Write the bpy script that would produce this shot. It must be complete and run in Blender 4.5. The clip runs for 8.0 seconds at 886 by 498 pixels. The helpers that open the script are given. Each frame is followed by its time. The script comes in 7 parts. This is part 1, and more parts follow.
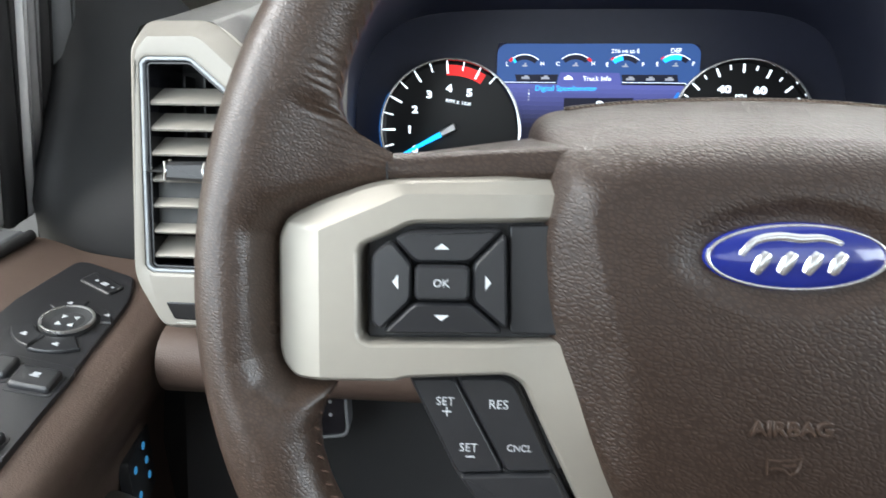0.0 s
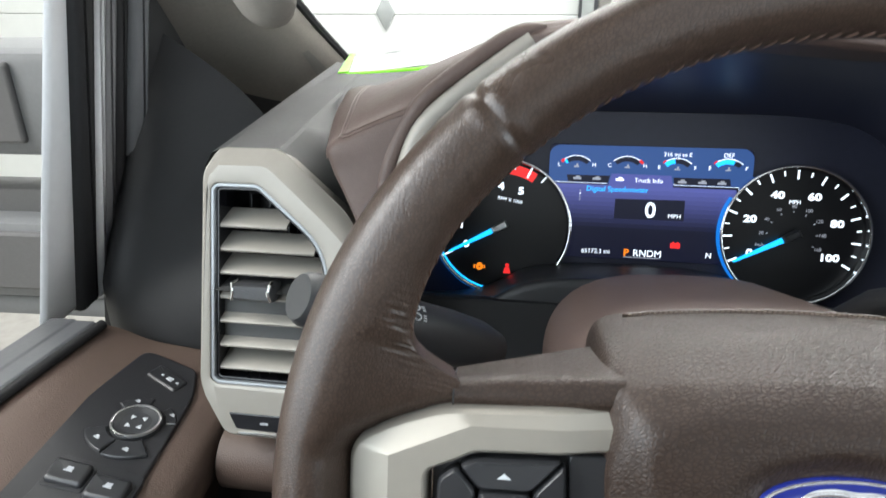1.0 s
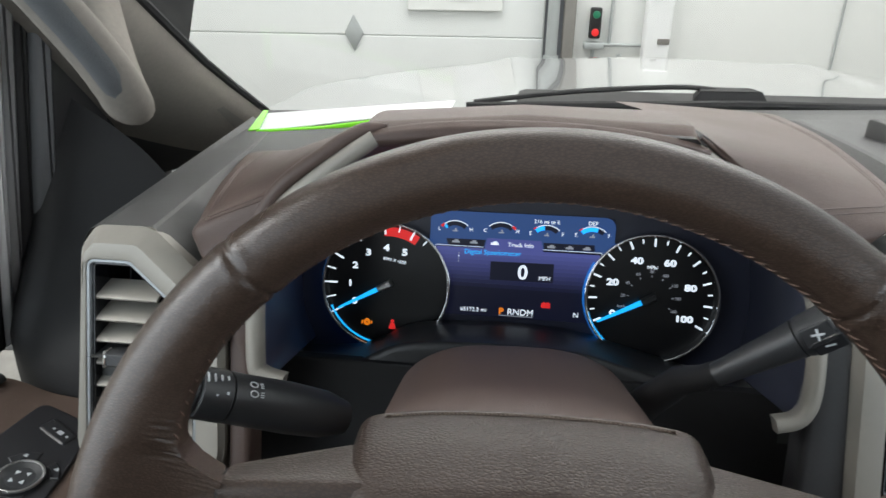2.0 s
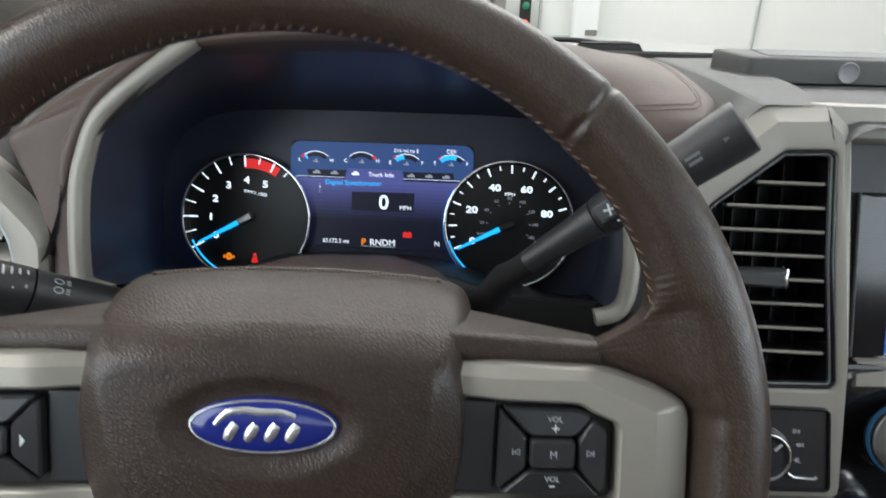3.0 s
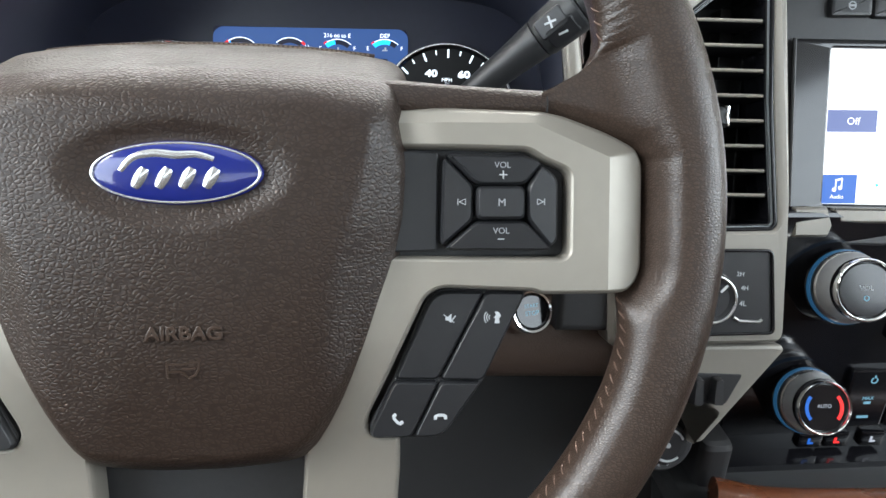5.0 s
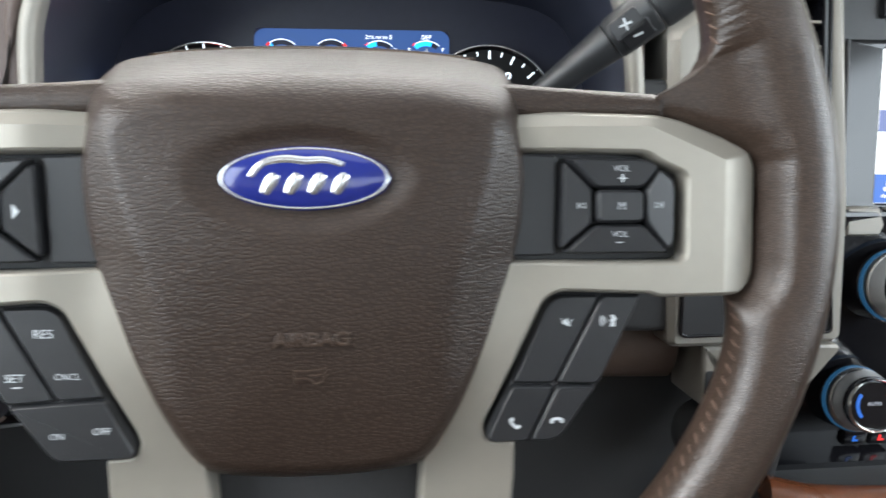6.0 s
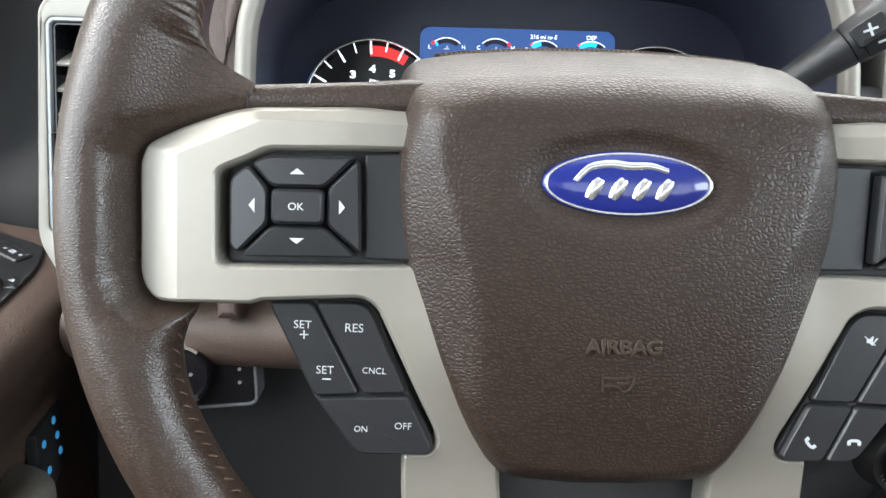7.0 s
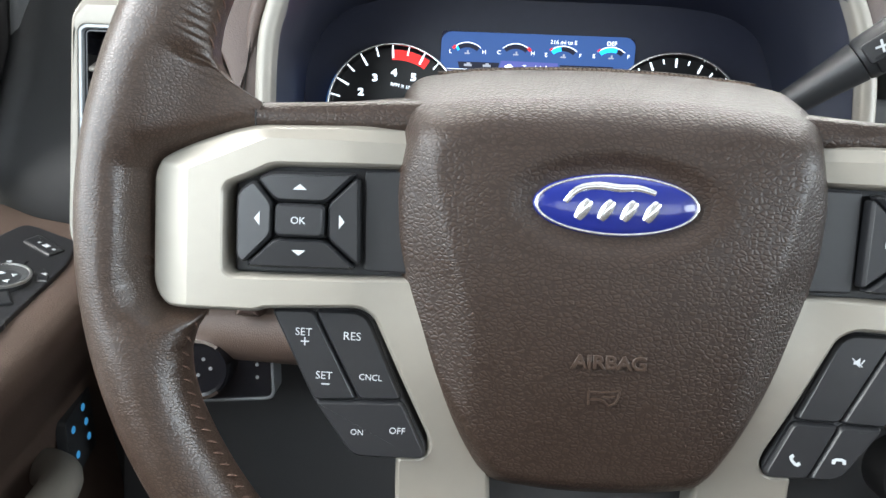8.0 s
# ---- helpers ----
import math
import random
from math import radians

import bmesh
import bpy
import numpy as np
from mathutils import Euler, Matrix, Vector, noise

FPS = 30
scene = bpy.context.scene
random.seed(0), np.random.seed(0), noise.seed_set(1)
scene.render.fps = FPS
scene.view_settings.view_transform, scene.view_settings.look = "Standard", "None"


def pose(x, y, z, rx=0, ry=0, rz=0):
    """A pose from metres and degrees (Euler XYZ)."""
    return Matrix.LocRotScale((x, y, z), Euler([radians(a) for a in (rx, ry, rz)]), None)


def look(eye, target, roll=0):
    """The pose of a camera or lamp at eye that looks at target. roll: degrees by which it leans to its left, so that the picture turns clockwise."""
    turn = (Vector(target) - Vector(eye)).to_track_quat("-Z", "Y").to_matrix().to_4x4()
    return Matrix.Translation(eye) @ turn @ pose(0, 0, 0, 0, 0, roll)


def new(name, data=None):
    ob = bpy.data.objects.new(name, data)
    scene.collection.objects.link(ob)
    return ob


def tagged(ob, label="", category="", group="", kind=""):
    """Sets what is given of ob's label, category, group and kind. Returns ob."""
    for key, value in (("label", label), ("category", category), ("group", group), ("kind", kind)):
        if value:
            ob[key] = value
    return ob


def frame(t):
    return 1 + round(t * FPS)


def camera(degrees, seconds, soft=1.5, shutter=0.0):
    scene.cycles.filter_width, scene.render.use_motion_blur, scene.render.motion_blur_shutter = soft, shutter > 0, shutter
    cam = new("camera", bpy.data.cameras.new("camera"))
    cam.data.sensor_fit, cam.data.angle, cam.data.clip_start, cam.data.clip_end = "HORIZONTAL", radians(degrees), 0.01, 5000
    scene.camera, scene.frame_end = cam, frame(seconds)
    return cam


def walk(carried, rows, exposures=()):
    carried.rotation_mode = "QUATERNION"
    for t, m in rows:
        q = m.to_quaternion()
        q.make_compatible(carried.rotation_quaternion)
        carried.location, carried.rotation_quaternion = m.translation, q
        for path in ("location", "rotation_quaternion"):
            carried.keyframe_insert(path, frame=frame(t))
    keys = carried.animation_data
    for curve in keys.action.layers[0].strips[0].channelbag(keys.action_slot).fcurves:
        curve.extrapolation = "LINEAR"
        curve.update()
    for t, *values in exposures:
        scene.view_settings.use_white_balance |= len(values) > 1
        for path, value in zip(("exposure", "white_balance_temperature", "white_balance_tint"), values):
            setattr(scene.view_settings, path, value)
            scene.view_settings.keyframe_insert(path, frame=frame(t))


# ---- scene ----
from mathutils.geometry import tessellate_polygon

cam = camera(65.8, 8.0, 1.5, 0.25)
PATH = [
    (0, (-0.107, -0.204, 1.51), (-0.173, 1.599, 0.646), -0.3),
    (0.5, (-0.121, -0.185, 1.536), (-0.288, 1.616, 0.682), -0.5),
    (1, (-0.117, -0.184, 1.587), (-0.301, 1.622, 0.748), -0.5),
    (1.2, (-0.104, -0.184, 1.608), (-0.285, 1.628, 0.782), -0.6),
    (2.3, (0.013, -0.202, 1.651), (-0.101, 1.627, 0.85), 1.1),
    (2.5, (0.036, -0.206, 1.637), (-0.063, 1.629, 0.848), 1.1),
    (3, (0.067, -0.221, 1.586), (0.077, 1.61, 0.781), 1.6),
    (3.5, (0.082, -0.235, 1.527), (0.21, 1.587, 0.713), 1.9),
    (4, (0.094, -0.237, 1.503), (0.262, 1.579, 0.683), 2.0),
    (4.5, (0.094, -0.24, 1.493), (0.276, 1.574, 0.67), 2.0),
    (4.7, (0.081, -0.24, 1.491), (0.261, 1.574, 0.669), 2.0),
    (5.8, (0.055, -0.232, 1.487), (0.271, 1.577, 0.661), 1.8),
    (6, (0.021, -0.233, 1.489), (0.235, 1.577, 0.666), 1.9),
    (6.5, (-0.051, -0.228, 1.489), (0.107, 1.586, 0.661), 2.2),
    (7, (-0.069, -0.225, 1.488), (-0.023, 1.592, 0.653), 2.0),
    (7.5, (-0.065, -0.226, 1.492), (-0.078, 1.587, 0.647), 1.9),
    (8, (-0.056, -0.231, 1.5), (-0.1, 1.576, 0.644), 2.0),
]
EXPOSURES = [(0, 0.34), (0.5, 0.20), (1.0, 0.02), (1.5, -0.25), (2.5, -0.85), (3.0, -0.48), (3.5, 0.16), (4.5, 0.24), (6.0, 0.32), (7.0, 0.47), (8.0, 0.54)]
walk(cam, [(t, look(eye, target, roll)) for t, eye, target, roll in PATH], EXPOSURES)

# ---- light ----
world = bpy.data.worlds.new("garage_air")
world.use_nodes = True
world.node_tree.nodes["Background"].inputs[0].default_value = (0.8, 0.85, 0.9, 1)
world.node_tree.nodes["Background"].inputs[1].default_value = 0.15
scene.world = world


def area_lamp(name, eye, target, sx, sy, watts, colour=(0.80, 0.91, 1.0)):
    data = bpy.data.lights.new(name, "AREA")
    data.shape, data.size, data.size_y, data.energy, data.color = "RECTANGLE", sx, sy, watts, colour
    ob = new(name, data)
    ob.matrix_world = look(eye, target)
    return ob


area_lamp("garage_light", (0.3, 2.9, 3.55), (0.3, 2.9, 0), 5.0, 1.2, 195, (0.985, 0.98, 0.965))
area_lamp("garage_light", (-2.4, -0.3, 3.55), (-2.2, -0.2, 0), 1.2, 4.0, 255, (0.985, 0.98, 0.965))
area_lamp("garage_light", (2.9, -0.3, 3.55), (2.7, -0.2, 0), 1.2, 4.0, 205, (0.985, 0.98, 0.965))
# unseen area lamps that stand in for light through the cab's windows
area_lamp("side_window_light", (-0.47, -0.22, 1.61), (0.10, 0.08, 1.42), 0.56, 0.46, 4.0)
area_lamp("side_window_light", (1.30, -0.55, 1.70), (0.05, 0.05, 1.40), 1.30, 0.50, 15.0)
area_lamp("rear_window_light", (0.35, -1.35, 1.80), (0.0, 0.1, 1.3), 1.2, 0.35, 2.1)
# two more fill lamps, added inside the windscreen to brighten door and dash
area_lamp("windscreen_fill", (0.42, 0.17, 1.91), (0.05, -0.60, 1.05), 1.3, 0.22, 0.24)
area_lamp("windscreen_fill", (0.42, 0.36, 1.655), (0.40, 0.38, 1.30), 1.3, 0.24, 0.92)

# ---- materials ----


def mat(name, colour, rough=0.5, metal=0.0, vary=0.12, scale=60.0, bump=None, coat=0.0, spec=0.5, each=0.0):
    """A surface with two scales of variation. bump: (kind, scale per metre, depth in metres)."""
    m = bpy.data.materials.new(name)
    m.use_nodes = True
    t = m.node_tree
    b = t.nodes["Principled BSDF"]
    co = t.nodes.new("ShaderNodeTexCoord")
    b.inputs["Metallic"].default_value = metal
    b.inputs["Coat Weight"].default_value = coat
    b.inputs["Specular IOR Level"].default_value = spec
    big = t.nodes.new("ShaderNodeTexNoise")
    big.inputs["Scale"].default_value, big.inputs["Detail"].default_value = scale * 0.2, 4
    fine = t.nodes.new("ShaderNodeTexNoise")
    fine.inputs["Scale"].default_value, fine.inputs["Detail"].default_value = scale * 6, 3
    t.links.new(co.outputs["Object"], big.inputs["Vector"])
    t.links.new(co.outputs["Object"], fine.inputs["Vector"])
    add = t.nodes.new("ShaderNodeMath")
    add.operation = "ADD"
    t.links.new(big.outputs["Fac"], add.inputs[0])
    t.links.new(fine.outputs["Fac"], add.inputs[1])
    half = t.nodes.new("ShaderNodeMath")
    half.operation = "MULTIPLY"
    half.inputs[1].default_value = 0.5
    t.links.new(add.outputs[0], half.inputs[0])
    ramp = t.nodes.new("ShaderNodeMapRange")
    ramp.inputs["From Min"].default_value, ramp.inputs["From Max"].default_value = 0.3, 0.7
    ramp.inputs["To Min"].default_value, ramp.inputs["To Max"].default_value = 1 - vary, 1 + vary
    t.links.new(half.outputs[0], ramp.inputs["Value"])
    mul = t.nodes.new("ShaderNodeVectorMath")
    mul.operation = "SCALE"
    mul.inputs[0].default_value = colour
    t.links.new(ramp.outputs[0], mul.inputs["Scale"])
    if each:
        info = t.nodes.new("ShaderNodeObjectInfo")
        r2 = t.nodes.new("ShaderNodeMapRange")
        r2.inputs["To Min"].default_value, r2.inputs["To Max"].default_value = 1 - each, 1 + each
        t.links.new(info.outputs["Random"], r2.inputs["Value"])
        m2 = t.nodes.new("ShaderNodeVectorMath")
        m2.operation = "SCALE"
        t.links.new(mul.outputs[0], m2.inputs[0])
        t.links.new(r2.outputs[0], m2.inputs["Scale"])
        mul = m2
    t.links.new(mul.outputs[0], b.inputs["Base Color"])
    rr = t.nodes.new("ShaderNodeMapRange")
    rr.inputs["From Min"].default_value, rr.inputs["From Max"].default_value = 0.3, 0.7
    rr.inputs["To Min"].default_value, rr.inputs["To Max"].default_value = max(0.02, rough * (1 - vary)), min(1, rough * (1 + vary))
    t.links.new(big.outputs["Fac"], rr.inputs["Value"])
    t.links.new(rr.outputs[0], b.inputs["Roughness"])
    if bump:
        kind, per, depth = bump
        bn = t.nodes.new("ShaderNodeBump")
        bn.inputs["Distance"].default_value = depth
        if kind == "leather":
            warp = t.nodes.new("ShaderNodeTexNoise")
            warp.inputs["Scale"].default_value = per * 0.5
            t.links.new(co.outputs["Object"], warp.inputs["Vector"])
            mix = t.nodes.new("ShaderNodeMix")
            mix.data_type = "VECTOR"
            mix.inputs["Factor"].default_value = 0.0005
            t.links.new(co.outputs["Object"], mix.inputs["A"])
            t.links.new(warp.outputs["Color"], mix.inputs["B"])
            flat = t.nodes.new("ShaderNodeVectorMath")
            flat.operation = "MULTIPLY"
            flat.inputs[1].default_value = (0.80, 1.15, 1.0)
            t.links.new(mix.outputs["Result"], flat.inputs[0])
            vor = t.nodes.new("ShaderNodeTexVoronoi")
            vor.feature = "DISTANCE_TO_EDGE"
            vor.inputs["Scale"].default_value = per
            t.links.new(flat.outputs[0], vor.inputs["Vector"])
            dome = t.nodes.new("ShaderNodeMapRange")
            dome.interpolation_type = "SMOOTHSTEP"
            dome.inputs["From Min"].default_value, dome.inputs["From Max"].default_value = 0.0, 0.30
            t.links.new(vor.outputs["Distance"], dome.inputs["Value"])
            soft = t.nodes.new("ShaderNodeTexNoise")
            soft.inputs["Scale"].default_value, soft.inputs["Detail"].default_value = per * 0.55, 2
            t.links.new(flat.outputs[0], soft.inputs["Vector"])
            mound = t.nodes.new("ShaderNodeMath")
            mound.operation = "MULTIPLY_ADD"
            mound.inputs[1].default_value = 0.4
            t.links.new(soft.outputs["Fac"], mound.inputs[0])
            t.links.new(dome.outputs[0], mound.inputs[2])
            t.links.new(mound.outputs[0], bn.inputs["Height"])
            # shade between the pebbles is put into the colour, darker in the creases
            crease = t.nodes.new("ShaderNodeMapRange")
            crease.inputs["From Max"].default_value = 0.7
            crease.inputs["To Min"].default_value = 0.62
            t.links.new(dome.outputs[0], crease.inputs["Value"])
            crease_shade = t.nodes.new("ShaderNodeVectorMath")
            crease_shade.operation = "SCALE"
            t.links.new(mul.outputs[0], crease_shade.inputs[0])
            t.links.new(crease.outputs[0], crease_shade.inputs["Scale"])
            t.links.new(crease_shade.outputs[0], b.inputs["Base Color"])
        elif kind == "wrinkle":
            no = t.nodes.new("ShaderNodeTexNoise")
            no.inputs["Scale"].default_value, no.inputs["Detail"].default_value, no.inputs["Distortion"].default_value = per, 4, 0.8
            t.links.new(co.outputs["Object"], no.inputs["Vector"])
            vor = t.nodes.new("ShaderNodeTexVoronoi")
            vor.inputs["Scale"].default_value = per * 2.2
            t.links.new(co.outputs["Object"], vor.inputs["Vector"])
            sub = t.nodes.new("ShaderNodeMath")
            sub.operation = "MULTIPLY_ADD"
            sub.inputs[1].default_value = -0.55
            t.links.new(vor.outputs["Distance"], sub.inputs[0])
            t.links.new(no.outputs["Fac"], sub.inputs[2])
            t.links.new(sub.outputs[0], bn.inputs["Height"])
        else:
            no = t.nodes.new("ShaderNodeTexNoise")
            no.inputs["Scale"].default_value, no.inputs["Detail"].default_value = per, 3
            t.links.new(co.outputs["Object"], no.inputs["Vector"])
            t.links.new(no.outputs["Fac"], bn.inputs["Height"])
        t.links.new(bn.outputs["Normal"], b.inputs["Normal"])
    return m


def glow(name, colour, strength):
    m = bpy.data.materials.new(name)
    m.use_nodes = True
    b = m.node_tree.nodes["Principled BSDF"]
    b.inputs["Base Color"].default_value = (*[c * 0.3 for c in colour], 1)
    b.inputs["Emission Color"].default_value = (*colour, 1)
    b.inputs["Emission Strength"].default_value = strength
    b.inputs["Roughness"].default_value = 0.4
    return m


def glass(name, tint=(1, 1, 1)):
    m = bpy.data.materials.new(name)
    m.use_nodes = True
    b = m.node_tree.nodes["Principled BSDF"]
    b.inputs["Base Color"].default_value = (*tint, 1)
    b.inputs["Transmission Weight"].default_value = 1.0
    b.inputs["Roughness"].default_value = 0.0
    b.inputs["IOR"].default_value = 1.1
    return m


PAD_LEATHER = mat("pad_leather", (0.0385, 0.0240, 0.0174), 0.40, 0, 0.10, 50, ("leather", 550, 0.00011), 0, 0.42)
PAD_SMOOTH = mat("smooth_pad_leather", (0.048, 0.030, 0.0215), 0.30, 0, 0.06, 50, None, 0, 0.46)
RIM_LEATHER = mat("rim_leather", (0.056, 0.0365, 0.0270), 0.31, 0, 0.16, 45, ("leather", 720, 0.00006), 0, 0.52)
DASH_LEATHER = mat("dash_leather", (0.092, 0.062, 0.052), 0.50, 0, 0.08, 40, ("noise", 900, 0.0004))
DOOR_BROWN = mat("door_brown", (0.092, 0.061, 0.047), 0.55, 0, 0.08, 40, ("noise", 900, 0.0004))
SILVER = mat("satin_silver", (0.335, 0.310, 0.268), 0.40, 0.45, 0.03, 30, ("noise", 2500, 0.00004))
BEIGE_GREY = mat("beige_grey_trim", (0.29, 0.272, 0.24), 0.42, 0.2, 0.03, 30, ("noise", 2500, 0.00004))
BLACK = mat("black_plastic", (0.033, 0.034, 0.036), 0.38, 0, 0.1, 60, ("noise", 3500, 0.00006))
SWITCH_BLACK = mat("switch_plate_black", (0.017, 0.017, 0.019), 0.40, 0, 0.08, 60, ("noise", 3500, 0.00005))
KEY_BLACK = mat("key_black", (0.0205, 0.0210, 0.0230), 0.34, 0, 0.08, 60, ("noise", 4000, 0.00003))
DARK = mat("dark_plastic", (0.044, 0.044, 0.046), 0.5, 0, 0.1, 60)
VENT_BLACK = mat("vent_black", (0.014, 0.014, 0.015), 0.4, 0, 0.1, 60, None, 0, 0.25)
DEEP = mat("deep_black", (0.026, 0.026, 0.028), 0.6, 0, 0.1, 60)
# black of the lower dash with the footwell's shade put into the colour
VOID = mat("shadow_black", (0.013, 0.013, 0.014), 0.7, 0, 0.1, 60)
GLOSS_BLACK = mat("gloss_black", (0.008, 0.008, 0.010), 0.12, 0, 0.05, 30)
GREY_DASH = mat("grey_dash", (0.050, 0.051, 0.050), 0.55, 0, 0.08, 50, ("noise", 1400, 0.0003))
PILLAR = mat("pillar_fabric", (0.21, 0.19, 0.165), 0.85, 0, 0.10, 40, ("noise", 1600, 0.0004))
PILLAR_TAG = mat("pillar_tag_grey", (0.150, 0.140, 0.124), 0.6, 0, 0.06, 40)
# black lining; the cluster's blue glow on it is put into the colour
LINING = mat("hood_lining_blue_tint", (0.034, 0.037, 0.060), 0.33, 0, 0.08, 20)
CHROME = mat("chrome", (0.86, 0.87, 0.88), 0.10, 1.0, 0.04, 20)
SATIN_LIP = mat("satin_chrome", (0.30, 0.32, 0.335), 0.38, 0.4, 0.05, 30)
KNOB_SIDE = mat("brushed_knob_metal", (0.50, 0.51, 0.52), 0.36, 0.45, 0.06, 40)
KNOB_METAL = mat("knurled_metal", (0.62, 0.62, 0.62), 0.28, 1.0, 0.06, 40)
WHITE_PRINT = mat("white_print", (0.58, 0.61, 0.63), 0.5, 0, 0.03, 40)
GREY_PRINT = mat("grey_print", (0.42, 0.44, 0.46), 0.5, 0, 0.03, 40)
THREAD = mat("thread", (0.135, 0.082, 0.060), 0.7, 0, 0.15, 300)
THREAD_PALE = mat("pale_thread", (0.19, 0.14, 0.11), 0.7, 0, 0.15, 300)
EMBLEM_BLUE = mat("emblem_blue", (0.012, 0.022, 0.19), 0.16, 0, 0.05, 40, None, 0.8)
EMBLEM_SILVER = mat("emblem_silver", (0.80, 0.81, 0.82), 0.22, 0.8, 0.04, 40)
WOOD = mat("reddish_wood", (0.13, 0.042, 0.018), 0.28, 0, 0.35, 60, None, 0.6)
CARPET = mat("carpet", (0.035, 0.034, 0.033), 0.95, 0, 0.2, 60, ("noise", 900, 0.001))
CORNER = mat("corner_trim_shade_black", (0.011, 0.011, 0.012), 0.65, 0, 0.12, 40, ("noise", 1500, 0.0002))
RUBBER = mat("rubber", (0.012, 0.012, 0.013), 0.7, 0, 0.1, 50)
SILL_GREY = mat("grey_sill_strip", (0.11, 0.113, 0.118), 0.42, 0.1, 0.10, 40)
SEAL_GREY = mat("grey_weatherstrip", (0.19, 0.19, 0.195), 0.5, 0.1, 0.06, 40)
DOOR_METAL = mat("door_metal", (0.66, 0.67, 0.68), 0.45, 0.1, 0.04, 20)
PAINT = mat("white_truck_paint", (0.45, 0.46, 0.46), 0.14, 0.2, 0.02, 6, None, 0.8)
MIRROR_SHELL = mat("mirror_shell", (0.26, 0.27, 0.28), 0.5, 0, 0.06, 30, ("noise", 800, 0.0002))
MIRROR_GREY = mat("mirror_plastic", (0.10, 0.105, 0.11), 0.6, 0, 0.06, 30, ("noise", 800, 0.0003))
NEON = mat("neon_green_film", (0.22, 0.80, 0.01), 0.35, 0, 0.06, 30)
SHEET = mat("white_sheet", (0.80, 0.82, 0.82), 0.5, 0, 0.03, 20)
GARAGE_WALL = mat("garage_wall_paint", (0.74, 0.76, 0.74), 0.6, 0, 0.04, 2)
GARAGE_DOOR = mat("garage_door_paint", (0.76, 0.79, 0.78), 0.45, 0, 0.03, 2)
STEEL_RAIL = mat("galvanised_rail", (0.30, 0.29, 0.27), 0.5, 0.6, 0.1, 8)
STEEL_PIPE = mat("painted_pipe", (0.42, 0.45, 0.45), 0.5, 0.3, 0.08, 8)
CONCRETE = mat("concrete", (0.33, 0.32, 0.30), 0.8, 0, 0.15, 3, ("noise", 120, 0.001))
HEADLINER = mat("headliner", (0.42, 0.40, 0.37), 0.9, 0, 0.06, 30)
L_WHITE = glow("lit_white", (0.80, 0.9, 1.0), 1.9)
L_DIM = glow("lit_dim_white", (0.6, 0.65, 0.75), 0.55)
L_CYAN = glow("lit_cyan", (0.01, 0.42, 0.95), 2.0)
L_HALO = glow("lit_halo_blue", (0.004, 0.13, 0.48), 1.6)
L_RED = glow("lit_red", (0.95, 0.03, 0.03), 1.0)
L_ORANGE = glow("lit_orange", (1.0, 0.26, 0.01), 1.2)
L_BLUE = glow("lit_panel_blue", (0.030, 0.085, 0.27), 1.0)
L_VIOLET = glow("lit_panel_violet", (0.085, 0.10, 0.36), 1.05)
L_NIGHT = glow("lit_panel_dark", (0.004, 0.005, 0.02), 1.0)
L_SCREEN = glow("lit_screen_white", (0.93, 0.96, 1.0), 1.15)
L_SCREEN_GREY = glow("lit_screen_grey", (0.55, 0.58, 0.64), 0.9)
L_SCREEN_BLUE = glow("lit_screen_blue", (0.015, 0.12, 0.52), 0.9)
L_SCREEN_SLATE = glow("lit_screen_slate", (0.12, 0.16, 0.38), 0.9)
L_RING = glow("lit_ring_blue", (0.04, 0.19, 0.40), 0.24)
L_ICON = glow("lit_icon", (0.20, 0.45, 0.60), 0.6)
L_ICON_BLUE = glow("lit_icon_blue", (0.04, 0.24, 0.50), 0.6)
L_GREEN = glow("lit_green", (0.01, 0.30, 0.14), 0.5)
DIAL = mat("dial_black", (0.006, 0.006, 0.007), 0.35, 0, 0.05, 30)
CLEAR = glass("clear_glass")

# ---- shape helpers ----
TH = radians(20.5)
WHEEL = Matrix(((1, 0, 0, 0), (0, math.sin(TH), -math.cos(TH), 0), (0, math.cos(TH), math.sin(TH), 1.4), (0, 0, 0, 1)))
fa = Vector((1, -0.05, 0)).normalized()
fb = Vector((0, 0.32, 1.0))
fb = (fb - fa * fa.dot(fb)).normalized()
fn = fa.cross(fb)
FACE = Matrix(((fa.x, fb.x, fn.x, 0), (fa.y, fb.y, fn.y, 0.189), (fa.z, fb.z, fn.z, 1.3), (0, 0, 0, 1)))


def thing(name, m, label, category, group="", kind=""):
    ob = new(name)
    ob.empty_display_size = 0.02
    ob.matrix_world = m
    return tagged(ob, label, category, group, kind)


def part(name, bm, material, parent=None, label="", smooth=40):
    me = bpy.data.meshes.new(name)
    bmesh.ops.recalc_face_normals(bm, faces=bm.faces[:])
    for f in bm.faces:
        f.smooth = True
    for e in bm.edges:
        if len(e.link_faces) == 2:
            turn = e.calc_face_angle(0)
            a, b = sorted(f.calc_area() for f in e.link_faces)
            # a broad flat face keeps its own shading beside its narrow bevel
            if turn > radians(smooth) or turn > radians(7) and b > 14 * a:
                e.smooth = False
    bm.to_mesh(me)
    bm.free()
    me.materials.append(material)
    ob = new(name, me)
    if parent is not None:
        ob.parent = parent
    return tagged(ob, label) if label else ob


def rings(bm, rows, close=True, cap0=True, cap1=True):
    """Skin a row of rings of points."""
    vs = [[bm.verts.new(p) for p in r] for r in rows]
    n = len(rows[0])
    for a, b in zip(vs, vs[1:]):
        for i in range(n if close else n - 1):
            j = (i + 1) % n
            bm.faces.new((a[i], a[j], b[j], b[i]))
    if cap0:
        bm.faces.new(vs[0][::-1])
    if cap1:
        bm.faces.new(vs[-1])
    return vs


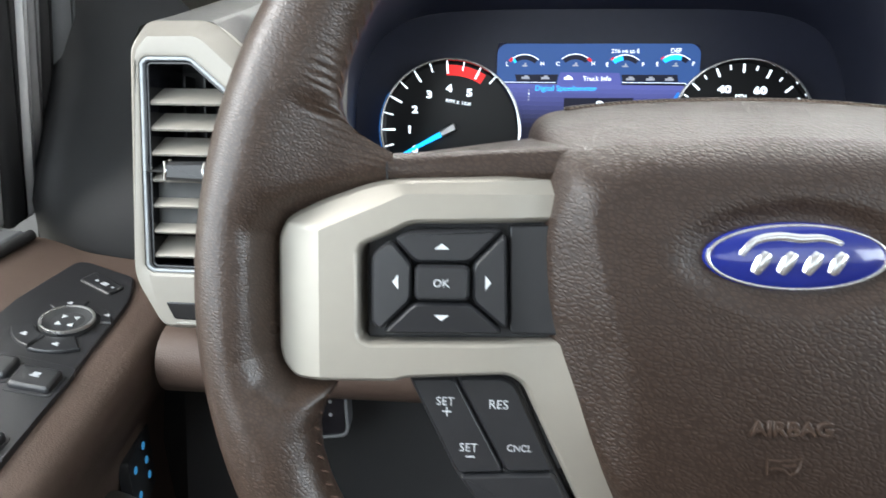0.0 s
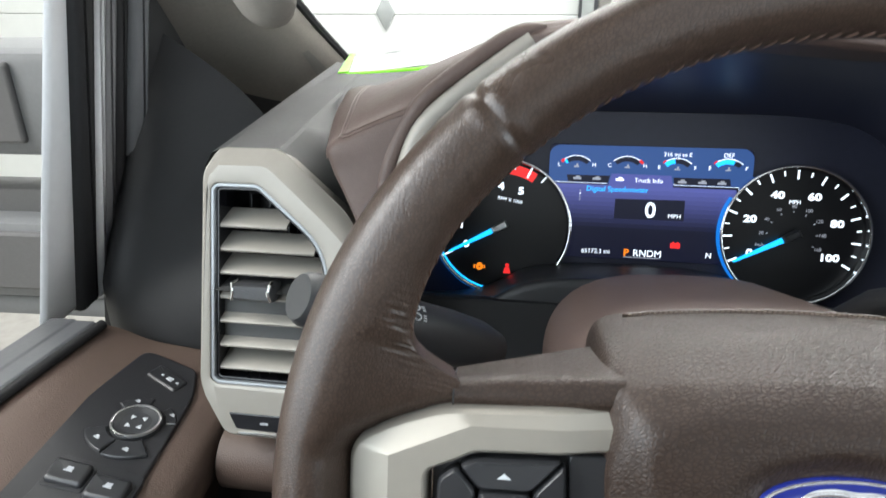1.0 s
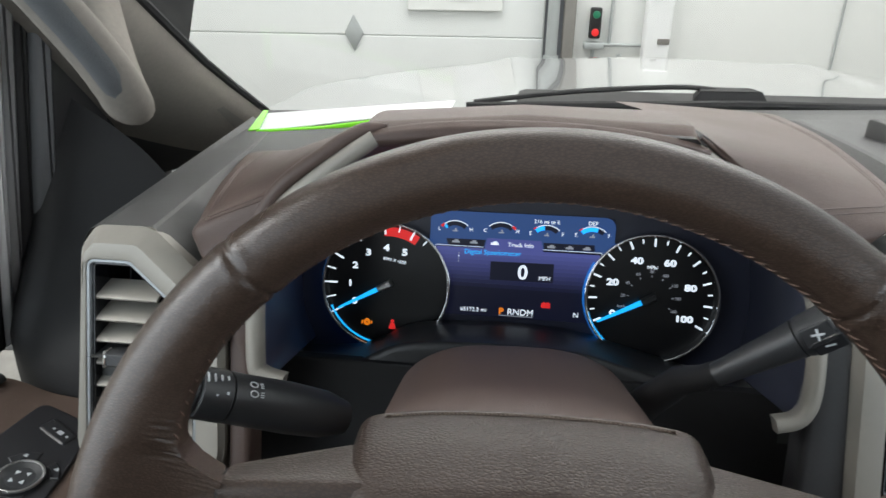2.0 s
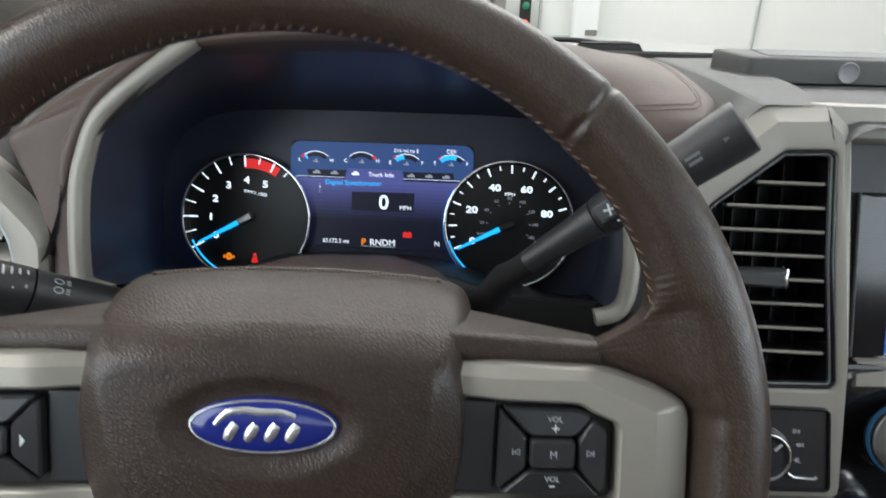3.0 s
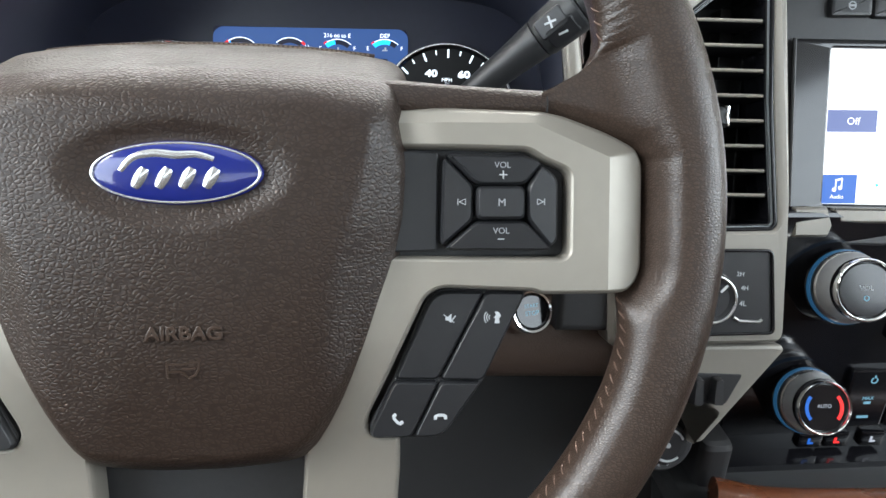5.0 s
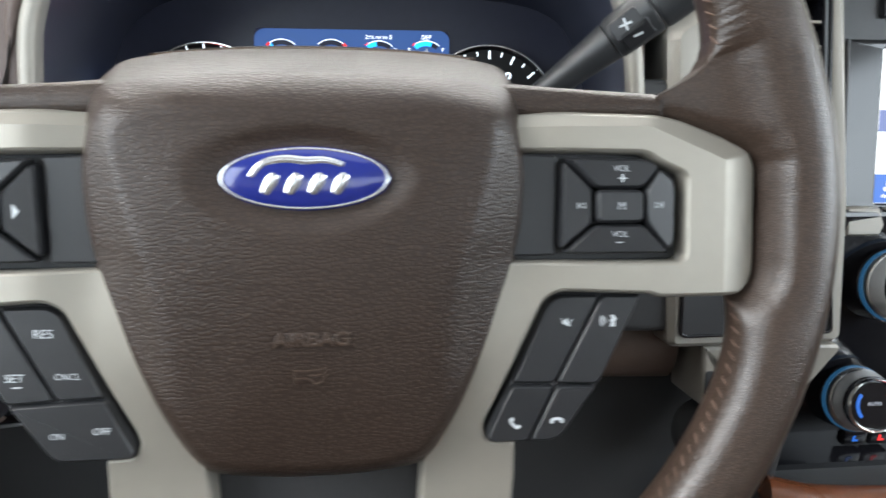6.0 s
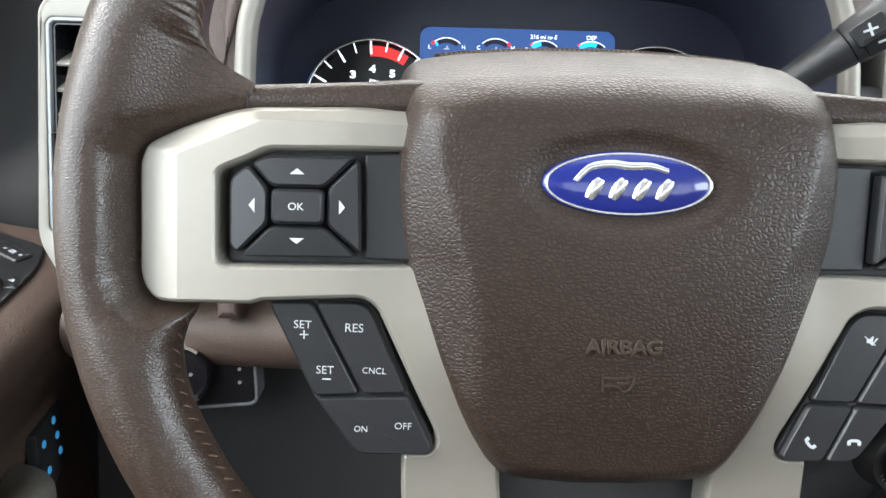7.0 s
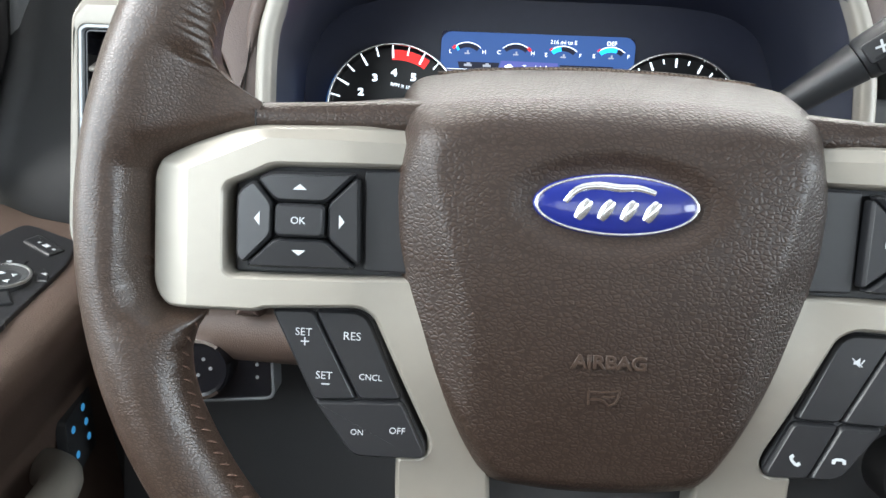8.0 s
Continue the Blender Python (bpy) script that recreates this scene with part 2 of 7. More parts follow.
def ccw(pts):
    s = sum(a[0] * b[1] - b[0] * a[1] for a, b in zip(pts, pts[1:] + pts[:1]))
    return pts if s > 0 else pts[::-1]


def rounded(pts, r=0.002, seg=4):
    """A polygon with its corners rounded; a point may carry its own radius."""
    out, n = [], len(pts)
    for i, p in enumerate(pts):
        rad = p[2] if len(p) > 2 else r
        a, b, c = Vector(pts[i - 1][:2]), Vector(p[:2]), Vector(pts[(i + 1) % n][:2])
        d0, d1 = (a - b), (c - b)
        k = min(rad, d0.length * 0.48, d1.length * 0.48)
        s, e = b + d0.normalized() * k, b + d1.normalized() * k
        for q in range(seg + 1):
            t = q / seg
            out.append(tuple(s * (1 - t) ** 2 + b * 2 * t * (1 - t) + e * t * t))
    return out


def inset(pts, d):
    """Offset a counter-clockwise polygon inwards by d."""
    if not d:
        return list(pts)
    out, n = [], len(pts)
    for i in range(n):
        a, b, c = Vector(pts[i - 1]), Vector(pts[i]), Vector(pts[(i + 1) % n])
        n0 = Vector((-(b - a).y, (b - a).x))
        n1 = Vector((-(c - b).y, (c - b).x))
        n0 = n0.normalized() if n0.length > 1e-9 else n1.normalized()
        n1 = n1.normalized() if n1.length > 1e-9 else n0
        m = n0 + n1
        m = m / max(0.35, m.length_squared / 2) if m.length > 1e-6 else n0
        out.append(tuple(b + m * d))
    return out


def slab(outline, profile, bm=None, lift=None):
    """An outline raised through a profile of (inset, height) rows. lift(u, v) adds height."""
    bm = bm or bmesh.new()
    o = ccw([tuple(p[:2]) for p in outline])
    rows = [[(x, y, h + (lift(x, y) if lift else 0)) for x, y in inset(o, d)] for d, h in profile]
    rings(bm, rows)
    return bm


def plate(outline, back, front, edge=0.001, lift=None, bm=None):
    return slab(outline, [(0, back), (0, front - edge), (edge * 0.3, front - edge * 0.3), (edge, front)], bm, lift)


def frame_ring(outer, inner, back, front, edge=0.002, inback=None):
    """A closed frame between two matched outlines."""
    bm = bmesh.new()
    o, i = ccw(outer), ccw(inner)
    ib = back if inback is None else inback
    k = 0.3 * edge
    rows = [[(*p, back) for p in o], [(*p, front - edge) for p in o], [(*p, front - k) for p in inset(o, k)], [(*p, front) for p in inset(o, edge)],
            [(*p, front) for p in inset(i, -edge)], [(*p, front - k) for p in inset(i, -k)], [(*p, front - edge) for p in i], [(*p, ib) for p in i]]
    rows.append(rows[0])
    rings(bm, rows, True, False, False)
    bmesh.ops.remove_doubles(bm, verts=bm.verts[:], dist=1e-7)
    return bm


def box(x0, x1, y0, y1, z0, z1, edge=0.0, bm=None):
    bm = bm or bmesh.new()
    e = min(edge, (x1 - x0) * 0.45, (y1 - y0) * 0.45, (z1 - z0) * 0.45)
    if e <= 0:
        rings(bm, [[(x0, y0, z), (x1, y0, z), (x1, y1, z), (x0, y1, z)] for z in (z0, z1)])
        return bm
    o = rounded([(x0, y0), (x1, y0), (x1, y1), (x0, y1)], e * 1.5, 3)
    return slab(o, [(e, z0), (0.3 * e, z0 + 0.3 * e), (0, z0 + e), (0, z1 - e), (0.3 * e, z1 - 0.3 * e), (e, z1)], bm)


def tube(path, radii, seg=16, flat=1.0, bm=None, caps=True):
    """A round bar along points; flat squeezes it along its second axis."""
    bm = bm or bmesh.new()
    pts = [Vector(p) for p in path]
    radii = radii if isinstance(radii, (list, tuple)) else [radii] * len(pts)
    rows, side = [], None
    for i, p in enumerate(pts):
        d = (pts[min(i + 1, len(pts) - 1)] - pts[max(i - 1, 0)]).normalized()
        if side is None:
            side = d.cross(Vector((0, 0, 1)) if abs(d.z) < 0.9 else Vector((1, 0, 0))).normalized()
        side = (side - d * side.dot(d)).normalized()
        up = d.cross(side)
        rows.append([p + (side * math.cos(a) + up * math.sin(a) * flat) * radii[i] for a in (2 * math.pi * k / seg for k in range(seg))])
    rings(bm, rows, True, caps, caps)
    return bm


def lathe(profile, seg=48, centre=(0, 0), bm=None):
    """Turn (radius, height) rows round the local z axis."""
    bm = bm or bmesh.new()
    rows = [[(centre[0] + r * math.cos(2 * math.pi * k / seg), centre[1] + r * math.sin(2 * math.pi * k / seg), h) for k in range(seg)] for r, h in profile]
    rings(bm, rows)
    return bm


def sheet_grid(fn2, nu, nv, close=False):
    """A surface from fn2(i, j) for i <= nu, j <= nv."""
    bm = bmesh.new()
    vs = [[bm.verts.new(fn2(i / nu, j / nv)) for j in range(nv + 1)] for i in range(nu + 1)]
    for i in range(nu):
        for j in range(nv):
            bm.faces.new((vs[i][j], vs[i + 1][j], vs[i + 1][j + 1], vs[i][j + 1]))
    return bm


def arc_band(cx, cy, r0, r1, a0, a1, h0, h1, seg=24, bm=None):
    """A flat curved bar between two angles in degrees."""
    bm = bm or bmesh.new()
    angs = [radians(a0 + (a1 - a0) * k / seg) for k in range(seg + 1)]
    out = [(cx + r1 * math.cos(a), cy + r1 * math.sin(a)) for a in angs] + [(cx + r0 * math.cos(a), cy + r0 * math.sin(a)) for a in reversed(angs)]
    return slab(out, [(0, h0), (0, h1)], bm)


def bar(x, y, w, h, z0, z1, turn=0.0, bm=None):
    bm = bm or bmesh.new()
    c, s = math.cos(radians(turn)), math.sin(radians(turn))
    pts = [(x + c * a - s * b, y + s * a + c * b) for a, b in ((-w / 2, -h / 2), (w / 2, -h / 2), (w / 2, h / 2), (-w / 2, h / 2))]
    return slab(pts, [(0, z0), (0, z1)], bm)


def words(name, text, size, x, y, z, material, parent, turn=0.0, width=None, thick=0.0001, bold=0.0, shear=0.0, stretch=1.0, bevel=0.0):
    """Lettering in the built-in font, centred on (x, y) in its parent's plane."""
    cu = bpy.data.curves.new(name, "FONT")
    cu.body, cu.size, cu.align_x, cu.align_y, cu.extrude, cu.offset, cu.shear = text, size * 1.38, "CENTER", "CENTER", thick, bold, shear
    cu.resolution_u, cu.bevel_depth = 3, bevel
    tmp = new(name, cu)
    bpy.context.view_layer.update()
    me = bpy.data.meshes.new_from_object(tmp.evaluated_get(bpy.context.evaluated_depsgraph_get()))
    bpy.data.objects.remove(tmp)
    me.name = name
    xs = [v.co.x for v in me.vertices]
    ys = [v.co.y for v in me.vertices]
    k = width / (max(xs) - min(xs)) / stretch if width else 1.0
    mid = Vector(((max(xs) + min(xs)) / 2, (max(ys) + min(ys)) / 2, 0))
    for v in me.vertices:
        v.co = (v.co - mid) * k
        v.co.x *= stretch
    me.materials.clear()
    me.materials.append(material)
    ob = new(name, me)
    ob.parent = parent
    ob.matrix_basis = Matrix.Translation((x, y, z)) @ Matrix.Rotation(radians(turn), 4, "Z")
    return ob


def smooth_path(pts, n=8):
    """Points on a smooth curve through pts."""
    out = []
    P = [Vector(p) for p in pts]
    for i in range(len(P) - 1):
        p0, p1, p2, p3 = P[max(i - 1, 0)], P[i], P[i + 1], P[min(i + 2, len(P) - 1)]
        for k in range(n):
            t = k / n
            out.append(0.5 * (2 * p1 + (p2 - p0) * t + (2 * p0 - 5 * p1 + 4 * p2 - p3) * t * t + (3 * p1 - p0 - 3 * p2 + p3) * t ** 3))
    return out + [P[-1]]

# ---- steering wheel ----
def regrid(bm, step, x0, x1, y0, y1):
    """Cut a mesh along a square net so that it can be bent."""
    for f in [f for f in bm.faces if len(f.verts) > 4]:
        ring = f.verts[:]
        if sum(a.co.x * b.co.y - b.co.x * a.co.y for a, b in zip(ring, ring[1:] + ring[:1])) < 0:
            ring.reverse()
        bm.faces.remove(f)
        for tri in tessellate_polygon([[v.co for v in ring]]):
            if len(set(tri)) == 3:
                bm.faces.new([ring[k] for k in tri])
    bmesh.ops.recalc_face_normals(bm, faces=bm.faces[:])
    k = x0
    while k < x1:
        bmesh.ops.bisect_plane(bm, geom=bm.verts[:] + bm.edges[:] + bm.faces[:], plane_co=(k, 0, 0), plane_no=(1, 0, 0), dist=1e-6)
        k += step
    k = y0
    while k < y1:
        bmesh.ops.bisect_plane(bm, geom=bm.verts[:] + bm.edges[:] + bm.faces[:], plane_co=(0, k, 0), plane_no=(0, 1, 0), dist=1e-6)
        k += step
    return bm


def clamp(x, a=0.0, b=1.0):
    return max(a, min(b, x))


def ease(x):
    x = clamp(x)
    return x * x * (3 - 2 * x)


RIM_C, RIM_R = (0.002, -0.0047, -0.0083), 0.1873


# how far the rim's leather reaches inwards where it flows into a spoke, by angle
WEB = [(143, 0.0), (149, 0.0012), (153, 0.0030), (156, 0.0050), (157.5, 0.0070), (158.7, 0.0102), (159.4, 0.0150), (159.9, 0.0215), (160.3, 0.0288), (165, 0.0293), (167, 0.0258), (170, 0.0160), (174, 0.0060), (177, 0.0), (181, 0.0), (185, 0.0080), (189, 0.0150), (191, 0.0150), (192.5, 0.0128), (194, 0.0084), (196.7, 0.0036), (200, 0.0012), (204, 0.0)]


TUCK = [(-0.100, 0.0350), (-0.1314, 0.0343), (-0.1403, 0.0328), (-0.1581, 0.0266), (-0.1690, 0.0208), (-0.1725, 0.0150), (-0.1727, -0.0260), (-0.1702, -0.0316), (-0.1660, -0.0352), (-0.100, -0.0352)]


def web_reach(ang):
    a, more = ang % 360, 0.0
    if a < 90:
        a, more = 180 - a, 1.15
    elif a > 270:
        a, more = 540 - a, 0.45
    for (a0, e0), (a1, e1) in zip(WEB, WEB[1:]):
        if a0 <= a <= a1:
            return (e0 + (e1 - e0) * (a - a0) / (a1 - a0)) * (more or 1.0)
    return 0.0


def rim_point(ang, q, grow=1.0):
    """A point of the rim's skin: ang round the wheel, q round its section (0 outwards, 90 to the driver)."""
    a, s = radians(ang), radians(q)
    side = max(0.0, math.cos(a) ** 2 - 0.25)
    rr, rn = 0.0150 + 0.0016 * side, 0.0160 + 0.0012 * side
    groove = 1.0
    for seam in (49, 131):
        d = (ang % 360) - seam
        groove -= 0.05 * math.exp(-((d / 0.45) ** 2))
        groove += 0.02 * math.exp(-((abs(d) - 1.3) / 0.8) ** 2)
    k = grow * groove
    ct, sn = math.cos(s), math.sin(s)
    ct = math.copysign(abs(ct) ** 0.92, ct)
    sn = math.copysign(abs(sn) ** 0.92, sn)
    e = web_reach(ang)
    if e > 0 and ct < 0:
        dist = (rr + e) * -ct
        bb = 180 - ang % 360 if ang % 360 < 90 else 540 - ang % 360 if ang % 360 > 270 else ang % 360
        full = rn * abs(sn)
        if sn >= 0:
            flat = rn / (1 + (dist / (rr * 0.95)) ** 3)
        else:
            flat = min(rn, 0.0135 + 0.002 * -ct) * min(1.0, (1 + ct) * 12)
        f = max(ease(e / 0.012), ease((bb - 160) / 6)) * ease((178 - bb) / 9)
        h = full + (flat - full) * f
        # gathered creases running out from the seam
        if sn > 0:
            fold = math.exp(-((bb - 157) / 5.0) ** 2) * ease((-ct - 0.30) * 1.7)
            wander = noise.noise((bb * 0.55, dist * 90, 3.1 if ang % 360 > 90 else 8.7))
            h += fold * (0.00046 if ang % 360 > 90 else 0.00022) * (math.sin(bb * 6.2 + dist * 210 + 3.0 * wander) + 0.6 * math.sin(bb * 10.3 - dist * 160 + 4.0 * wander)) * (0.6 + 0.8 * wander)
        r, n = RIM_R - dist * k, RIM_C[2] + math.copysign(h, sn) * k
    else:
        r, n = RIM_R + rr * ct * k, RIM_C[2] + rn * sn * k
    if sn > 0:
        # the leather tucks in under the edge of the silver bezel
        u, v = -abs(RIM_C[0] + r * math.cos(a)), RIM_C[1] + r * math.sin(a)
        out = -1.0
        for (u0, v0), (u1, v1) in zip(TUCK, TUCK[1:]):
            L = math.hypot(u1 - u0, v1 - v0)
            out = max(out, ((u - u0) * (v1 - v0) - (v - v0) * (u1 - u0)) / L)
        if out < 0.034:
            cap = -0.0115 + 0.030 * math.sqrt(max(0.0, out) / 0.016) * (0.3 + 0.7 * min(1.0, max(0.0, out) / 0.008))
            soft = (0.007 + 0.002 * ease((-v - 0.024) / 0.020)) * (1 - ease((out - 0.006) / 0.026))
            n = (n + cap - math.sqrt((n - cap) ** 2 + soft ** 2)) / 2
    return (RIM_C[0] + r * math.cos(a), RIM_C[1] + r * math.sin(a), n)


wheel = thing("steering_wheel", WHEEL, "brown leather steering wheel with satin silver spokes and switches", "steering wheel")
bm = bmesh.new()
angs = []
k = 0.0
while k < 360:
    angs.append(k)
    near = min(abs(k - 49), abs(k - 131))
    fold = min(abs(k - 159), abs(k - 21))
    k += 0.3 if near < 3 else 0.2 if fold < 9 else 0.6 if fold < 42 else 1.5
rim_rows = [[rim_point(a, 360 * j / 56) for j in range(56)] for a in angs]
rings(bm, rim_rows + rim_rows[:1], True, False, False)
bmesh.ops.remove_doubles(bm, verts=bm.verts[:], dist=1e-7)
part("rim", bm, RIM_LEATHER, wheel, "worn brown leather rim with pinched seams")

# stitches along the inner back edge of the rim
def stitch(length, thick):
    return tube([(-length / 2, 0, 0), (-length / 4, 0, thick * 0.5), (0, 0, thick * 0.8), (length / 4, 0, thick * 0.5), (length / 2, 0, 0)], [thick * 0.4, thick * 0.9, thick, thick * 0.9, thick * 0.4], 6)


def sew(parent, first, places):
    """Copies of one stitch laid between pairs of points, their tops along a normal."""
    for k, (p0, p1, nrm) in enumerate(places):
        ob = first if k == 0 else new("stitch", first.data)
        ob.parent = parent
        x = (p1 - p0).normalized()
        z = (nrm - x * nrm.dot(x)).normalized()
        y = z.cross(x)
        mid = (p0 + p1) / 2
        ob.matrix_basis = Matrix(((x.x, y.x, z.x, mid.x), (x.y, y.y, z.y, mid.y), (x.z, y.z, z.z, mid.z), (0, 0, 0, 1)))


places = []
for k in range(210):
    a = k * 360 / 210
    if 157 < a < 192 or a < 23 or a > 348:
        continue
    p0, p1 = Vector(rim_point(a - 0.60, 162, 1.0)), Vector(rim_point(a + 0.45, 179, 1.0))
    c = Vector(RIM_C) + Vector((math.cos(radians(a)), math.sin(radians(a)), 0)) * RIM_R
    places.append((p0, p1, (p0 + p1) / 2 - c))
sew(wheel, part("stitch", stitch(0.0056, 0.00042), THREAD, wheel, "reddish brown stitch"), places)

# airbag cover: front face edge, then back edge, then a domed face
half = [(0.0, 0.0497), (0.026, 0.0492), (0.048, 0.0479), (0.062, 0.0462), (0.0742, 0.0434), (0.0800, 0.0372), (0.0814, 0.0255), (0.0818, 0.008), (0.0812, -0.009), (0.0785, -0.0245),
        (0.0730, -0.042), (0.0660, -0.0585), (0.0585, -0.0725), (0.0485, -0.0885), (0.0430, -0.0955), (0.036, -0.0995), (0.016, -0.1018)]
left = [(-x, y) for x, y in reversed(half[1:])]
edge_pts = [tuple(p) for p in smooth_path([(*p, 0) for p in half + [(0.0, -0.1022)] + left] + [(0.0, 0.0497, 0)], 5)][:-1]
EMB = (-0.0006, 0.0103)


def pad_share(x, y):
    """How far out a point of the cover lies, 0 at its middle and 1 at its edge."""
    want = math.atan2(y + 0.02, x)
    best = min(edge_pts, key=lambda p: abs(math.remainder(math.atan2(p[1] + 0.02, p[0]) - want, 2 * math.pi)))
    return math.hypot(x, y + 0.02) / math.hypot(best[0], best[1] + 0.02)


def pad_height(x, y, s):
    d = (1 - s) * math.hypot(x, y + 0.02) / max(s, 0.05)
    side = ease((abs(x) - 0.045) / 0.016) * ease((y + 0.100) / 0.090) * ease((0.050 - y) / 0.02)
    top = ease((y - 0.010) / 0.029)
    h = 0.0050 - (0.0085 + 0.0035 * top) * (1 - clamp(d / (0.0085 - 0.0035 * side + 0.0090 * top))) ** 2.0 + 0.0050 * (1 - (s * s))
    wide = 0.0180 + 0.20 * clamp(0.02 - y, 0, 0.04)
    rise = clamp((wide - d) / wide)
    h -= side * 0.50 * wide * (rise if rise > 0.08 else rise * rise / 0.08)
    h -= 0.0070 * ease((-y - 0.005) / 0.125)
    q = math.hypot((x - EMB[0]) / 0.0375, (y - EMB[1]) / 0.0175)
    return h - 0.0035 * (1 - ease((q - 0.72) / 0.42))


rows = []
for s, h in ((0, 0), (0.35, 0), (0.7, 0), (1, 0)):
    row = []
    for x, y, _ in edge_pts:
        top = ease((y - 0.005) / 0.04)
        back = -0.054 * top - 0.030 * (1 - top)
        grow = 1 - s ** 1.6
        row.append((x * (1 + (0.015 + 0.010 * top) * grow), y + 0.0180 * top * grow, back * (1 - s) + (pad_height(x * 0.996, -0.02 + (y + 0.02) * 0.996, 0.996) - 0.0006) * s))
    rows.append(row)
for k in range(34):
    s = 1 - (k / 34) ** 1.35 * 0.995 - 0.004
    rows.append([(x * s, -0.02 + (y + 0.02) * s, pad_height(x * s, -0.02 + (y + 0.02) * s, s)) for x, y, _ in edge_pts])
bm = bmesh.new()
rings(bm, rows)
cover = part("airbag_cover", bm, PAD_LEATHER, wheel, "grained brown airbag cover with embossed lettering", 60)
places = []
for k in range(64):
    t0, t1 = [-0.066 + (k + e) * 0.132 / 64 for e in (0.1, 0.9)]
    yy = lambda t: 0.0670 - 0.75 * t * t - 25 * t ** 4
    places.append((Vector((t0, yy(t0), -0.0500)), Vector((t1, yy(t1), -0.0500)), Vector((0, 0.9, 0.4))))
sew(cover, part("stitch", stitch(0.0018, 0.0005), THREAD_PALE, cover), places)
part("piping", tube([(t, yy(t) + 0.0004, -0.0506) for t in (-0.068 + 0.136 * k / 40 for k in range(41))], 0.0009, 8), PAD_SMOOTH, cover)


def emboss(pts):
    return pad_height(pts[0], pts[1], pad_share(*pts))


words("lettering", "AIRBAG", 0.0042, 0.0, -0.0462, emboss((0, -0.0462)) + 0.0002, PAD_SMOOTH, cover, 0, 0.0272, 0.0002, 0.0, 0.0, 1.15, 0.00028)
hz = emboss((-0.002, -0.0595)) + 0.0001


def raised_line(pts, bm=None):
    """A thin moulded ridge on the cover's face."""
    return tube([(x, y, hz) for x, y in pts], 0.00042, 6, 1, bm)


bm = raised_line([(-0.0064, -0.0555), (-0.0060, -0.0625)])
raised_line([(-0.0062, -0.0575), (-0.0020, -0.0578), (0.0028, -0.0573), (0.0050, -0.0566)], bm)
raised_line([(-0.0061, -0.0606), (-0.0022, -0.0604), (-0.0005, -0.0610), (0.0012, -0.0626), (0.0034, -0.0618), (0.0046, -0.0598), (0.0050, -0.0566)], bm)
raised_line([(-0.0010, -0.0594), (0.0014, -0.0596), (0.0034, -0.0592)], bm)
part("horn_symbol", bm, PAD_SMOOTH, cover)


def ellipse(a, b, n=64, c=EMB):
    return [(c[0] + a * math.cos(2 * math.pi * k / n), c[1] + b * math.sin(2 * math.pi * k / n)) for k in range(n)]


bm = bmesh.new()
rows = [[(*p, h) for p in ellipse(0.0297 * s, 0.0113 * s)] for s, h in ((1, 0.002), (1, 0.0058), (0.985, 0.0068), (0.9, 0.0079), (0.7, 0.0087), (0.45, 0.0092), (0.2, 0.0094), (0.02, 0.00945))]
rings(bm, rows)
emblem = part("emblem", bm, EMBLEM_BLUE, wheel, "glossy blue oval badge with silver edge and flourish")


def emb_h(x, y):
    q = math.hypot((x - EMB[0]) / 0.0289, (y - EMB[1]) / 0.0106)
    return 0.0095 - 0.0016 * q * q


for a, w, name in ((1.0, 0.0, "edge_ring"),):
    bm = frame_ring(ellipse(0.0290, 0.01075), ellipse(0.0279, 0.0098), 0.003, 0.0081, 0.0004)
    part(name, bm, EMBLEM_SILVER, emblem)
strokes = [([(-0.0185, 0.0006), (-0.0140, 0.0052), (-0.0070, 0.0066), (0.0, 0.0060), (0.0070, 0.0062), (0.0130, 0.0046)], 0.0015)]
strokes += [([(x - 0.0020, -0.0052), (x, -0.0018), (x + 0.0020, 0.0014)], 0.0021) for x in (-0.0120, -0.0040, 0.0040, 0.0120)]
bm = bmesh.new()
for pts, w in strokes:
    path = smooth_path([(EMB[0] + x, EMB[1] + y, 0) for x, y in pts], 6)
    tube([(p.x, p.y, emb_h(p.x, p.y) + 0.00005) for p in path], [w * (0.55 + 0.45 * math.sin(math.pi * (i + 1) / (len(path) + 1))) for i in range(len(path))], 8, 0.5, bm)
part("flourish", bm, EMBLEM_SILVER, emblem)


def mirrored(pts, s):
    return [(s * p[0], *p[1:]) for p in pts]


BEZEL = [(-0.070, 0.0365, 0.001), (-0.1314, 0.0347, 0.006), (-0.1403, 0.0332, 0.006), (-0.1581, 0.0270, 0.006), (-0.1692, 0.0212, 0.004), (-0.1727, 0.0150, 0.004), (-0.1729, -0.0260, 0.004),
         (-0.1706, -0.0318, 0.003), (-0.1660, -0.0357, 0.003), (-0.1309, -0.0357, 0.001), (-0.1279, -0.0344, 0.001), (-0.0924, -0.0326, 0.003), (-0.0868, -0.0360, 0.003), (-0.0650, -0.0823, 0.002),
         (-0.0640, -0.0872, 0.002), (-0.0672, -0.0911, 0.002), (-0.0770, -0.0912, 0.001), (-0.0768, -0.1065, 0.003), (-0.0720, -0.1680, 0.003), (-0.0330, -0.1720, 0.003), (-0.0380, -0.1250, 0.003),
         (-0.0400, -0.0930, 0.003), (-0.0550, -0.0600, 0.003), (-0.0700, -0.0250, 0.003), (-0.0720, -0.0205, 0.001), (-0.1405, -0.0214, 0.002), (-0.1429, -0.0196, 0.002), (-0.1430, 0.0098, 0.002),
         (-0.1416, 0.0120, 0.002), (-0.1324, 0.0158, 0.002), (-0.1258, 0.0192, 0.003), (-0.0700, 0.0203, 0.001)]


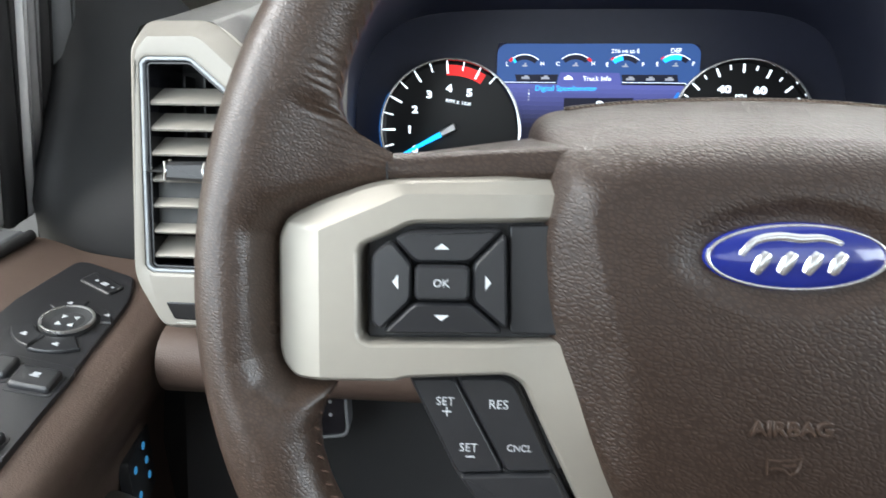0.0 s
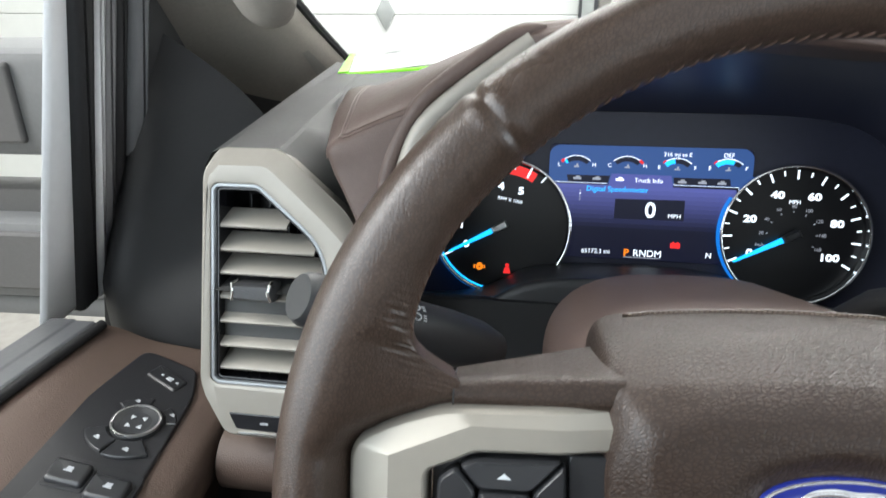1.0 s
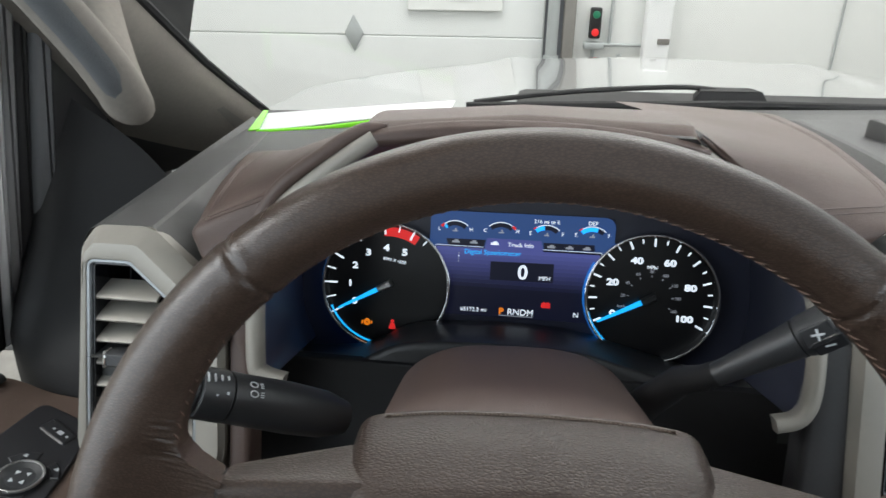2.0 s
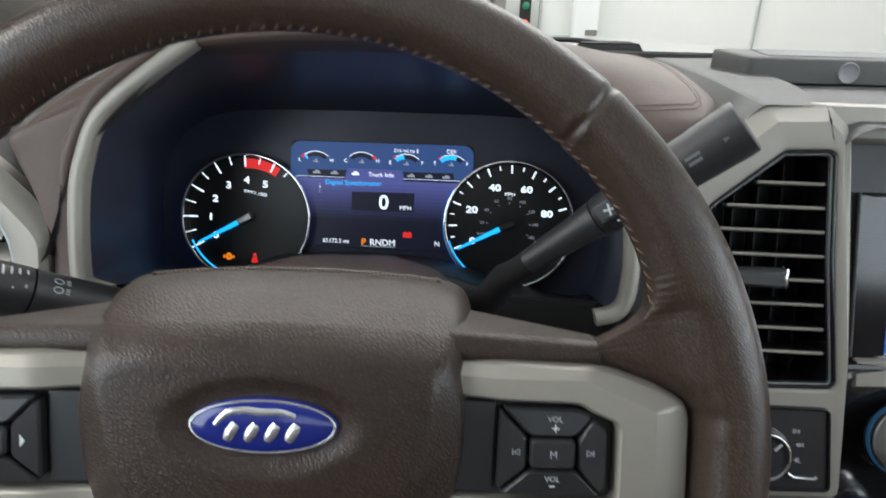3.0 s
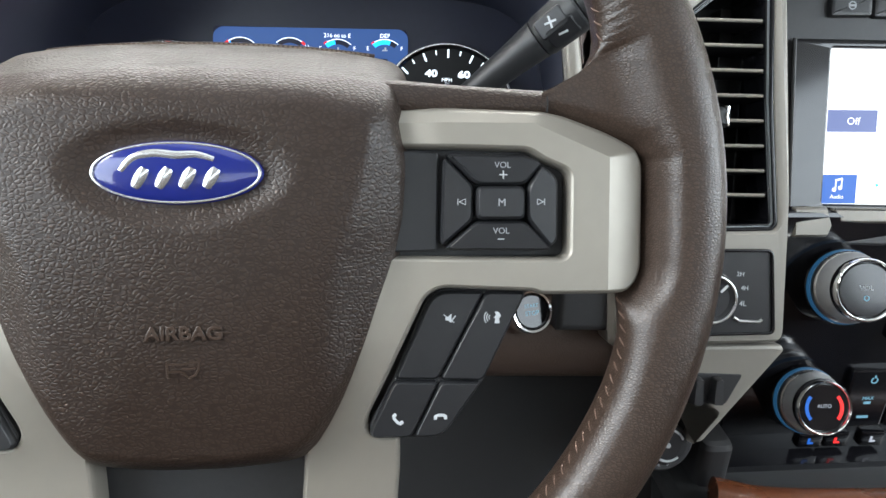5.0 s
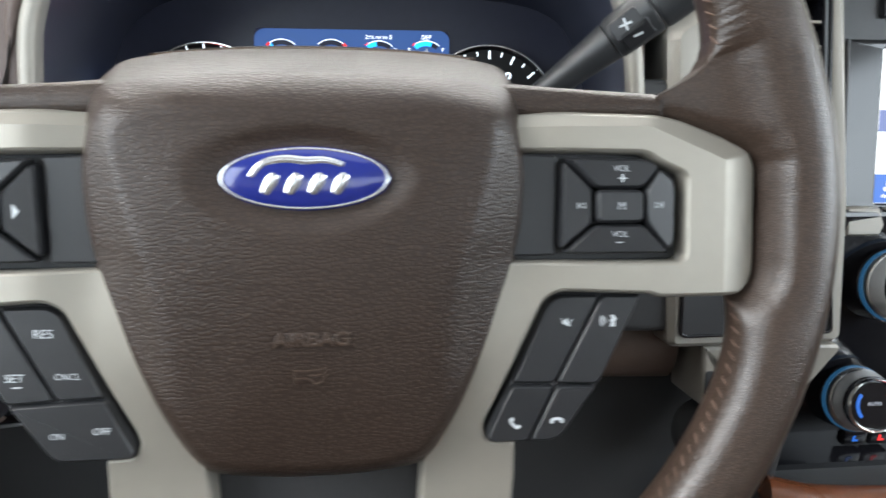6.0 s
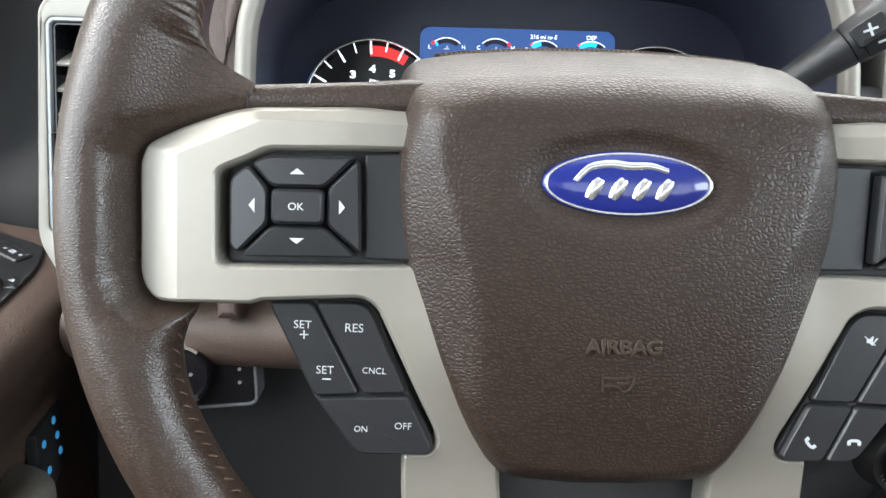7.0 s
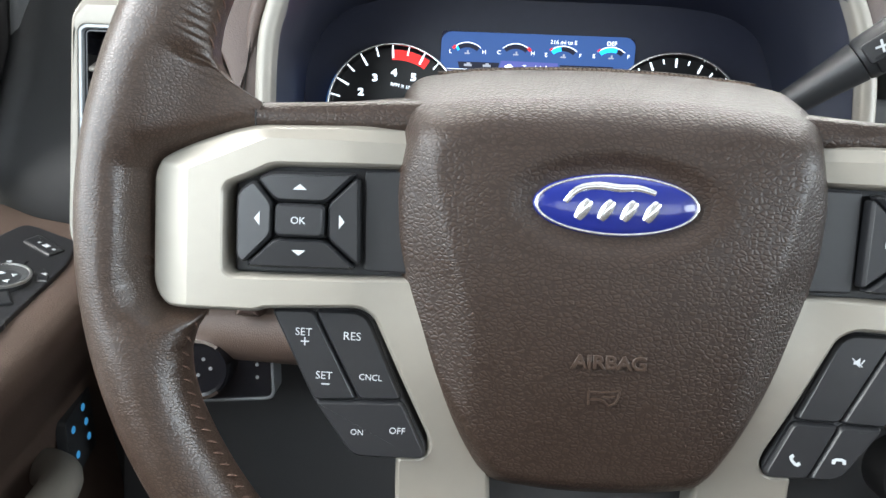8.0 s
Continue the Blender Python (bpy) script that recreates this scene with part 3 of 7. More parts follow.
def bezel_drop(x, y):
    a = abs(x)
    k = max((a - 0.1570) / 0.0155, 0.0)
    if a > 0.070 and y > 0.0:
        k = max(k, (y - 0.0295) / 0.0075)
    along = (a - 0.1403) * 0.39 + (y - 0.0332) * 0.92
    if y > 0:
        k = max(k, (along + 0.0085) / 0.0095)
    drop = -0.0060 * clamp(k)
    drop -= 0.006 * ease((-y - 0.05) / 0.06)
    drop -= 0.0045 * ease((0.098 - a) / 0.022) * (0.6 + 0.4 * ease((y + 0.045) / 0.03))
    return drop


UP = [(-0.1240, 0.0066), (-0.1056, 0.0066), (-0.0945, 0.0177, 0.0015), (-0.1256, 0.0171, 0.001), (-0.1312, 0.0146, 0.001)]
OUT = [(-0.1253, 0.0056), (-0.1253, -0.0063), (-0.1362, -0.0172, 0.001), (-0.1388, -0.0146, 0.002), (-0.1388, 0.0090, 0.003), (-0.1324, 0.0139, 0.001)]
DOWN = [(-0.1244, -0.0075), (-0.1054, -0.0075), (-0.0938, -0.0178, 0.001), (-0.1354, -0.0182, 0.001)]
IN = [(-0.1043, -0.0066), (-0.1043, 0.0060), (-0.0937, 0.0168, 0.001), (-0.0927, -0.0167, 0.001)]
MID = [(-0.1238, 0.0055, 0.0015), (-0.1058, 0.0055, 0.0015), (-0.1058, -0.0063, 0.0015), (-0.1238, -0.0063, 0.0015)]
SETK = [(-0.1262, -0.0350, 0.002), (-0.1103, -0.0347, 0.0005), (-0.0924, -0.0688, 0.0005), (-0.1092, -0.0696, 0.0005)]
RESK = [(-0.1095, -0.0347, 0.0005), (-0.0900, -0.0344, 0.006), (-0.0751, -0.0682, 0.0005), (-0.0916, -0.0687, 0.0005)]
ONK = [(-0.1086, -0.0703, 0.0005), (-0.0747, -0.0691, 0.0005), (-0.0639, -0.0913, 0.005), (-0.0935, -0.0914, 0.004)]
PHONEK = [(-0.0918, -0.0697, 0.0005), (-0.0747, -0.0691, 0.0005), (-0.0639, -0.0913, 0.005), (-0.0812, -0.0913, 0.0005)]
HANGK = [(-0.1086, -0.0703, 0.0005), (-0.0926, -0.0697, 0.0005), (-0.0820, -0.0913, 0.0005), (-0.0935, -0.0914, 0.005)]
LOWBACK = [(-0.1272, -0.0342, 0.002), (-0.0930, -0.0332, 0.005), (-0.0876, -0.0365, 0.004), (-0.0740, -0.0685, 0.001), (-0.0648, -0.0868, 0.002), (-0.0655, -0.0905, 0.002), (-0.0684, -0.0922, 0.002), (-0.0918, -0.0922, 0.003), (-0.0958, -0.0892, 0.003), (-0.1098, -0.0700, 0.001)]


def key(name, pts, s, front, tilt=None, label=""):
    o = inset(ccw(rounded(mirrored([(*p[:2], max(0.0024, p[2] if len(p) > 2 else 0)) for p in pts], s), 0.0024, 4)), -0.0003)
    bm = slab(o, [(0, front - 0.006), (0, front - 0.0020), (0.0002, front - 0.0014), (0.0009, front - 0.0003), (0.0012, front)], None, tilt)
    return part(name, bm, KEY_BLACK, wheel, label, 8)


for s in (1, -1):
    narrow = 0.0 if s > 0 else 0.0018
    outer_key = [(p[0] + (narrow if p[0] < -0.130 else 0.0), *p[1:]) for p in OUT]
    bm = slab(rounded(mirrored([(p[0] + (narrow if -0.145 < p[0] < -0.130 and -0.025 < p[1] < 0.016 else 0.0), p[1], max(0.0030, p[2])) for p in BEZEL], -1), 0.003, 5), [(0, -0.022), (0, -0.0030), (0.0004, -0.0016), (0.0010, -0.0006), (0.0018, 0)])
    regrid(bm, 0.004, 0.034, 0.174, -0.12, 0.036)
    for co, no in (((0.1570, 0, 0), (1, 0, 0)), ((0.0980, 0, 0), (1, 0, 0)), ((0.0860, 0, 0), (1, 0, 0)), ((0, 0.0295, 0), (0, 1, 0)), ((0, 0.0370, 0), (0, 1, 0)), ((0, -0.0325, 0), (0, 1, 0)), ((0.1403, 0.0240, 0), (0.39, 0.92, 0))):
        bmesh.ops.bisect_plane(bm, geom=bm.verts[:] + bm.edges[:] + bm.faces[:], plane_co=co, plane_no=no, dist=1e-6)
    for v in bm.verts:
        if v.co.z > -0.02:
            v.co.z += bezel_drop(v.co.x, v.co.y) - 0.0005
        v.co.x *= -s
    part("spoke_bezel", bm, SILVER, wheel, "satin silver spoke bezel", 20)
    # padded strip along the top of the spoke
    rows = []
    for k in range(21):
        x = 0.0690 + (0.1347 - 0.0690) * k / 20
        f = (0.1347 - x) / 0.0657
        yt = 0.0434 + 0.0036 * f
        sec2 = [(0.0340, -0.0300), (0.0340, -0.0105), (0.0352, -0.0086), (0.0375, -0.0080), (0.0400, -0.0084), (yt - 0.0022, -0.0097), (yt - 0.0006, -0.0120), (yt + 0.0002, -0.0150), (yt + 0.0020 * f, -0.0210), (yt + 0.0062 * f, -0.0290 - 0.016 * f), (0.0380, -0.0300 - 0.016 * f)]
        rows.append([(s * -x, y, z) for y, z in sec2])
    bm = bmesh.new()
    rings(bm, rows)
    part("spoke_strip", bm, PAD_LEATHER, wheel, "", 50)
    bm = tube([(s * -0.1345, y, z) for y, z in ((0.0440, -0.0224), (0.0437, -0.0139), (0.0420, -0.0095), (0.0385, -0.0080), (0.0345, -0.0090))], 0.0004, 8)
    part("seam", bm, RUBBER, wheel)
    # dark backing and blank panel by the cover
    part("switch_backing", plate(rounded(mirrored([(-0.1415, 0.0200), (-0.0650, 0.0210), (-0.0650, -0.0215), (-0.1415, -0.0215)], s), 0.002), -0.030, -0.0090, 0.001), DEEP, wheel)
    part("blank_panel", plate(rounded(mirrored([(-0.0920, 0.0190), (-0.0720, 0.0192), (-0.0720, -0.0192), (-0.0914, -0.0188)], s), 0.0016), -0.014, -0.0052, 0.0008), KEY_BLACK, wheel, "", 20)
    slope = lambda x, y: -0.0013 * clamp((max(abs(abs(x) - 0.115) - 0.010, abs(y) - 0.0065)) / 0.011)
    up = key("up_key", UP, s, 0.0008, slope)
    side = key("outer_key", outer_key, s, 0.0008, slope)
    down = key("down_key", DOWN, s, 0.0008, slope)
    inner = key("inner_key", IN, s, 0.0008, slope)
    mid = key("centre_key", MID, s, 0.0020)
    part("switch_backing", plate(rounded(mirrored(LOWBACK, s), 0.002), -0.024, -0.0080, 0.0012), DEEP, wheel)
    low = [key("switch_key", SETK, s, -0.0055), key("switch_key", RESK, s, -0.0055)]
    if s > 0:
        low.append(key("switch_key", ONK, s, -0.0055))
        zz = 0.0004
        for ob, x, y, turn in ((up, -0.1150, 0.0117, 90), (down, -0.1150, -0.0122, 270), (side, -0.1305, -0.0002, 180), (inner, -0.0995, -0.0003, 0)):
            w, h = 0.0018, 0.0017
            pts = [(h * 0.75, 0), (-h * 0.45, w * 1.45), (-h * 0.45, -w * 1.45)]
            c, q = math.cos(radians(turn)), math.sin(radians(turn))
            pts = [(x + c * a - q * b, y + q * a + c * b) for a, b in pts]
            hz = 0.0008 + slope(x, y)
            part("arrow", slab(pts, [(0, hz - 0.0004), (0, hz + 0.00025)], None, None), WHITE_PRINT, ob)
        words("legend", "OK", 0.003, -0.1150, -0.0003, 0.0021, WHITE_PRINT, mid, 0, 0.0054)
        for ob, t, x, y, w in ((low[0], "SET", -0.1135, -0.0431, 0.0064), (low[0], "SET", -0.1052, -0.0597, 0.0064), (low[1], "RES", -0.0948, -0.0440, 0.0066), (low[1], "CNCL", -0.0873, -0.0597, 0.0088),
                               (low[2], "ON", -0.0919, -0.0815, 0.0048), (low[2], "OFF", -0.0763, -0.0802, 0.0062)):
            words("legend", t, 0.0025, x, y, -0.0054, WHITE_PRINT, ob, -1, w * 0.98, 0.0001, -0.00003)
        bm = bar(-0.1130, -0.0468, 0.0031, 0.00042, -0.0056, -0.0053)
        bar(-0.1130, -0.0468, 0.00042, 0.0031, -0.0056, -0.00528, 0, bm)
        part("plus_sign", bm, WHITE_PRINT, low[0])
        part("minus_sign", bar(-0.1046, -0.0631, 0.0031, 0.00045, -0.0056, -0.0053), WHITE_PRINT, low[0])
    else:
        low += [key("switch_key", PHONEK, s, -0.0055), key("switch_key", HANGK, s, -0.0055)]
        words("legend", "VOL", 0.0025, 0.1155, 0.0138, 0.0004, GREY_PRINT, up, 0, 0.0062)
        bm = bar(0.1157, 0.0101, 0.0030, 0.0004, 0.0004, 0.0012)
        bar(0.1157, 0.0101, 0.0004, 0.0030, 0.0004, 0.00122, 0, bm)
        part("plus_sign", bm, WHITE_PRINT, up)
        words("legend", "VOL", 0.0025, 0.1150, -0.0108, 0.0006, GREY_PRINT, down, 0, 0.0062)
        part("minus_sign", bar(0.1150, -0.0140, 0.0024, 0.0004, -0.001, 0.0004), WHITE_PRINT, down)
        words("legend", "M", 0.0022, 0.1150, -0.0002, 0.0021, GREY_PRINT, mid, 0, 0.0026)
        for ob, x, d in ((inner, 0.1003, -1), (side, 0.1300, 1)):
            hz = 0.0008 + slope(x, 0)
            bm = bmesh.new()
            for a, b in (((-0.0012, -0.0011), (0.0012, 0)), ((0.0012, 0), (-0.0012, 0.0011)), ((-0.0012, 0.0011), (-0.0012, -0.0011))):
                tube([(x + d * a[0], a[1], hz + 0.0001), (x + d * b[0], b[1], hz + 0.0001)], 0.00016, 5, 1, bm)
            bar(x + d * 0.0016, 0, 0.0003, 0.0024, hz - 0.0003, hz + 0.0002, 0, bm)
            part("track_symbol", bm, GREY_PRINT, ob)
        z0, z1 = -0.0057, -0.0053
        bm = slab([(0.0945, -0.0455), (0.0955, -0.0455), (0.0968, -0.0466), (0.0968, -0.0430), (0.0955, -0.0441), (0.0945, -0.0441)], [(0, z0), (0, z1)])
        bar(0.0958, -0.0448, 0.0052, 0.00035, z0, z1 + 0.00004, -38, bm)
        bar(0.0976, -0.0448, 0.0028, 0.00035, z0, z1 + 0.00006, 52, bm)
        part("mute_symbol", bm, WHITE_PRINT, low[1])
        bm = bmesh.new()
        for r in (0.0012, 0.0021, 0.0030):
            arc_band(0.1128, -0.0446, r, r + 0.00035, 140, 220, z0, z1, 8, bm)
        slab([(0.1136, -0.0470), (0.1156, -0.0470), (0.1154, -0.0450), (0.1162, -0.0440), (0.1150, -0.0425), (0.1136, -0.0424), (0.1142, -0.0438), (0.1132, -0.0448), (0.1140, -0.0452)], [(0, z0), (0, z1)], bm)
        part("voice_symbol", bm, WHITE_PRINT, low[0])
        for ob, x, y, turn in ((low[2], 0.0757, -0.0840, -48), (low[3], 0.0925, -0.0832, 0)):
            bm = bmesh.new()
            pts = [(-0.0026, -0.0012), (-0.0026, 0.0004), (-0.0012, 0.0011), (0.0012, 0.0011), (0.0026, 0.0004), (0.0026, -0.0012), (0.0014, -0.0012), (0.0012, 0.0), (-0.0012, 0.0), (-0.0014, -0.0012)]
            c, q = math.cos(radians(turn)), math.sin(radians(turn))
            sg = 1 if turn == 0 else -1
            slab([(x + c * a - q * sg * b, y + q * a + c * sg * b) for a, b in pts], [(0, z0), (0, z1)], bm)
            part("phone_symbol", bm, WHITE_PRINT, ob)
bm = plate(rounded([(-0.070, -0.085), (0.070, -0.085), (0.045, -0.150), (-0.045, -0.150)], 0.004), -0.05, -0.028, 0.003)
part("hub_back", bm, DARK, wheel)

# ---- steering column cover and stalks ----
column = thing("steering_column", WHEEL, "brown padded steering column cover behind the wheel", "column")
rows = []
for n, k, d in ((-0.050, 0.90, 0.0), (-0.056, 0.97, 0.0), (-0.10, 1.0, 0), (-0.18, 1.0, 0), (-0.235, 1.0, 0), (-0.250, 0.97, 0), (-0.258, 0.9, 0)):
    row = []
    for j in range(48):
        a = 2 * math.pi * j / 48
        c, q = math.cos(a), math.sin(a)
        u = 0.090 * k * math.copysign(abs(c) ** 0.65, c)
        v = (0.064 if q > 0 else 0.085) * k * math.copysign(abs(q) ** 0.75, q)
        row.append((u, v - 0.002, n))
    rows.append(row)
bm = bmesh.new()
rings(bm, rows)
part("cover", bm, DASH_LEATHER, column, "", 60)
part("collar", lathe([(0.045, -0.06), (0.045, -0.03), (0.04, -0.028)], 32), DARK, column)


def along(m, path):
    return [m @ Vector(p) for p in path]


stalk = thing("turn_signal_stalk", pose(-0.135, 0.185, 1.352), "black turn signal stalk with white wiper symbols", "control stalk")
p0, p1 = Vector((0.012, 0.015, -0.016)), Vector((-0.090, -0.062, 0.062))
d = p1 - p0
part("arm", tube([p0, p0 + d * 0.12, p0 + d * 0.3, p0 + d * 0.55, p0 + d * 0.62], [0.012, 0.0165, 0.0175, 0.0165, 0.0165], 24), BLACK, stalk)
part("twist_ring", tube([p0 + d * 0.625, p0 + d * 0.632, p0 + d * 0.76, p0 + d * 0.767], [0.0158, 0.0168, 0.0165, 0.0155], 24), BLACK, stalk)
part("tip", tube([p0 + d * 0.77, p0 + d * 0.78, p0 + d * 0.97, p0 + d], [0.0150, 0.0160, 0.0150, 0.0125], 24), BLACK, stalk)
stalk_axis = d.normalized()
stalk_up = Vector((0.0, -0.55, 0.83))
stalk_up = (stalk_up - stalk_axis * stalk_up.dot(stalk_axis)).normalized()
stalk_side = stalk_up.cross(stalk_axis)


def on_stalk(t, q, lift=0.0172):
    """A place on the stalk's skin: t along it, q degrees round it from its top."""
    return p0 + d * t + (stalk_up * math.cos(radians(q)) + stalk_side * math.sin(radians(q))) * lift


for t, q0, q1, w in ((0.66, -22, -12, 0.0006), (0.69, -22, -8, 0.0006), (0.72, -22, -4, 0.0006), (0.75, -22, 0, 0.0006), (0.66, 14, 20, 0.0008), (0.705, 22, 26, 0.0006)):
    part("print_bar", tube([on_stalk(t, q0 + (q1 - q0) * k / 4, 0.0171) for k in range(5)], w, 6), WHITE_PRINT, stalk)
for q in (-14, 8):
    bm = tube([on_stalk(0.54 + 0.018 * math.cos(a), q + 7 * math.sin(a), 0.0167) for a in (2 * math.pi * k / 12 for k in range(13))], 0.0004, 5)
    for o in (-5, 0, 5):
        tube([on_stalk(0.51, q + o, 0.0167), on_stalk(0.495, q + o, 0.0168)], 0.0004, 5, 1, bm)
    part("light_symbol", bm, WHITE_PRINT, stalk)

lever = thing("gear_lever", pose(0.12, 0.150, 1.418), "black column gear lever with plus and minus rocker", "control lever")
q0, q1 = Vector((0.004, 0.030, -0.016)), Vector((0.112, -0.002, 0.084))
d2 = q1 - q0
ax2 = d2.normalized()
part("boot", tube([(-0.040, 0.100, -0.125), (-0.020, 0.086, -0.080), (-0.006, 0.062, -0.043), (0.001, 0.042, -0.027), tuple(q0 + d2 * 0.05)], [0.0140, 0.0125, 0.0104, 0.0086, 0.0078], 20), RUBBER, lever)
part("arm", tube([q0, q0 + d2 * 0.1, q0 + d2 * 0.25, q0 + d2 * 0.36], [0.0076, 0.0086, 0.0102, 0.0118], 24), BLACK, lever)
part("rocker_section", tube([q0 + d2 * 0.365, q0 + d2 * 0.38, q0 + d2 * 0.54, q0 + d2 * 0.55], [0.0116, 0.0126, 0.0138, 0.0134], 24), BLACK, lever)
part("grip", tube([q0 + d2 * 0.555, q0 + d2 * 0.57, q0 + d2 * 0.97, q0 + d2 * 0.995, q0 + d2], [0.0134, 0.0143, 0.0160, 0.0157, 0.0142], 24), BLACK, lever)
up2 = Vector((-0.35, -0.75, 0.5))
up2 = (up2 - ax2 * up2.dot(ax2)).normalized()
sd2 = up2.cross(ax2)
for t, q, txt, w in ((0.440, 12, "+", 0.0070), (0.456, 50, "-", 0.0055)):
    cq, sq = math.cos(radians(q)), math.sin(radians(q))
    nrm = up2 * cq - sd2 * sq
    ps = q0 + d2 * t + nrm * 0.0131
    fr = Matrix((ax2, nrm.cross(ax2), nrm)).transposed()
    rk = part("rocker", plate(rounded([(-0.009, -0.006), (0.009, -0.006), (0.009, 0.006), (-0.009, 0.006)], 0.002), -0.006, 0.0006, 0.001), KEY_BLACK, lever)
    rk.matrix_basis = Matrix.Translation(ps) @ fr.to_4x4()
    bm = bar(0, 0, w, 0.0012, 0.0004, 0.0010, -15)
    if txt == "+":
        bar(0, 0, w, 0.0012, 0.0004, 0.00104, 75, bm)
    part("sign", bm, WHITE_PRINT, rk)
nrm = up2 * 0.95 - sd2 * 0.3
fr = Matrix((ax2, nrm.cross(ax2), nrm)).transposed().to_4x4()
mark = part("print_bar", slab([(-0.0018, -0.0012), (0.0018, 0), (-0.0018, 0.0012)], [(0, 0), (0, 0.0004)]), SEAL_GREY, lever)
mark.matrix_basis = Matrix.Translation(q0 + d2 * 0.93 + nrm.normalized() * 0.0160) @ fr
for k, w in enumerate((0.009, 0.008)):
    mark = part("print_bar", bar(0, 0, w, 0.0018, 0, 0.0004), SEAL_GREY, lever)
    mark.matrix_basis = Matrix.Translation(q0 + d2 * 0.80 + nrm.normalized() * 0.0154) @ fr @ Matrix.Translation((0, 0.0035 * (0.5 - k), 0.0))

# ---- air vents ----
def air_vent(s, label, outer, inner, slats, slat_mat, tab, depth):
    """A vent on the dash face: silver surround, chrome lip, slats, tab."""
    vent = thing("air_vent", FACE, label, "air vent", "dash air vents")
    o, i2 = ccw(rounded(outer, 0.006, 5)), ccw(rounded(inner, 0.003, 5))
    top = max(p[1] for p in outer)
    fold = lambda p: 0.25 + 0.75 * ease((p[1] - top + 0.085) / 0.045) * ease((0.012 + (p[0] - min(q[0] for q in outer)) if s < 0 else max(q[0] for q in outer) - p[0] + 0.004) / 0.020)
    wide = [tuple(Vector(p).lerp(Vector(q), fold(p))) for p, q in zip(o, inset(o, 0.0125))]
    bm = bmesh.new()
    rows = [[(*p, -0.05) for p in o], [(*p, -0.0125 * fold(p)) for p in o], [(*p, 0.0006 - 0.0125 * fold(p)) for p in inset(o, 0.0008)], [(*p, 0.002) for p in wide],
            [(*p, 0.002) for p in inset(i2, -0.003)], [(*p, 0.0012) for p in inset(i2, -0.0010)], [(*p, -0.002) for p in i2], [(*p, -0.03) for p in i2]]
    rings(bm, rows + rows[:1], True, False, False)
    bmesh.ops.remove_doubles(bm, verts=bm.verts[:], dist=1e-7)
    part("surround", bm, BEIGE_GREY, vent, "pale satin surround", 24)
    o = rounded(inner, 0.003, 5)
    part("lip", frame_ring(inset(ccw(o), -0.0008), inset(ccw(o), 0.0018), -0.010, 0.0005, 0.0008, -0.014), SATIN_LIP if s < 0 else GLOSS_BLACK, vent, "satin chrome lip" if s < 0 else "gloss black lip")
    if s > 0:
        part("chrome_line", frame_ring(inset(ccw(o), 0.0019), inset(ccw(o), 0.0027), -0.010, -0.0010, 0.0003, -0.012), SATIN_LIP, vent, "thin chrome line")
    part("inner_wall", frame_ring(inset(ccw(o), 0.0016), inset(ccw(o), 0.0040), -0.055, -0.003, 0.0006, -0.055), GLOSS_BLACK, vent)
    part("back", plate(o, -0.058, -0.052, 0.001), VENT_BLACK, vent)
    cx = [p[0] for p in inner]
    lo, hi = min(cx) + 0.004, max(cx) - 0.004

    def reach(b, toward):
        """Where the slat at height b meets the lip's slanting side."""
        n = len(inner)
        hits = []
        for i in range(n):
            (x0, y0), (x1, y1) = inner[i][:2], inner[(i + 1) % n][:2]
            if (y0 - b) * (y1 - b) < 0:
                hits.append(x0 + (x1 - x0) * (b - y0) / (y1 - y0))
        return min(hits) + 0.004, max(hits) - 0.004

    for b in slats:
        u0, u1 = reach(b + 0.004, s)
        rows = []
        for n, h in ((-0.024, 0.0034), (-0.012, -0.0022), (-0.0045, -0.0066), (-0.0035, -0.0054), (-0.0042, -0.0040), (-0.012, 0.0004), (-0.024, 0.0062)) if depth else ((-0.030, -0.0030), (-0.012, -0.0022), (-0.0045, -0.0012), (-0.0038, 0), (-0.0045, 0.0012), (-0.012, 0.0010), (-0.030, 0.0002)):
            rows.append((n, b + h))
        bm = bmesh.new()
        rings(bm, [[(u, y, n) for n, y in rows] for u in (u0, u1)])
        part("slat", bm, slat_mat, vent, "", 50)
    for k in range(5):
        u = lo + (hi - lo) * (k + 0.7) / 5.4
        part("inner_vane", box(u - 0.0006, u + 0.0006, min(p[1] for p in inner) + 0.006, max(p[1] for p in inner) - 0.03 if abs(u) < abs(hi if s < 0 else lo) * 0.98 else max(p[1] for p in inner) - 0.008, -0.050, -0.034), VENT_BLACK, vent)
    u, b, w = tab
    knob = part("tab", slab(rounded([(u - w, b - 0.0065), (u + w, b - 0.0075), (u + w, b + 0.0065), (u - w, b + 0.0060)], 0.003, 5), [(0.001, -0.012), (0, 0.002), (0.0006, 0.0065), (0.0025, 0.0085)]), BLACK, vent, "black adjusting tab")
    for e in (-1, 1):
        part("chrome_strip", tube([(u + e * w * 0.82, b + 0.0068, 0.0010), (u + e * w * 0.88, b + 0.0055, 0.0075), (u + e * w * 0.80, b, 0.0088), (u + e * w * 0.9, b - 0.006, 0.0070)], 0.0011, 8), CHROME, knob)
    return vent


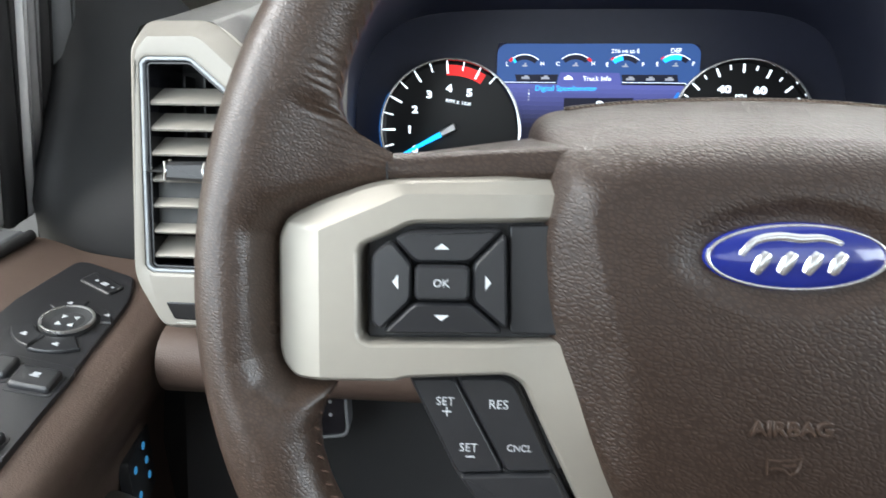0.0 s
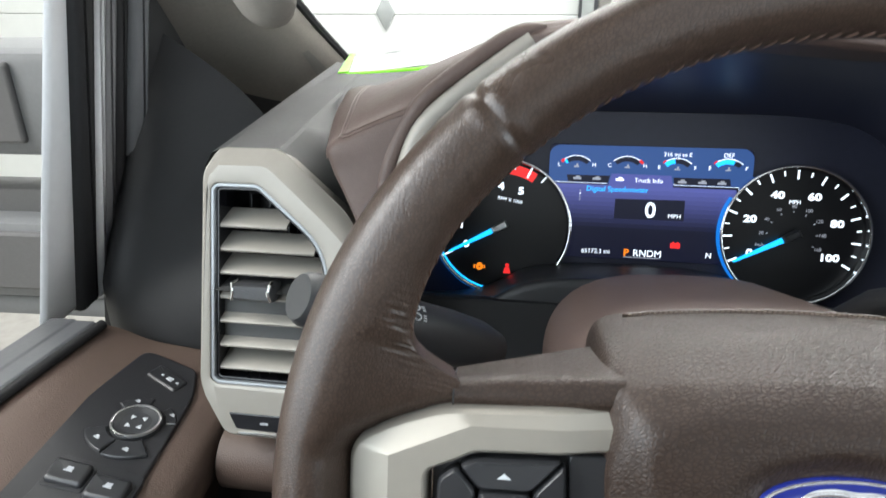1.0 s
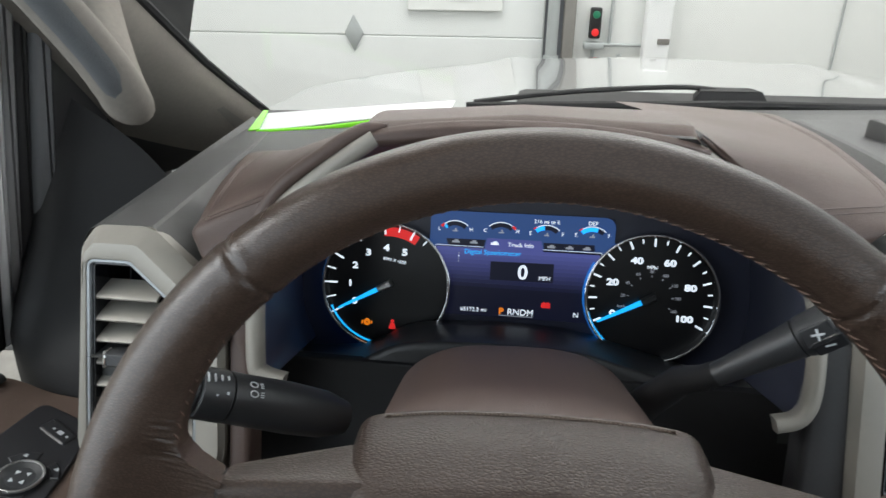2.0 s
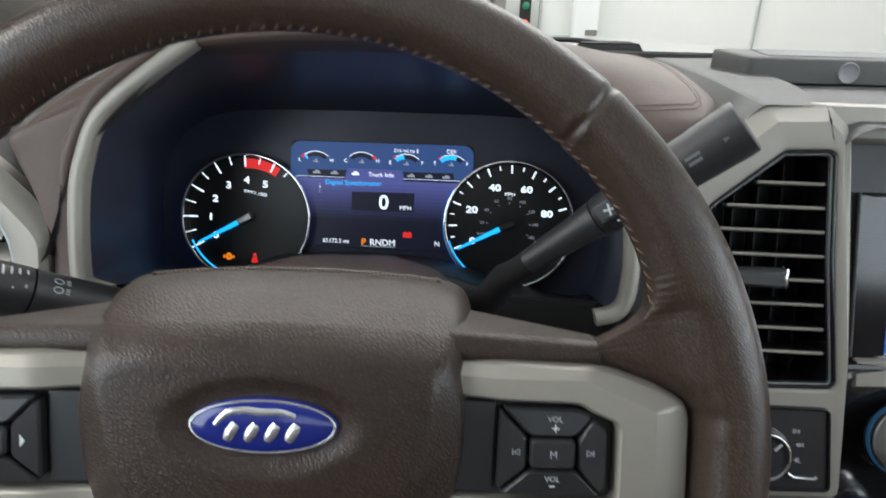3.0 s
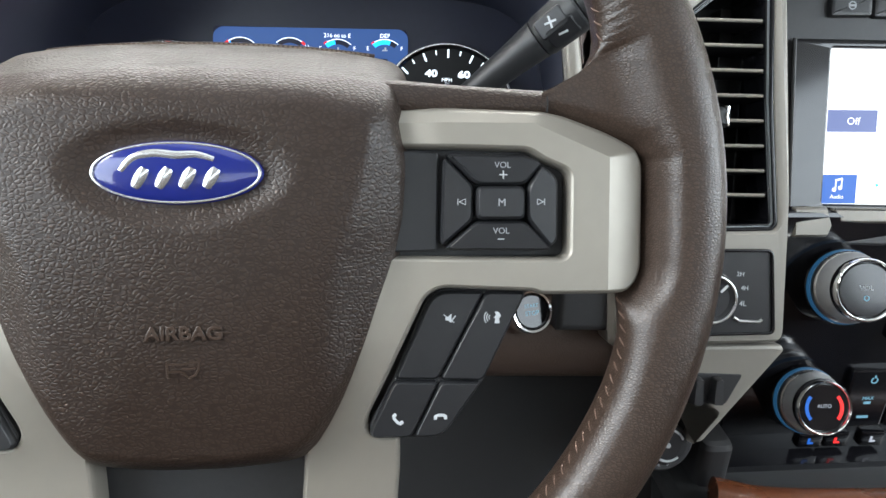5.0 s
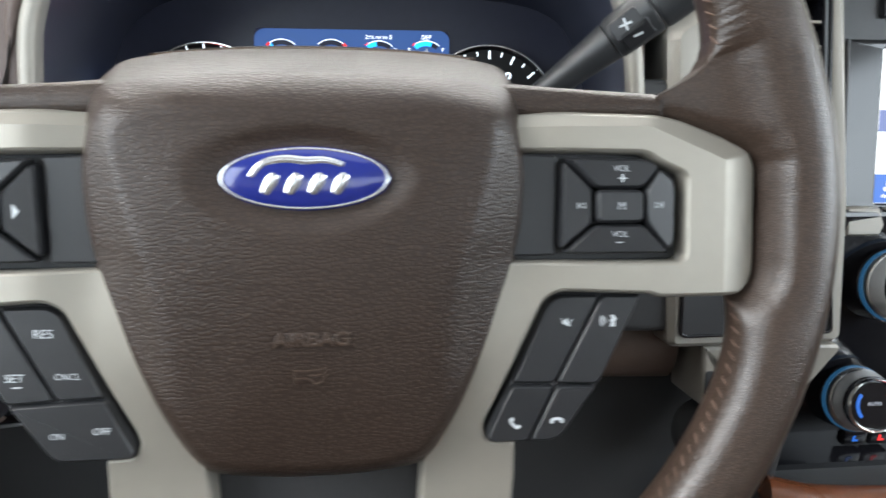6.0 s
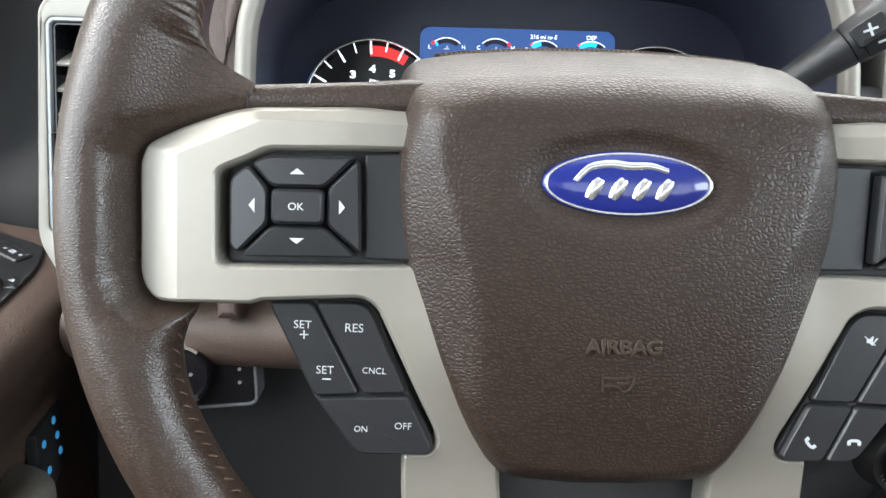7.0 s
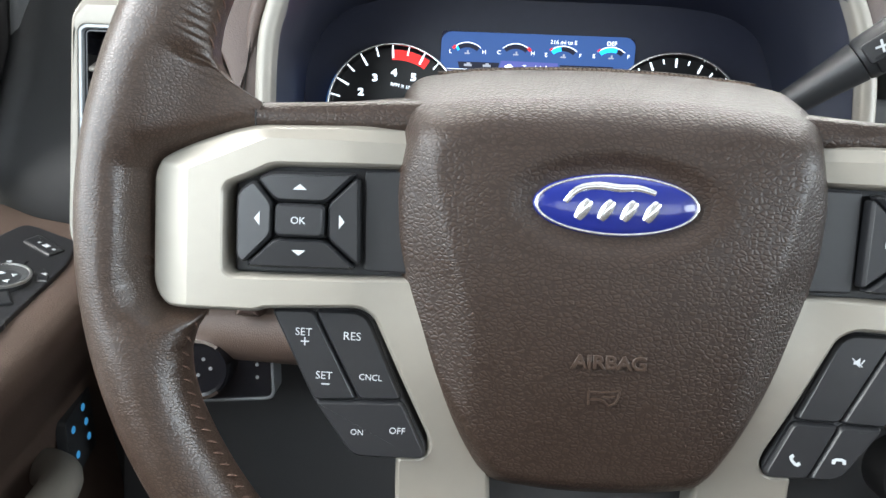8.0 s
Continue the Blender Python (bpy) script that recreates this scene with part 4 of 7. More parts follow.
lv_out = [(-0.3250, 0.1625, 0.008), (-0.3348, 0.1450, 0.006), (-0.3345, -0.0100, 0.01), (-0.3150, -0.0440, 0.008), (-0.2350, -0.0440, 0.006), (-0.2160, -0.0100, 0.01), (-0.2170, 0.0980, 0.02), (-0.2290, 0.1190, 0.01), (-0.2790, 0.1630, 0.01)]
lv_in = [(-0.3200, 0.1371, 0.002), (-0.3236, 0.1340, 0.002), (-0.3240, -0.0010, 0.002), (-0.3200, -0.0045, 0.002), (-0.2430, -0.0050, 0.003), (-0.2380, 0.0010, 0.004), (-0.2375, 0.0650, 0.02), (-0.2440, 0.0980, 0.02), (-0.2900, 0.1372, 0.004)]
vent = air_vent(-1, "driver air vent with pale slats in a satin silver surround", lv_out, lv_in, [0.1135, 0.0965, 0.0800, 0.0625, 0.0450, 0.0275, 0.0110], BEIGE_GREY, (-0.2920, 0.0640, 0.0155), True)
led = part("lock_button", plate(rounded([(-0.3110, -0.0250), (-0.2500, -0.0250), (-0.2540, -0.0380), (-0.3050, -0.0370)], 0.002), -0.004, 0.0026, 0.001), GLOSS_BLACK, vent)
part("print_bar", bar(-0.284, -0.0315, 0.006, 0.0016, 0.0024, 0.0029), GREY_PRINT, led)
part("chrome_strip", bar(-0.278, -0.0395, 0.050, 0.0012, 0.001, 0.0030), CHROME, vent)

rv_out = [(0.2830, 0.2065, 0.005), (0.3270, 0.2085, 0.004), (0.3425, 0.1930, 0.005), (0.3440, 0.1780, 0.004), (0.3525, 0.0300, 0.006), (0.3550, -0.0660, 0.008), (0.2300, -0.0700, 0.006), (0.2200, 0.1500, 0.01)]
rv_in = [(0.2949, 0.1755, 0.002), (0.3250, 0.1768, 0.002), (0.3293, 0.1735, 0.002), (0.3340, 0.1000, 0.002), (0.3430, 0.0180, 0.002), (0.3400, 0.0140, 0.002), (0.2480, 0.0110, 0.004), (0.2440, 0.1340, 0.01)]
vent = air_vent(1, "centre air vent with pale-edged black slats in silver surround", rv_out, rv_in, [0.1541, 0.1378, 0.1214, 0.1048, 0.0880, 0.0711, 0.0542, 0.0375], VENT_BLACK, (0.2830, 0.0900, 0.0200), False)
for b in (0.1541, 0.1378, 0.1214, 0.1048, 0.0880, 0.0711, 0.0542, 0.0375):
    u0 = 0.2455 if b < 0.128 else 0.2455 + (b - 0.128) * 1.15
    u1 = 0.3245 + (0.1541 - b) * 0.085
    part("slat_edge", tube([(u0 + 0.004, b, -0.0034), (u1, b, -0.0034)], 0.0012, 8), SILVER, vent)

# four wheel drive selector under the centre vent
panel = thing("drive_selector", FACE, "black drive mode selector with round knob and white legends", "rotary switch")
o = rounded([(0.2360, -0.0010), (0.3390, 0.0000), (0.3440, -0.0580), (0.2360, -0.0610)], 0.004, 5)
part("plate", plate(o, -0.004, 0.0040, 0.0012), SWITCH_BLACK, panel)
part("rim", frame_ring(inset(ccw(o), -0.001), inset(ccw(o), 0.0012), 0.0, 0.0055, 0.0006), GLOSS_BLACK, panel)
kn = part("knob", lathe([(0.0195, 0.003), (0.0195, 0.006), (0.0172, 0.008), (0.0166, 0.0122), (0.0158, 0.0135), (0.0138, 0.0132), (0.012, 0.0125)], 48, (0.2955, -0.0330)), SWITCH_BLACK, panel, "black knob with metal ring")
part("ring", frame_ring([(0.2955 + 0.0170 * math.cos(a), -0.0330 + 0.0170 * math.sin(a)) for a in (2 * math.pi * k / 48 for k in range(48))], [(0.2955 + 0.0150 * math.cos(a), -0.0330 + 0.0150 * math.sin(a)) for a in (2 * math.pi * k / 48 for k in range(48))], 0.010, 0.0143, 0.0006), KNOB_METAL, kn)
part("pointer", bar(0.3030, -0.0255, 0.0065, 0.0014, 0.0125, 0.0140, 45), WHITE_PRINT, kn)
for t, u, b in (("2H", 0.3195, -0.0165), ("4H", 0.3230, -0.0262), ("4L", 0.3225, -0.0372)):
    words("legend", t, 0.0036, u - 0.0015, b, 0.0042, WHITE_PRINT, panel, 0, 0.0050)
part("chrome_strip", tube([(0.3150, -0.0470, 0.0045), (0.3190, -0.0495, 0.0048), (0.3330, -0.0500, 0.0048), (0.3350, -0.0485, 0.0045)], 0.0012, 8), KNOB_METAL, panel)

# lower panel with tray under the selector
low_bez = thing("dash_lower_trim", FACE, "pale satin lower dash trim with a dark switch tray", "dash trim")
o = rounded([(0.2560, -0.0700, 0.002), (0.3560, -0.0685, 0.004), (0.3590, -0.0725, 0.003), (0.3060, -0.1440, 0.003), (0.2955, -0.1452, 0.003), (0.3140, -0.1205, 0.003), (0.2600, -0.1165, 0.003)], 0.003, 4)
part("face", plate(o, -0.06, -0.004, 0.003, lambda x, y: 0.10 * (y + 0.07)), BEIGE_GREY, low_bez)
o = rounded([(0.2600, -0.0885), (0.3300, -0.0905), (0.3195, -0.1140), (0.2610, -0.1115)], 0.003, 4)
tray = part("tray", plate(o, -0.03, -0.0036, 0.0008, lambda x, y: 0.10 * (y + 0.07)), DEEP, low_bez)
for u in (0.275, 0.2955, 0.310):
    part("toggle", slab(rounded([(u - 0.0042, -0.112), (u + 0.0042, -0.112), (u + 0.0034, -0.092), (u - 0.0034, -0.092)], 0.002), [(0, -0.012), (0, -0.004), (0.001, 0.002)]), BLACK, tray)

pull = thing("brake_pull", pose(0.281, 0.150, 1.152, 72, 0, 0), "black round knob with a grey ring under the dash", "knob")
part("base", lathe([(0.026, -0.03), (0.026, -0.010), (0.0235, -0.0068), (0.0165, -0.0068)], 36), DEEP, pull)
part("knob", lathe([(0.0165, -0.02), (0.0165, 0.0), (0.0150, 0.003), (0.010, 0.004)], 36), SWITCH_BLACK, pull)
for a0 in (200, 20):
    part("arc_mark", arc_band(0, 0, 0.0112, 0.0128, a0, a0 + 110, 0.0025, 0.0046, 16), GREY_PRINT, pull)
part("dot_mark", lathe([(0.0022, 0.003), (0.0020, 0.0046)], 16), GREY_PRINT, pull)
part("print_bar", bar(0, 0.0135, 0.0016, 0.0036, 0.0, 0.0046), GREY_PRINT, pull)
for k, ch in enumerate("TRAILER BACKUP"):
    if ch != " ":
        a = 208 + 124 * k / 13
        words("letter", ch, 0.0026, 0.0195 * math.cos(radians(a)), 0.0195 * math.sin(radians(a)), -0.0065, GREY_PRINT, pull, a + 90)

# ---- instrument cluster ----
ZC = -0.210
NEAR = Matrix(((0.973, 0, 0, 0.0019), (0, 0.9595, 0, 0.0064), (0, 0, 1, 0.0185), (0, 0, 0, 1)))
cluster = thing("instrument_cluster", FACE @ NEAR, "lit instrument cluster with two dials and a blue display", "instrument cluster")
part("back_plate", plate(rounded([(-0.230, 0.010), (0.222, 0.010), (0.222, 0.212), (-0.230, 0.212)], 0.03, 8), ZC - 0.012, ZC - 0.005, 0.001), LINING, cluster)
left_in, right_in = [(-0.115, 0.2330), (-0.1660, 0.1850), (-0.1830, 0.1500), (-0.1880, 0.1200), (-0.1870, 0.0700), (-0.1800, 0.0580)], [(0.112, 0.2395), (0.1620, 0.2000), (0.1830, 0.1620), (0.1910, 0.1220), (0.1930, 0.0800), (0.1870, 0.0600)]
mouth = smooth_path([(x, y, 0) for x, y in reversed(left_in)] + [(0.0, 0.2445, 0)] + [(x, y, 0) for x, y in right_in], 6)
foot = [(-0.208, 0.040), (-0.222, 0.075), (-0.224, 0.120), (-0.215, 0.160), (-0.19, 0.190), (-0.14, 0.203), (0, 0.206), (0.13, 0.205), (0.185, 0.192), (0.208, 0.160), (0.217, 0.120), (0.215, 0.075), (0.205, 0.040)]
floor_pts = smooth_path([(x, y, 0) for x, y in foot], 6)


def tunnel(i, j):
    a = mouth[min(len(mouth) - 1, round(i * (len(mouth) - 1)))]
    b = floor_pts[min(len(floor_pts) - 1, round(i * (len(floor_pts) - 1)))]
    p = a.lerp(b, j)
    return (p.x, p.y, -0.006 + (ZC + 0.004) * j)


hl0 = part("hood_lining", sheet_grid(tunnel, len(mouth) - 1, 8), LINING, cluster, "", 60)
hl0.matrix_basis = NEAR.inverted()
# black lip below the dials
lip = smooth_path([(x, y, -0.100) for x, y in ((-0.215, 0.036), (-0.175, 0.038), (-0.142, 0.046), (-0.108, 0.064), (-0.068, 0.0705), (0.0, 0.0725), (0.050, 0.070), (0.098, 0.059), (0.130, 0.051), (0.170, 0.042), (0.210, 0.038))], 5)


def lip_skin(i, j):
    p = lip[min(len(lip) - 1, round(i * (len(lip) - 1)))]
    prof = ((0, -0.0165, -0.105), (0.2, -0.001, -0.09), (0.35, 0.0, -0.004), (0.45, -0.0008, 0.001), (0.55, -0.004, 0.003), (0.75, -0.02, 0.004), (1, -0.075, 0.000))
    for (a, ya, za), (b, yb, zb) in zip(prof, prof[1:]):
        if a <= j <= b:
            f = (j - a) / (b - a)
            return (p.x, p.y + ya + (yb - ya) * f, p.z + za + (zb - za) * f)


hl0 = part("lower_lip", sheet_grid(lip_skin, len(lip) - 1, 20), BLACK, cluster, "", 60)
hl0.matrix_basis = NEAR.inverted()


def dial(cx, cy, r, label):
    g = part("dial", lathe([(r * 0.985, ZC - 0.004), (r * 0.985, ZC - 0.001), (r * 0.95, ZC)], 64, (cx, cy)), DIAL, cluster, label)
    circ = lambda q: [(cx + q * math.cos(2 * math.pi * k / 72), cy + q * math.sin(2 * math.pi * k / 72)) for k in range(72)]
    part("chrome_ring", frame_ring(circ(r * 1.015), circ(r * 0.972), ZC - 0.003, ZC + 0.010, 0.0008), CHROME, g)
    # added emitter round the dial that throws a blue glow on the lining
    bm = bmesh.new()
    rings(bm, [[(cx + r * q * math.cos(radians(a)), cy + r * q * math.sin(radians(a)), ZC + h) for q, h in ((1.018, -0.002), (1.030, -0.002), (1.030, 0.006), (1.018, 0.006))] for a in (150 + 4 * k for k in range(26))])
    part("halo", bm, L_HALO, g, "added blue emitter that tints the hood lining")
    return g


TX, TY, SX, SY = -0.1385, 0.0985, 0.1240, 0.1030
tach = dial(TX, TY, 0.0648, "black rev counter lit white, blue and red")
on = lambda c, r, a: (c[0] + r * math.cos(radians(a)), c[1] + r * math.sin(radians(a)))
ZD = ZC + 0.0006
arc = arc_band(TX, TY, 0.0505, 0.0600, 95, 58, ZC, ZD - 0.0002, 24)
part("red_zone", arc, L_RED, tach)
for k in range(0, 12):
    a = 210 - 14.5 * k
    x, y = on((TX, TY), 0.0565 if k % 2 == 0 else 0.058, a)
    part("tick", bar(x, y, 0.0085 if k % 2 == 0 else 0.0045, 0.0017 if k % 2 == 0 else 0.0013, ZC, ZD, a), L_WHITE, tach)
    x, y = on((TX, TY), 0.0620, a)
    part("tick", bar(x, y, 0.0022, 0.0011, ZC, ZD, a), L_WHITE, tach)
for k in range(6):
    x, y = on((TX, TY), 0.0385, 210 - 29.2 * k)
    words("numeral", str(k), 0.0068, x, y, ZD, L_WHITE, tach, 0, None, 0.0001, 0.0003, 0.0, 1.25)
words("legend", "RPM X 1000", 0.003, TX + 0.007, TY + 0.0255, ZD, L_WHITE, tach, -9, 0.0235)
for r, a0, a1, m in ((0.0622, 204, 262, L_CYAN),):
    part("glow_arc", arc_band(TX, TY, r, r + 0.0008, a0, a1, ZC, ZD + 0.0004, 20), m, tach)
speed = dial(SX, SY, 0.0635, "black speedometer lit white and blue")
for k in range(0, 21):
    a = 207 - 11.8 * k
    x, y = on((SX, SY), 0.0555 if k % 2 == 0 else 0.057, a)
    part("tick", bar(x, y, 0.0080 if k % 2 == 0 else 0.0042, 0.0016 if k % 2 == 0 else 0.0012, ZC, ZD, a), L_WHITE, speed)
for k in range(6):
    x, y = on((SX, SY), 0.0395, 207 - 47.2 * k)
    words("numeral", str(20 * k), 0.0066, x, y, ZD, L_WHITE, speed, 0, None, 0.0001, 0.0003, 0.0, 1.28)
for k in range(1, 9):
    x, y = on((SX, SY), 0.0265, 207 - 29.3 * k)
    words("numeral", str(20 * k), 0.0032, x, y, ZD, L_DIM, speed)
    x, y = on((SX, SY), 0.0215, 207 - 29.3 * k)
    part("tick", bar(x, y, 0.0016, 0.0007, ZC, ZD, 207 - 29.3 * k), L_DIM, speed)
words("legend", "MPH", 0.0030, SX, SY + 0.0305, ZD, L_WHITE, speed, 0, 0.0095)
words("legend", "km/h", 0.0024, SX - 0.0270, SY - 0.0100, ZD, L_DIM, speed, 0, 0.0075)
part("glow_arc", arc_band(SX, SY, 0.0609, 0.0617, 198, 250, ZC, ZD + 0.0004, 20), L_CYAN, speed)
for (cx, cy), ang, ob in (((TX, TY), 209, tach), ((SX, SY), 208, speed)):
    c, q = math.cos(radians(ang)), math.sin(radians(ang))
    place = lambda a, b: (cx + c * a - q * b, cy + q * a + c * b)
    part("needle", slab([place(0.010, -0.0024), (place(0.056, -0.0010)), place(0.057, 0), place(0.056, 0.0010), place(0.010, 0.0024)], [(0, ZC + 0.004), (0, ZC + 0.0062)]), L_CYAN, ob, "lit blue needle")
    part("needle_hub", slab(rounded([place(-0.006, -0.0038), place(0.010, -0.0030), place(0.010, 0.0030), place(-0.006, 0.0038)], 0.0015), [(0, ZC + 0.001), (0, ZC + 0.008), (0.001, ZC + 0.0095)]), KNOB_METAL if ob is tach else BLACK, ob)
bm = arc_band(TX - 0.0196, TY - 0.0412, 0.0010, 0.0034, 0, 360, ZC, ZD, 18)
bar(TX - 0.0196, TY - 0.0380, 0.0035, 0.0012, ZC, ZD + 0.0001, 0, bm)
bar(TX - 0.0246, TY - 0.0412, 0.0014, 0.0036, ZC, ZD + 0.0001, 0, bm)
bar(TX - 0.0148, TY - 0.0412, 0.0014, 0.0028, ZC, ZD + 0.0001, 0, bm)
part("engine_symbol", bm, L_ORANGE, tach)
bm = lathe([(0.0019, ZC), (0.0018, ZD)], 14, (TX + 0.0070, TY - 0.0385))
slab([(TX + 0.0035, TY - 0.0465), (TX + 0.0105, TY - 0.0465), (TX + 0.0092, TY - 0.0408), (TX + 0.0048, TY - 0.0408)], [(0, ZC), (0, ZD + 0.0001)], bm)
part("seat_belt_symbol", bm, L_RED, tach)

screen = part("display", plate(rounded([(-0.0990, 0.0760, 0.003), (0.0770, 0.0760, 0.003), (0.0770, 0.1500, 0.002), (0.0860, 0.1700, 0.01), (0.0860, 0.1835, 0.004), (-0.0965, 0.1835, 0.004), (-0.0965, 0.1700, 0.01), (-0.0900, 0.1500, 0.002), (-0.0990, 0.0900, 0.01)], 0.003), ZC - 0.004, ZC - 0.0008, 0.0005), L_NIGHT, cluster, "blue display showing truck gauges and digital speed")
screen.matrix_basis = Matrix.Translation((0, -0.0040, 0))
ZS = ZC - 0.0006
part("header", slab(rounded([(-0.0965, 0.1470, 0.006), (0.0860, 0.1485, 0.006), (0.0865, 0.1780, 0.004), (0.0800, 0.1840, 0.004), (-0.0900, 0.1825, 0.004), (-0.0965, 0.1770, 0.004)], 0.004), [(0, ZS - 0.0003), (0, ZS)]), L_BLUE, screen)
for k in range(10):
    b1, b0 = 0.1462 - k * 0.0040, 0.1462 - (k + 1) * 0.0040
    f = (1 - k / 10) ** 1.3
    m = glow("lit_panel_fade", (0.004 + 0.085 * f, 0.005 + 0.10 * f, 0.02 + 0.34 * f), 1.05)
    part("lit_band", slab([(-0.0905 + 0.0006 * k, b0 + 0.00003), (0.0790 - 0.0015 * k, b0 + 0.00003), (0.0790 - 0.0015 * k, b1), (-0.0905 + 0.0006 * k, b1)], [(0, ZS - 0.0003), (0, ZS)]), m, screen)
part("active_tab", slab([(-0.0410, 0.1460), (0.0175, 0.1460), (0.0150, 0.1570), (-0.0385, 0.1570)], [(0, ZS), (0, ZS + 0.0002)]), L_VIOLET, screen)
part("tab_line", bar(-0.066, 0.1475, 0.048, 0.0004, ZS, ZS + 0.0003), L_WHITE, screen)
part("tab_line", bar(0.0465, 0.1485, 0.058, 0.0004, ZS, ZS + 0.0003), L_WHITE, screen)
part("tab_strip", slab([(-0.078, 0.1480), (-0.0415, 0.1480), (-0.0400, 0.1550), (-0.080, 0.1545)], [(0, ZS), (0, ZS + 0.0001)]), L_NIGHT, screen)
part("tab_strip", slab([(0.0180, 0.1490), (0.0680, 0.1495), (0.0670, 0.1560), (0.0170, 0.1555)], [(0, ZS), (0, ZS + 0.0001)]), L_NIGHT, screen)
for u in (-0.0700, -0.0520, -0.0310, 0.0250, 0.0430, 0.0600):
    bm = bar(u, 0.1515, 0.0075, 0.0020, ZS + 0.0001, ZS + 0.0004)
    bar(u + 0.0005, 0.1528, 0.0035, 0.0022, ZS + 0.0001, ZS + 0.0005, 0, bm)
    part("tab_symbol", bm, L_WHITE if abs(u + 0.031) < 0.001 else L_DIM, screen)
words("legend", "Truck Info", 0.004, -0.0050, 0.1517, ZS + 0.0004, L_WHITE, screen, 0.5, 0.0255)
words("legend", "Digital Speedometer", 0.004, -0.0325, 0.1418, ZS + 0.0004, L_CYAN, screen, 0.5, 0.0560)
part("speed_box", slab([(-0.0340, 0.1145), (0.0290, 0.1150), (0.0290, 0.1345), (-0.0340, 0.1335)], [(0, ZS), (0, ZS + 0.0003)]), L_NIGHT, screen)
words("numeral", "0", 0.0125, -0.0015, 0.1242, ZS + 0.0006, L_WHITE, screen, 0, 0.0095, 0.0001, 0.0002)
words("legend", "MPH", 0.0032, 0.0205, 0.1192, ZS + 0.0006, L_WHITE, screen, 0, 0.0110)
for k in range(4):
    part("page_dot", lathe([(0.0007, ZS), (0.0006, ZS + 0.0003)], 10, (-0.0665, 0.1400 - 0.0028 * k)), L_WHITE if k == 1 else L_DIM, screen)
for k, (u, b, a, z) in enumerate(((-0.0712, 0.1660, "L", "H"), (-0.0250, 0.1668, "C", "H"), (0.0198, 0.1665, "E", "F"), (0.0645, 0.1675, "E", "F"))):
    g = part("small_gauge", arc_band(u, b - 0.012, 0.0185, 0.0192, 132, 48, ZS, ZS + 0.0003, 16), L_WHITE, screen)
    part("gauge_face", arc_band(u, b - 0.012, 0.0140, 0.0182, 130, 50, ZS, ZS + 0.0002, 16), L_NIGHT, g)
    words("letter", a, 0.0038, u - 0.0160, b - 0.0020, ZS + 0.0003, L_WHITE, g)
    words("letter", z, 0.0038, u + 0.0160, b - 0.0015, ZS + 0.0003, L_WHITE, g)
    if k < 2:
        e = 132 if k == 0 else 48
        part("red_mark", arc_band(u, b - 0.012, 0.0175, 0.0200, e - 6, e + 6, ZS, ZS + 0.0004, 4), L_RED, g)
        if k == 0:
            part("blue_fill", arc_band(u, b - 0.012, 0.0140, 0.0182, 130, 122, ZS, ZS + 0.0003, 6), L_CYAN, g)
    else:
        part("red_mark", arc_band(u, b - 0.012, 0.0185, 0.0200, 132, 122, ZS, ZS + 0.0004, 4), L_RED, g)
        part("blue_fill", arc_band(u, b - 0.012, 0.0140, 0.0182, 130, 98 if k == 2 else 72, ZS, ZS + 0.0003, 12), L_CYAN, g)
    bm = bar(u, b - 0.0035, 0.0050, 0.0013, ZS, ZS + 0.0003)
    bar(u + 0.0005, b - 0.0020, 0.0016, 0.0026, ZS, ZS + 0.00034, 0, bm)
    part("gauge_symbol", bm, L_DIM, g)
words("legend", "216 mi to E", 0.0040, 0.0195, 0.1768, ZS + 0.0004, L_WHITE, screen, 0.5, 0.0250)
words("legend", "DEF", 0.0036, 0.0645, 0.1776, ZS + 0.0004, L_WHITE, screen, 0.5, 0.0090)
words("numeral", "65172.3 mi", 0.0036, -0.0490, 0.0828, ZS + 0.0004, L_WHITE, screen, 0.5, 0.0260)
words("letter", "P", 0.0052, -0.0205, 0.0828, ZS + 0.0004, L_ORANGE, screen, 0, 0.0046, 0.0001, 0.0002)
words("letter", "RNDM", 0.0046, -0.0015, 0.0828, ZS + 0.0004, L_WHITE, screen, 0, 0.0250)
part("print_bar", bar(-0.0060, 0.0785, 0.034, 0.0007, ZS, ZS + 0.0003), L_DIM, screen)
words("letter", "N", 0.0046, 0.0535, 0.0840, ZS + 0.0004, L_WHITE, screen, 0, 0.0046)
bm = bar(0.0233, 0.0916, 0.0088, 0.0050, ZS, ZS + 0.0003)
bar(0.0213, 0.0945, 0.0016, 0.0014, ZS, ZS + 0.0003, 0, bm)
bar(0.0253, 0.0945, 0.0016, 0.0014, ZS, ZS + 0.0003, 0, bm)
part("battery_symbol", bm, L_RED, screen)

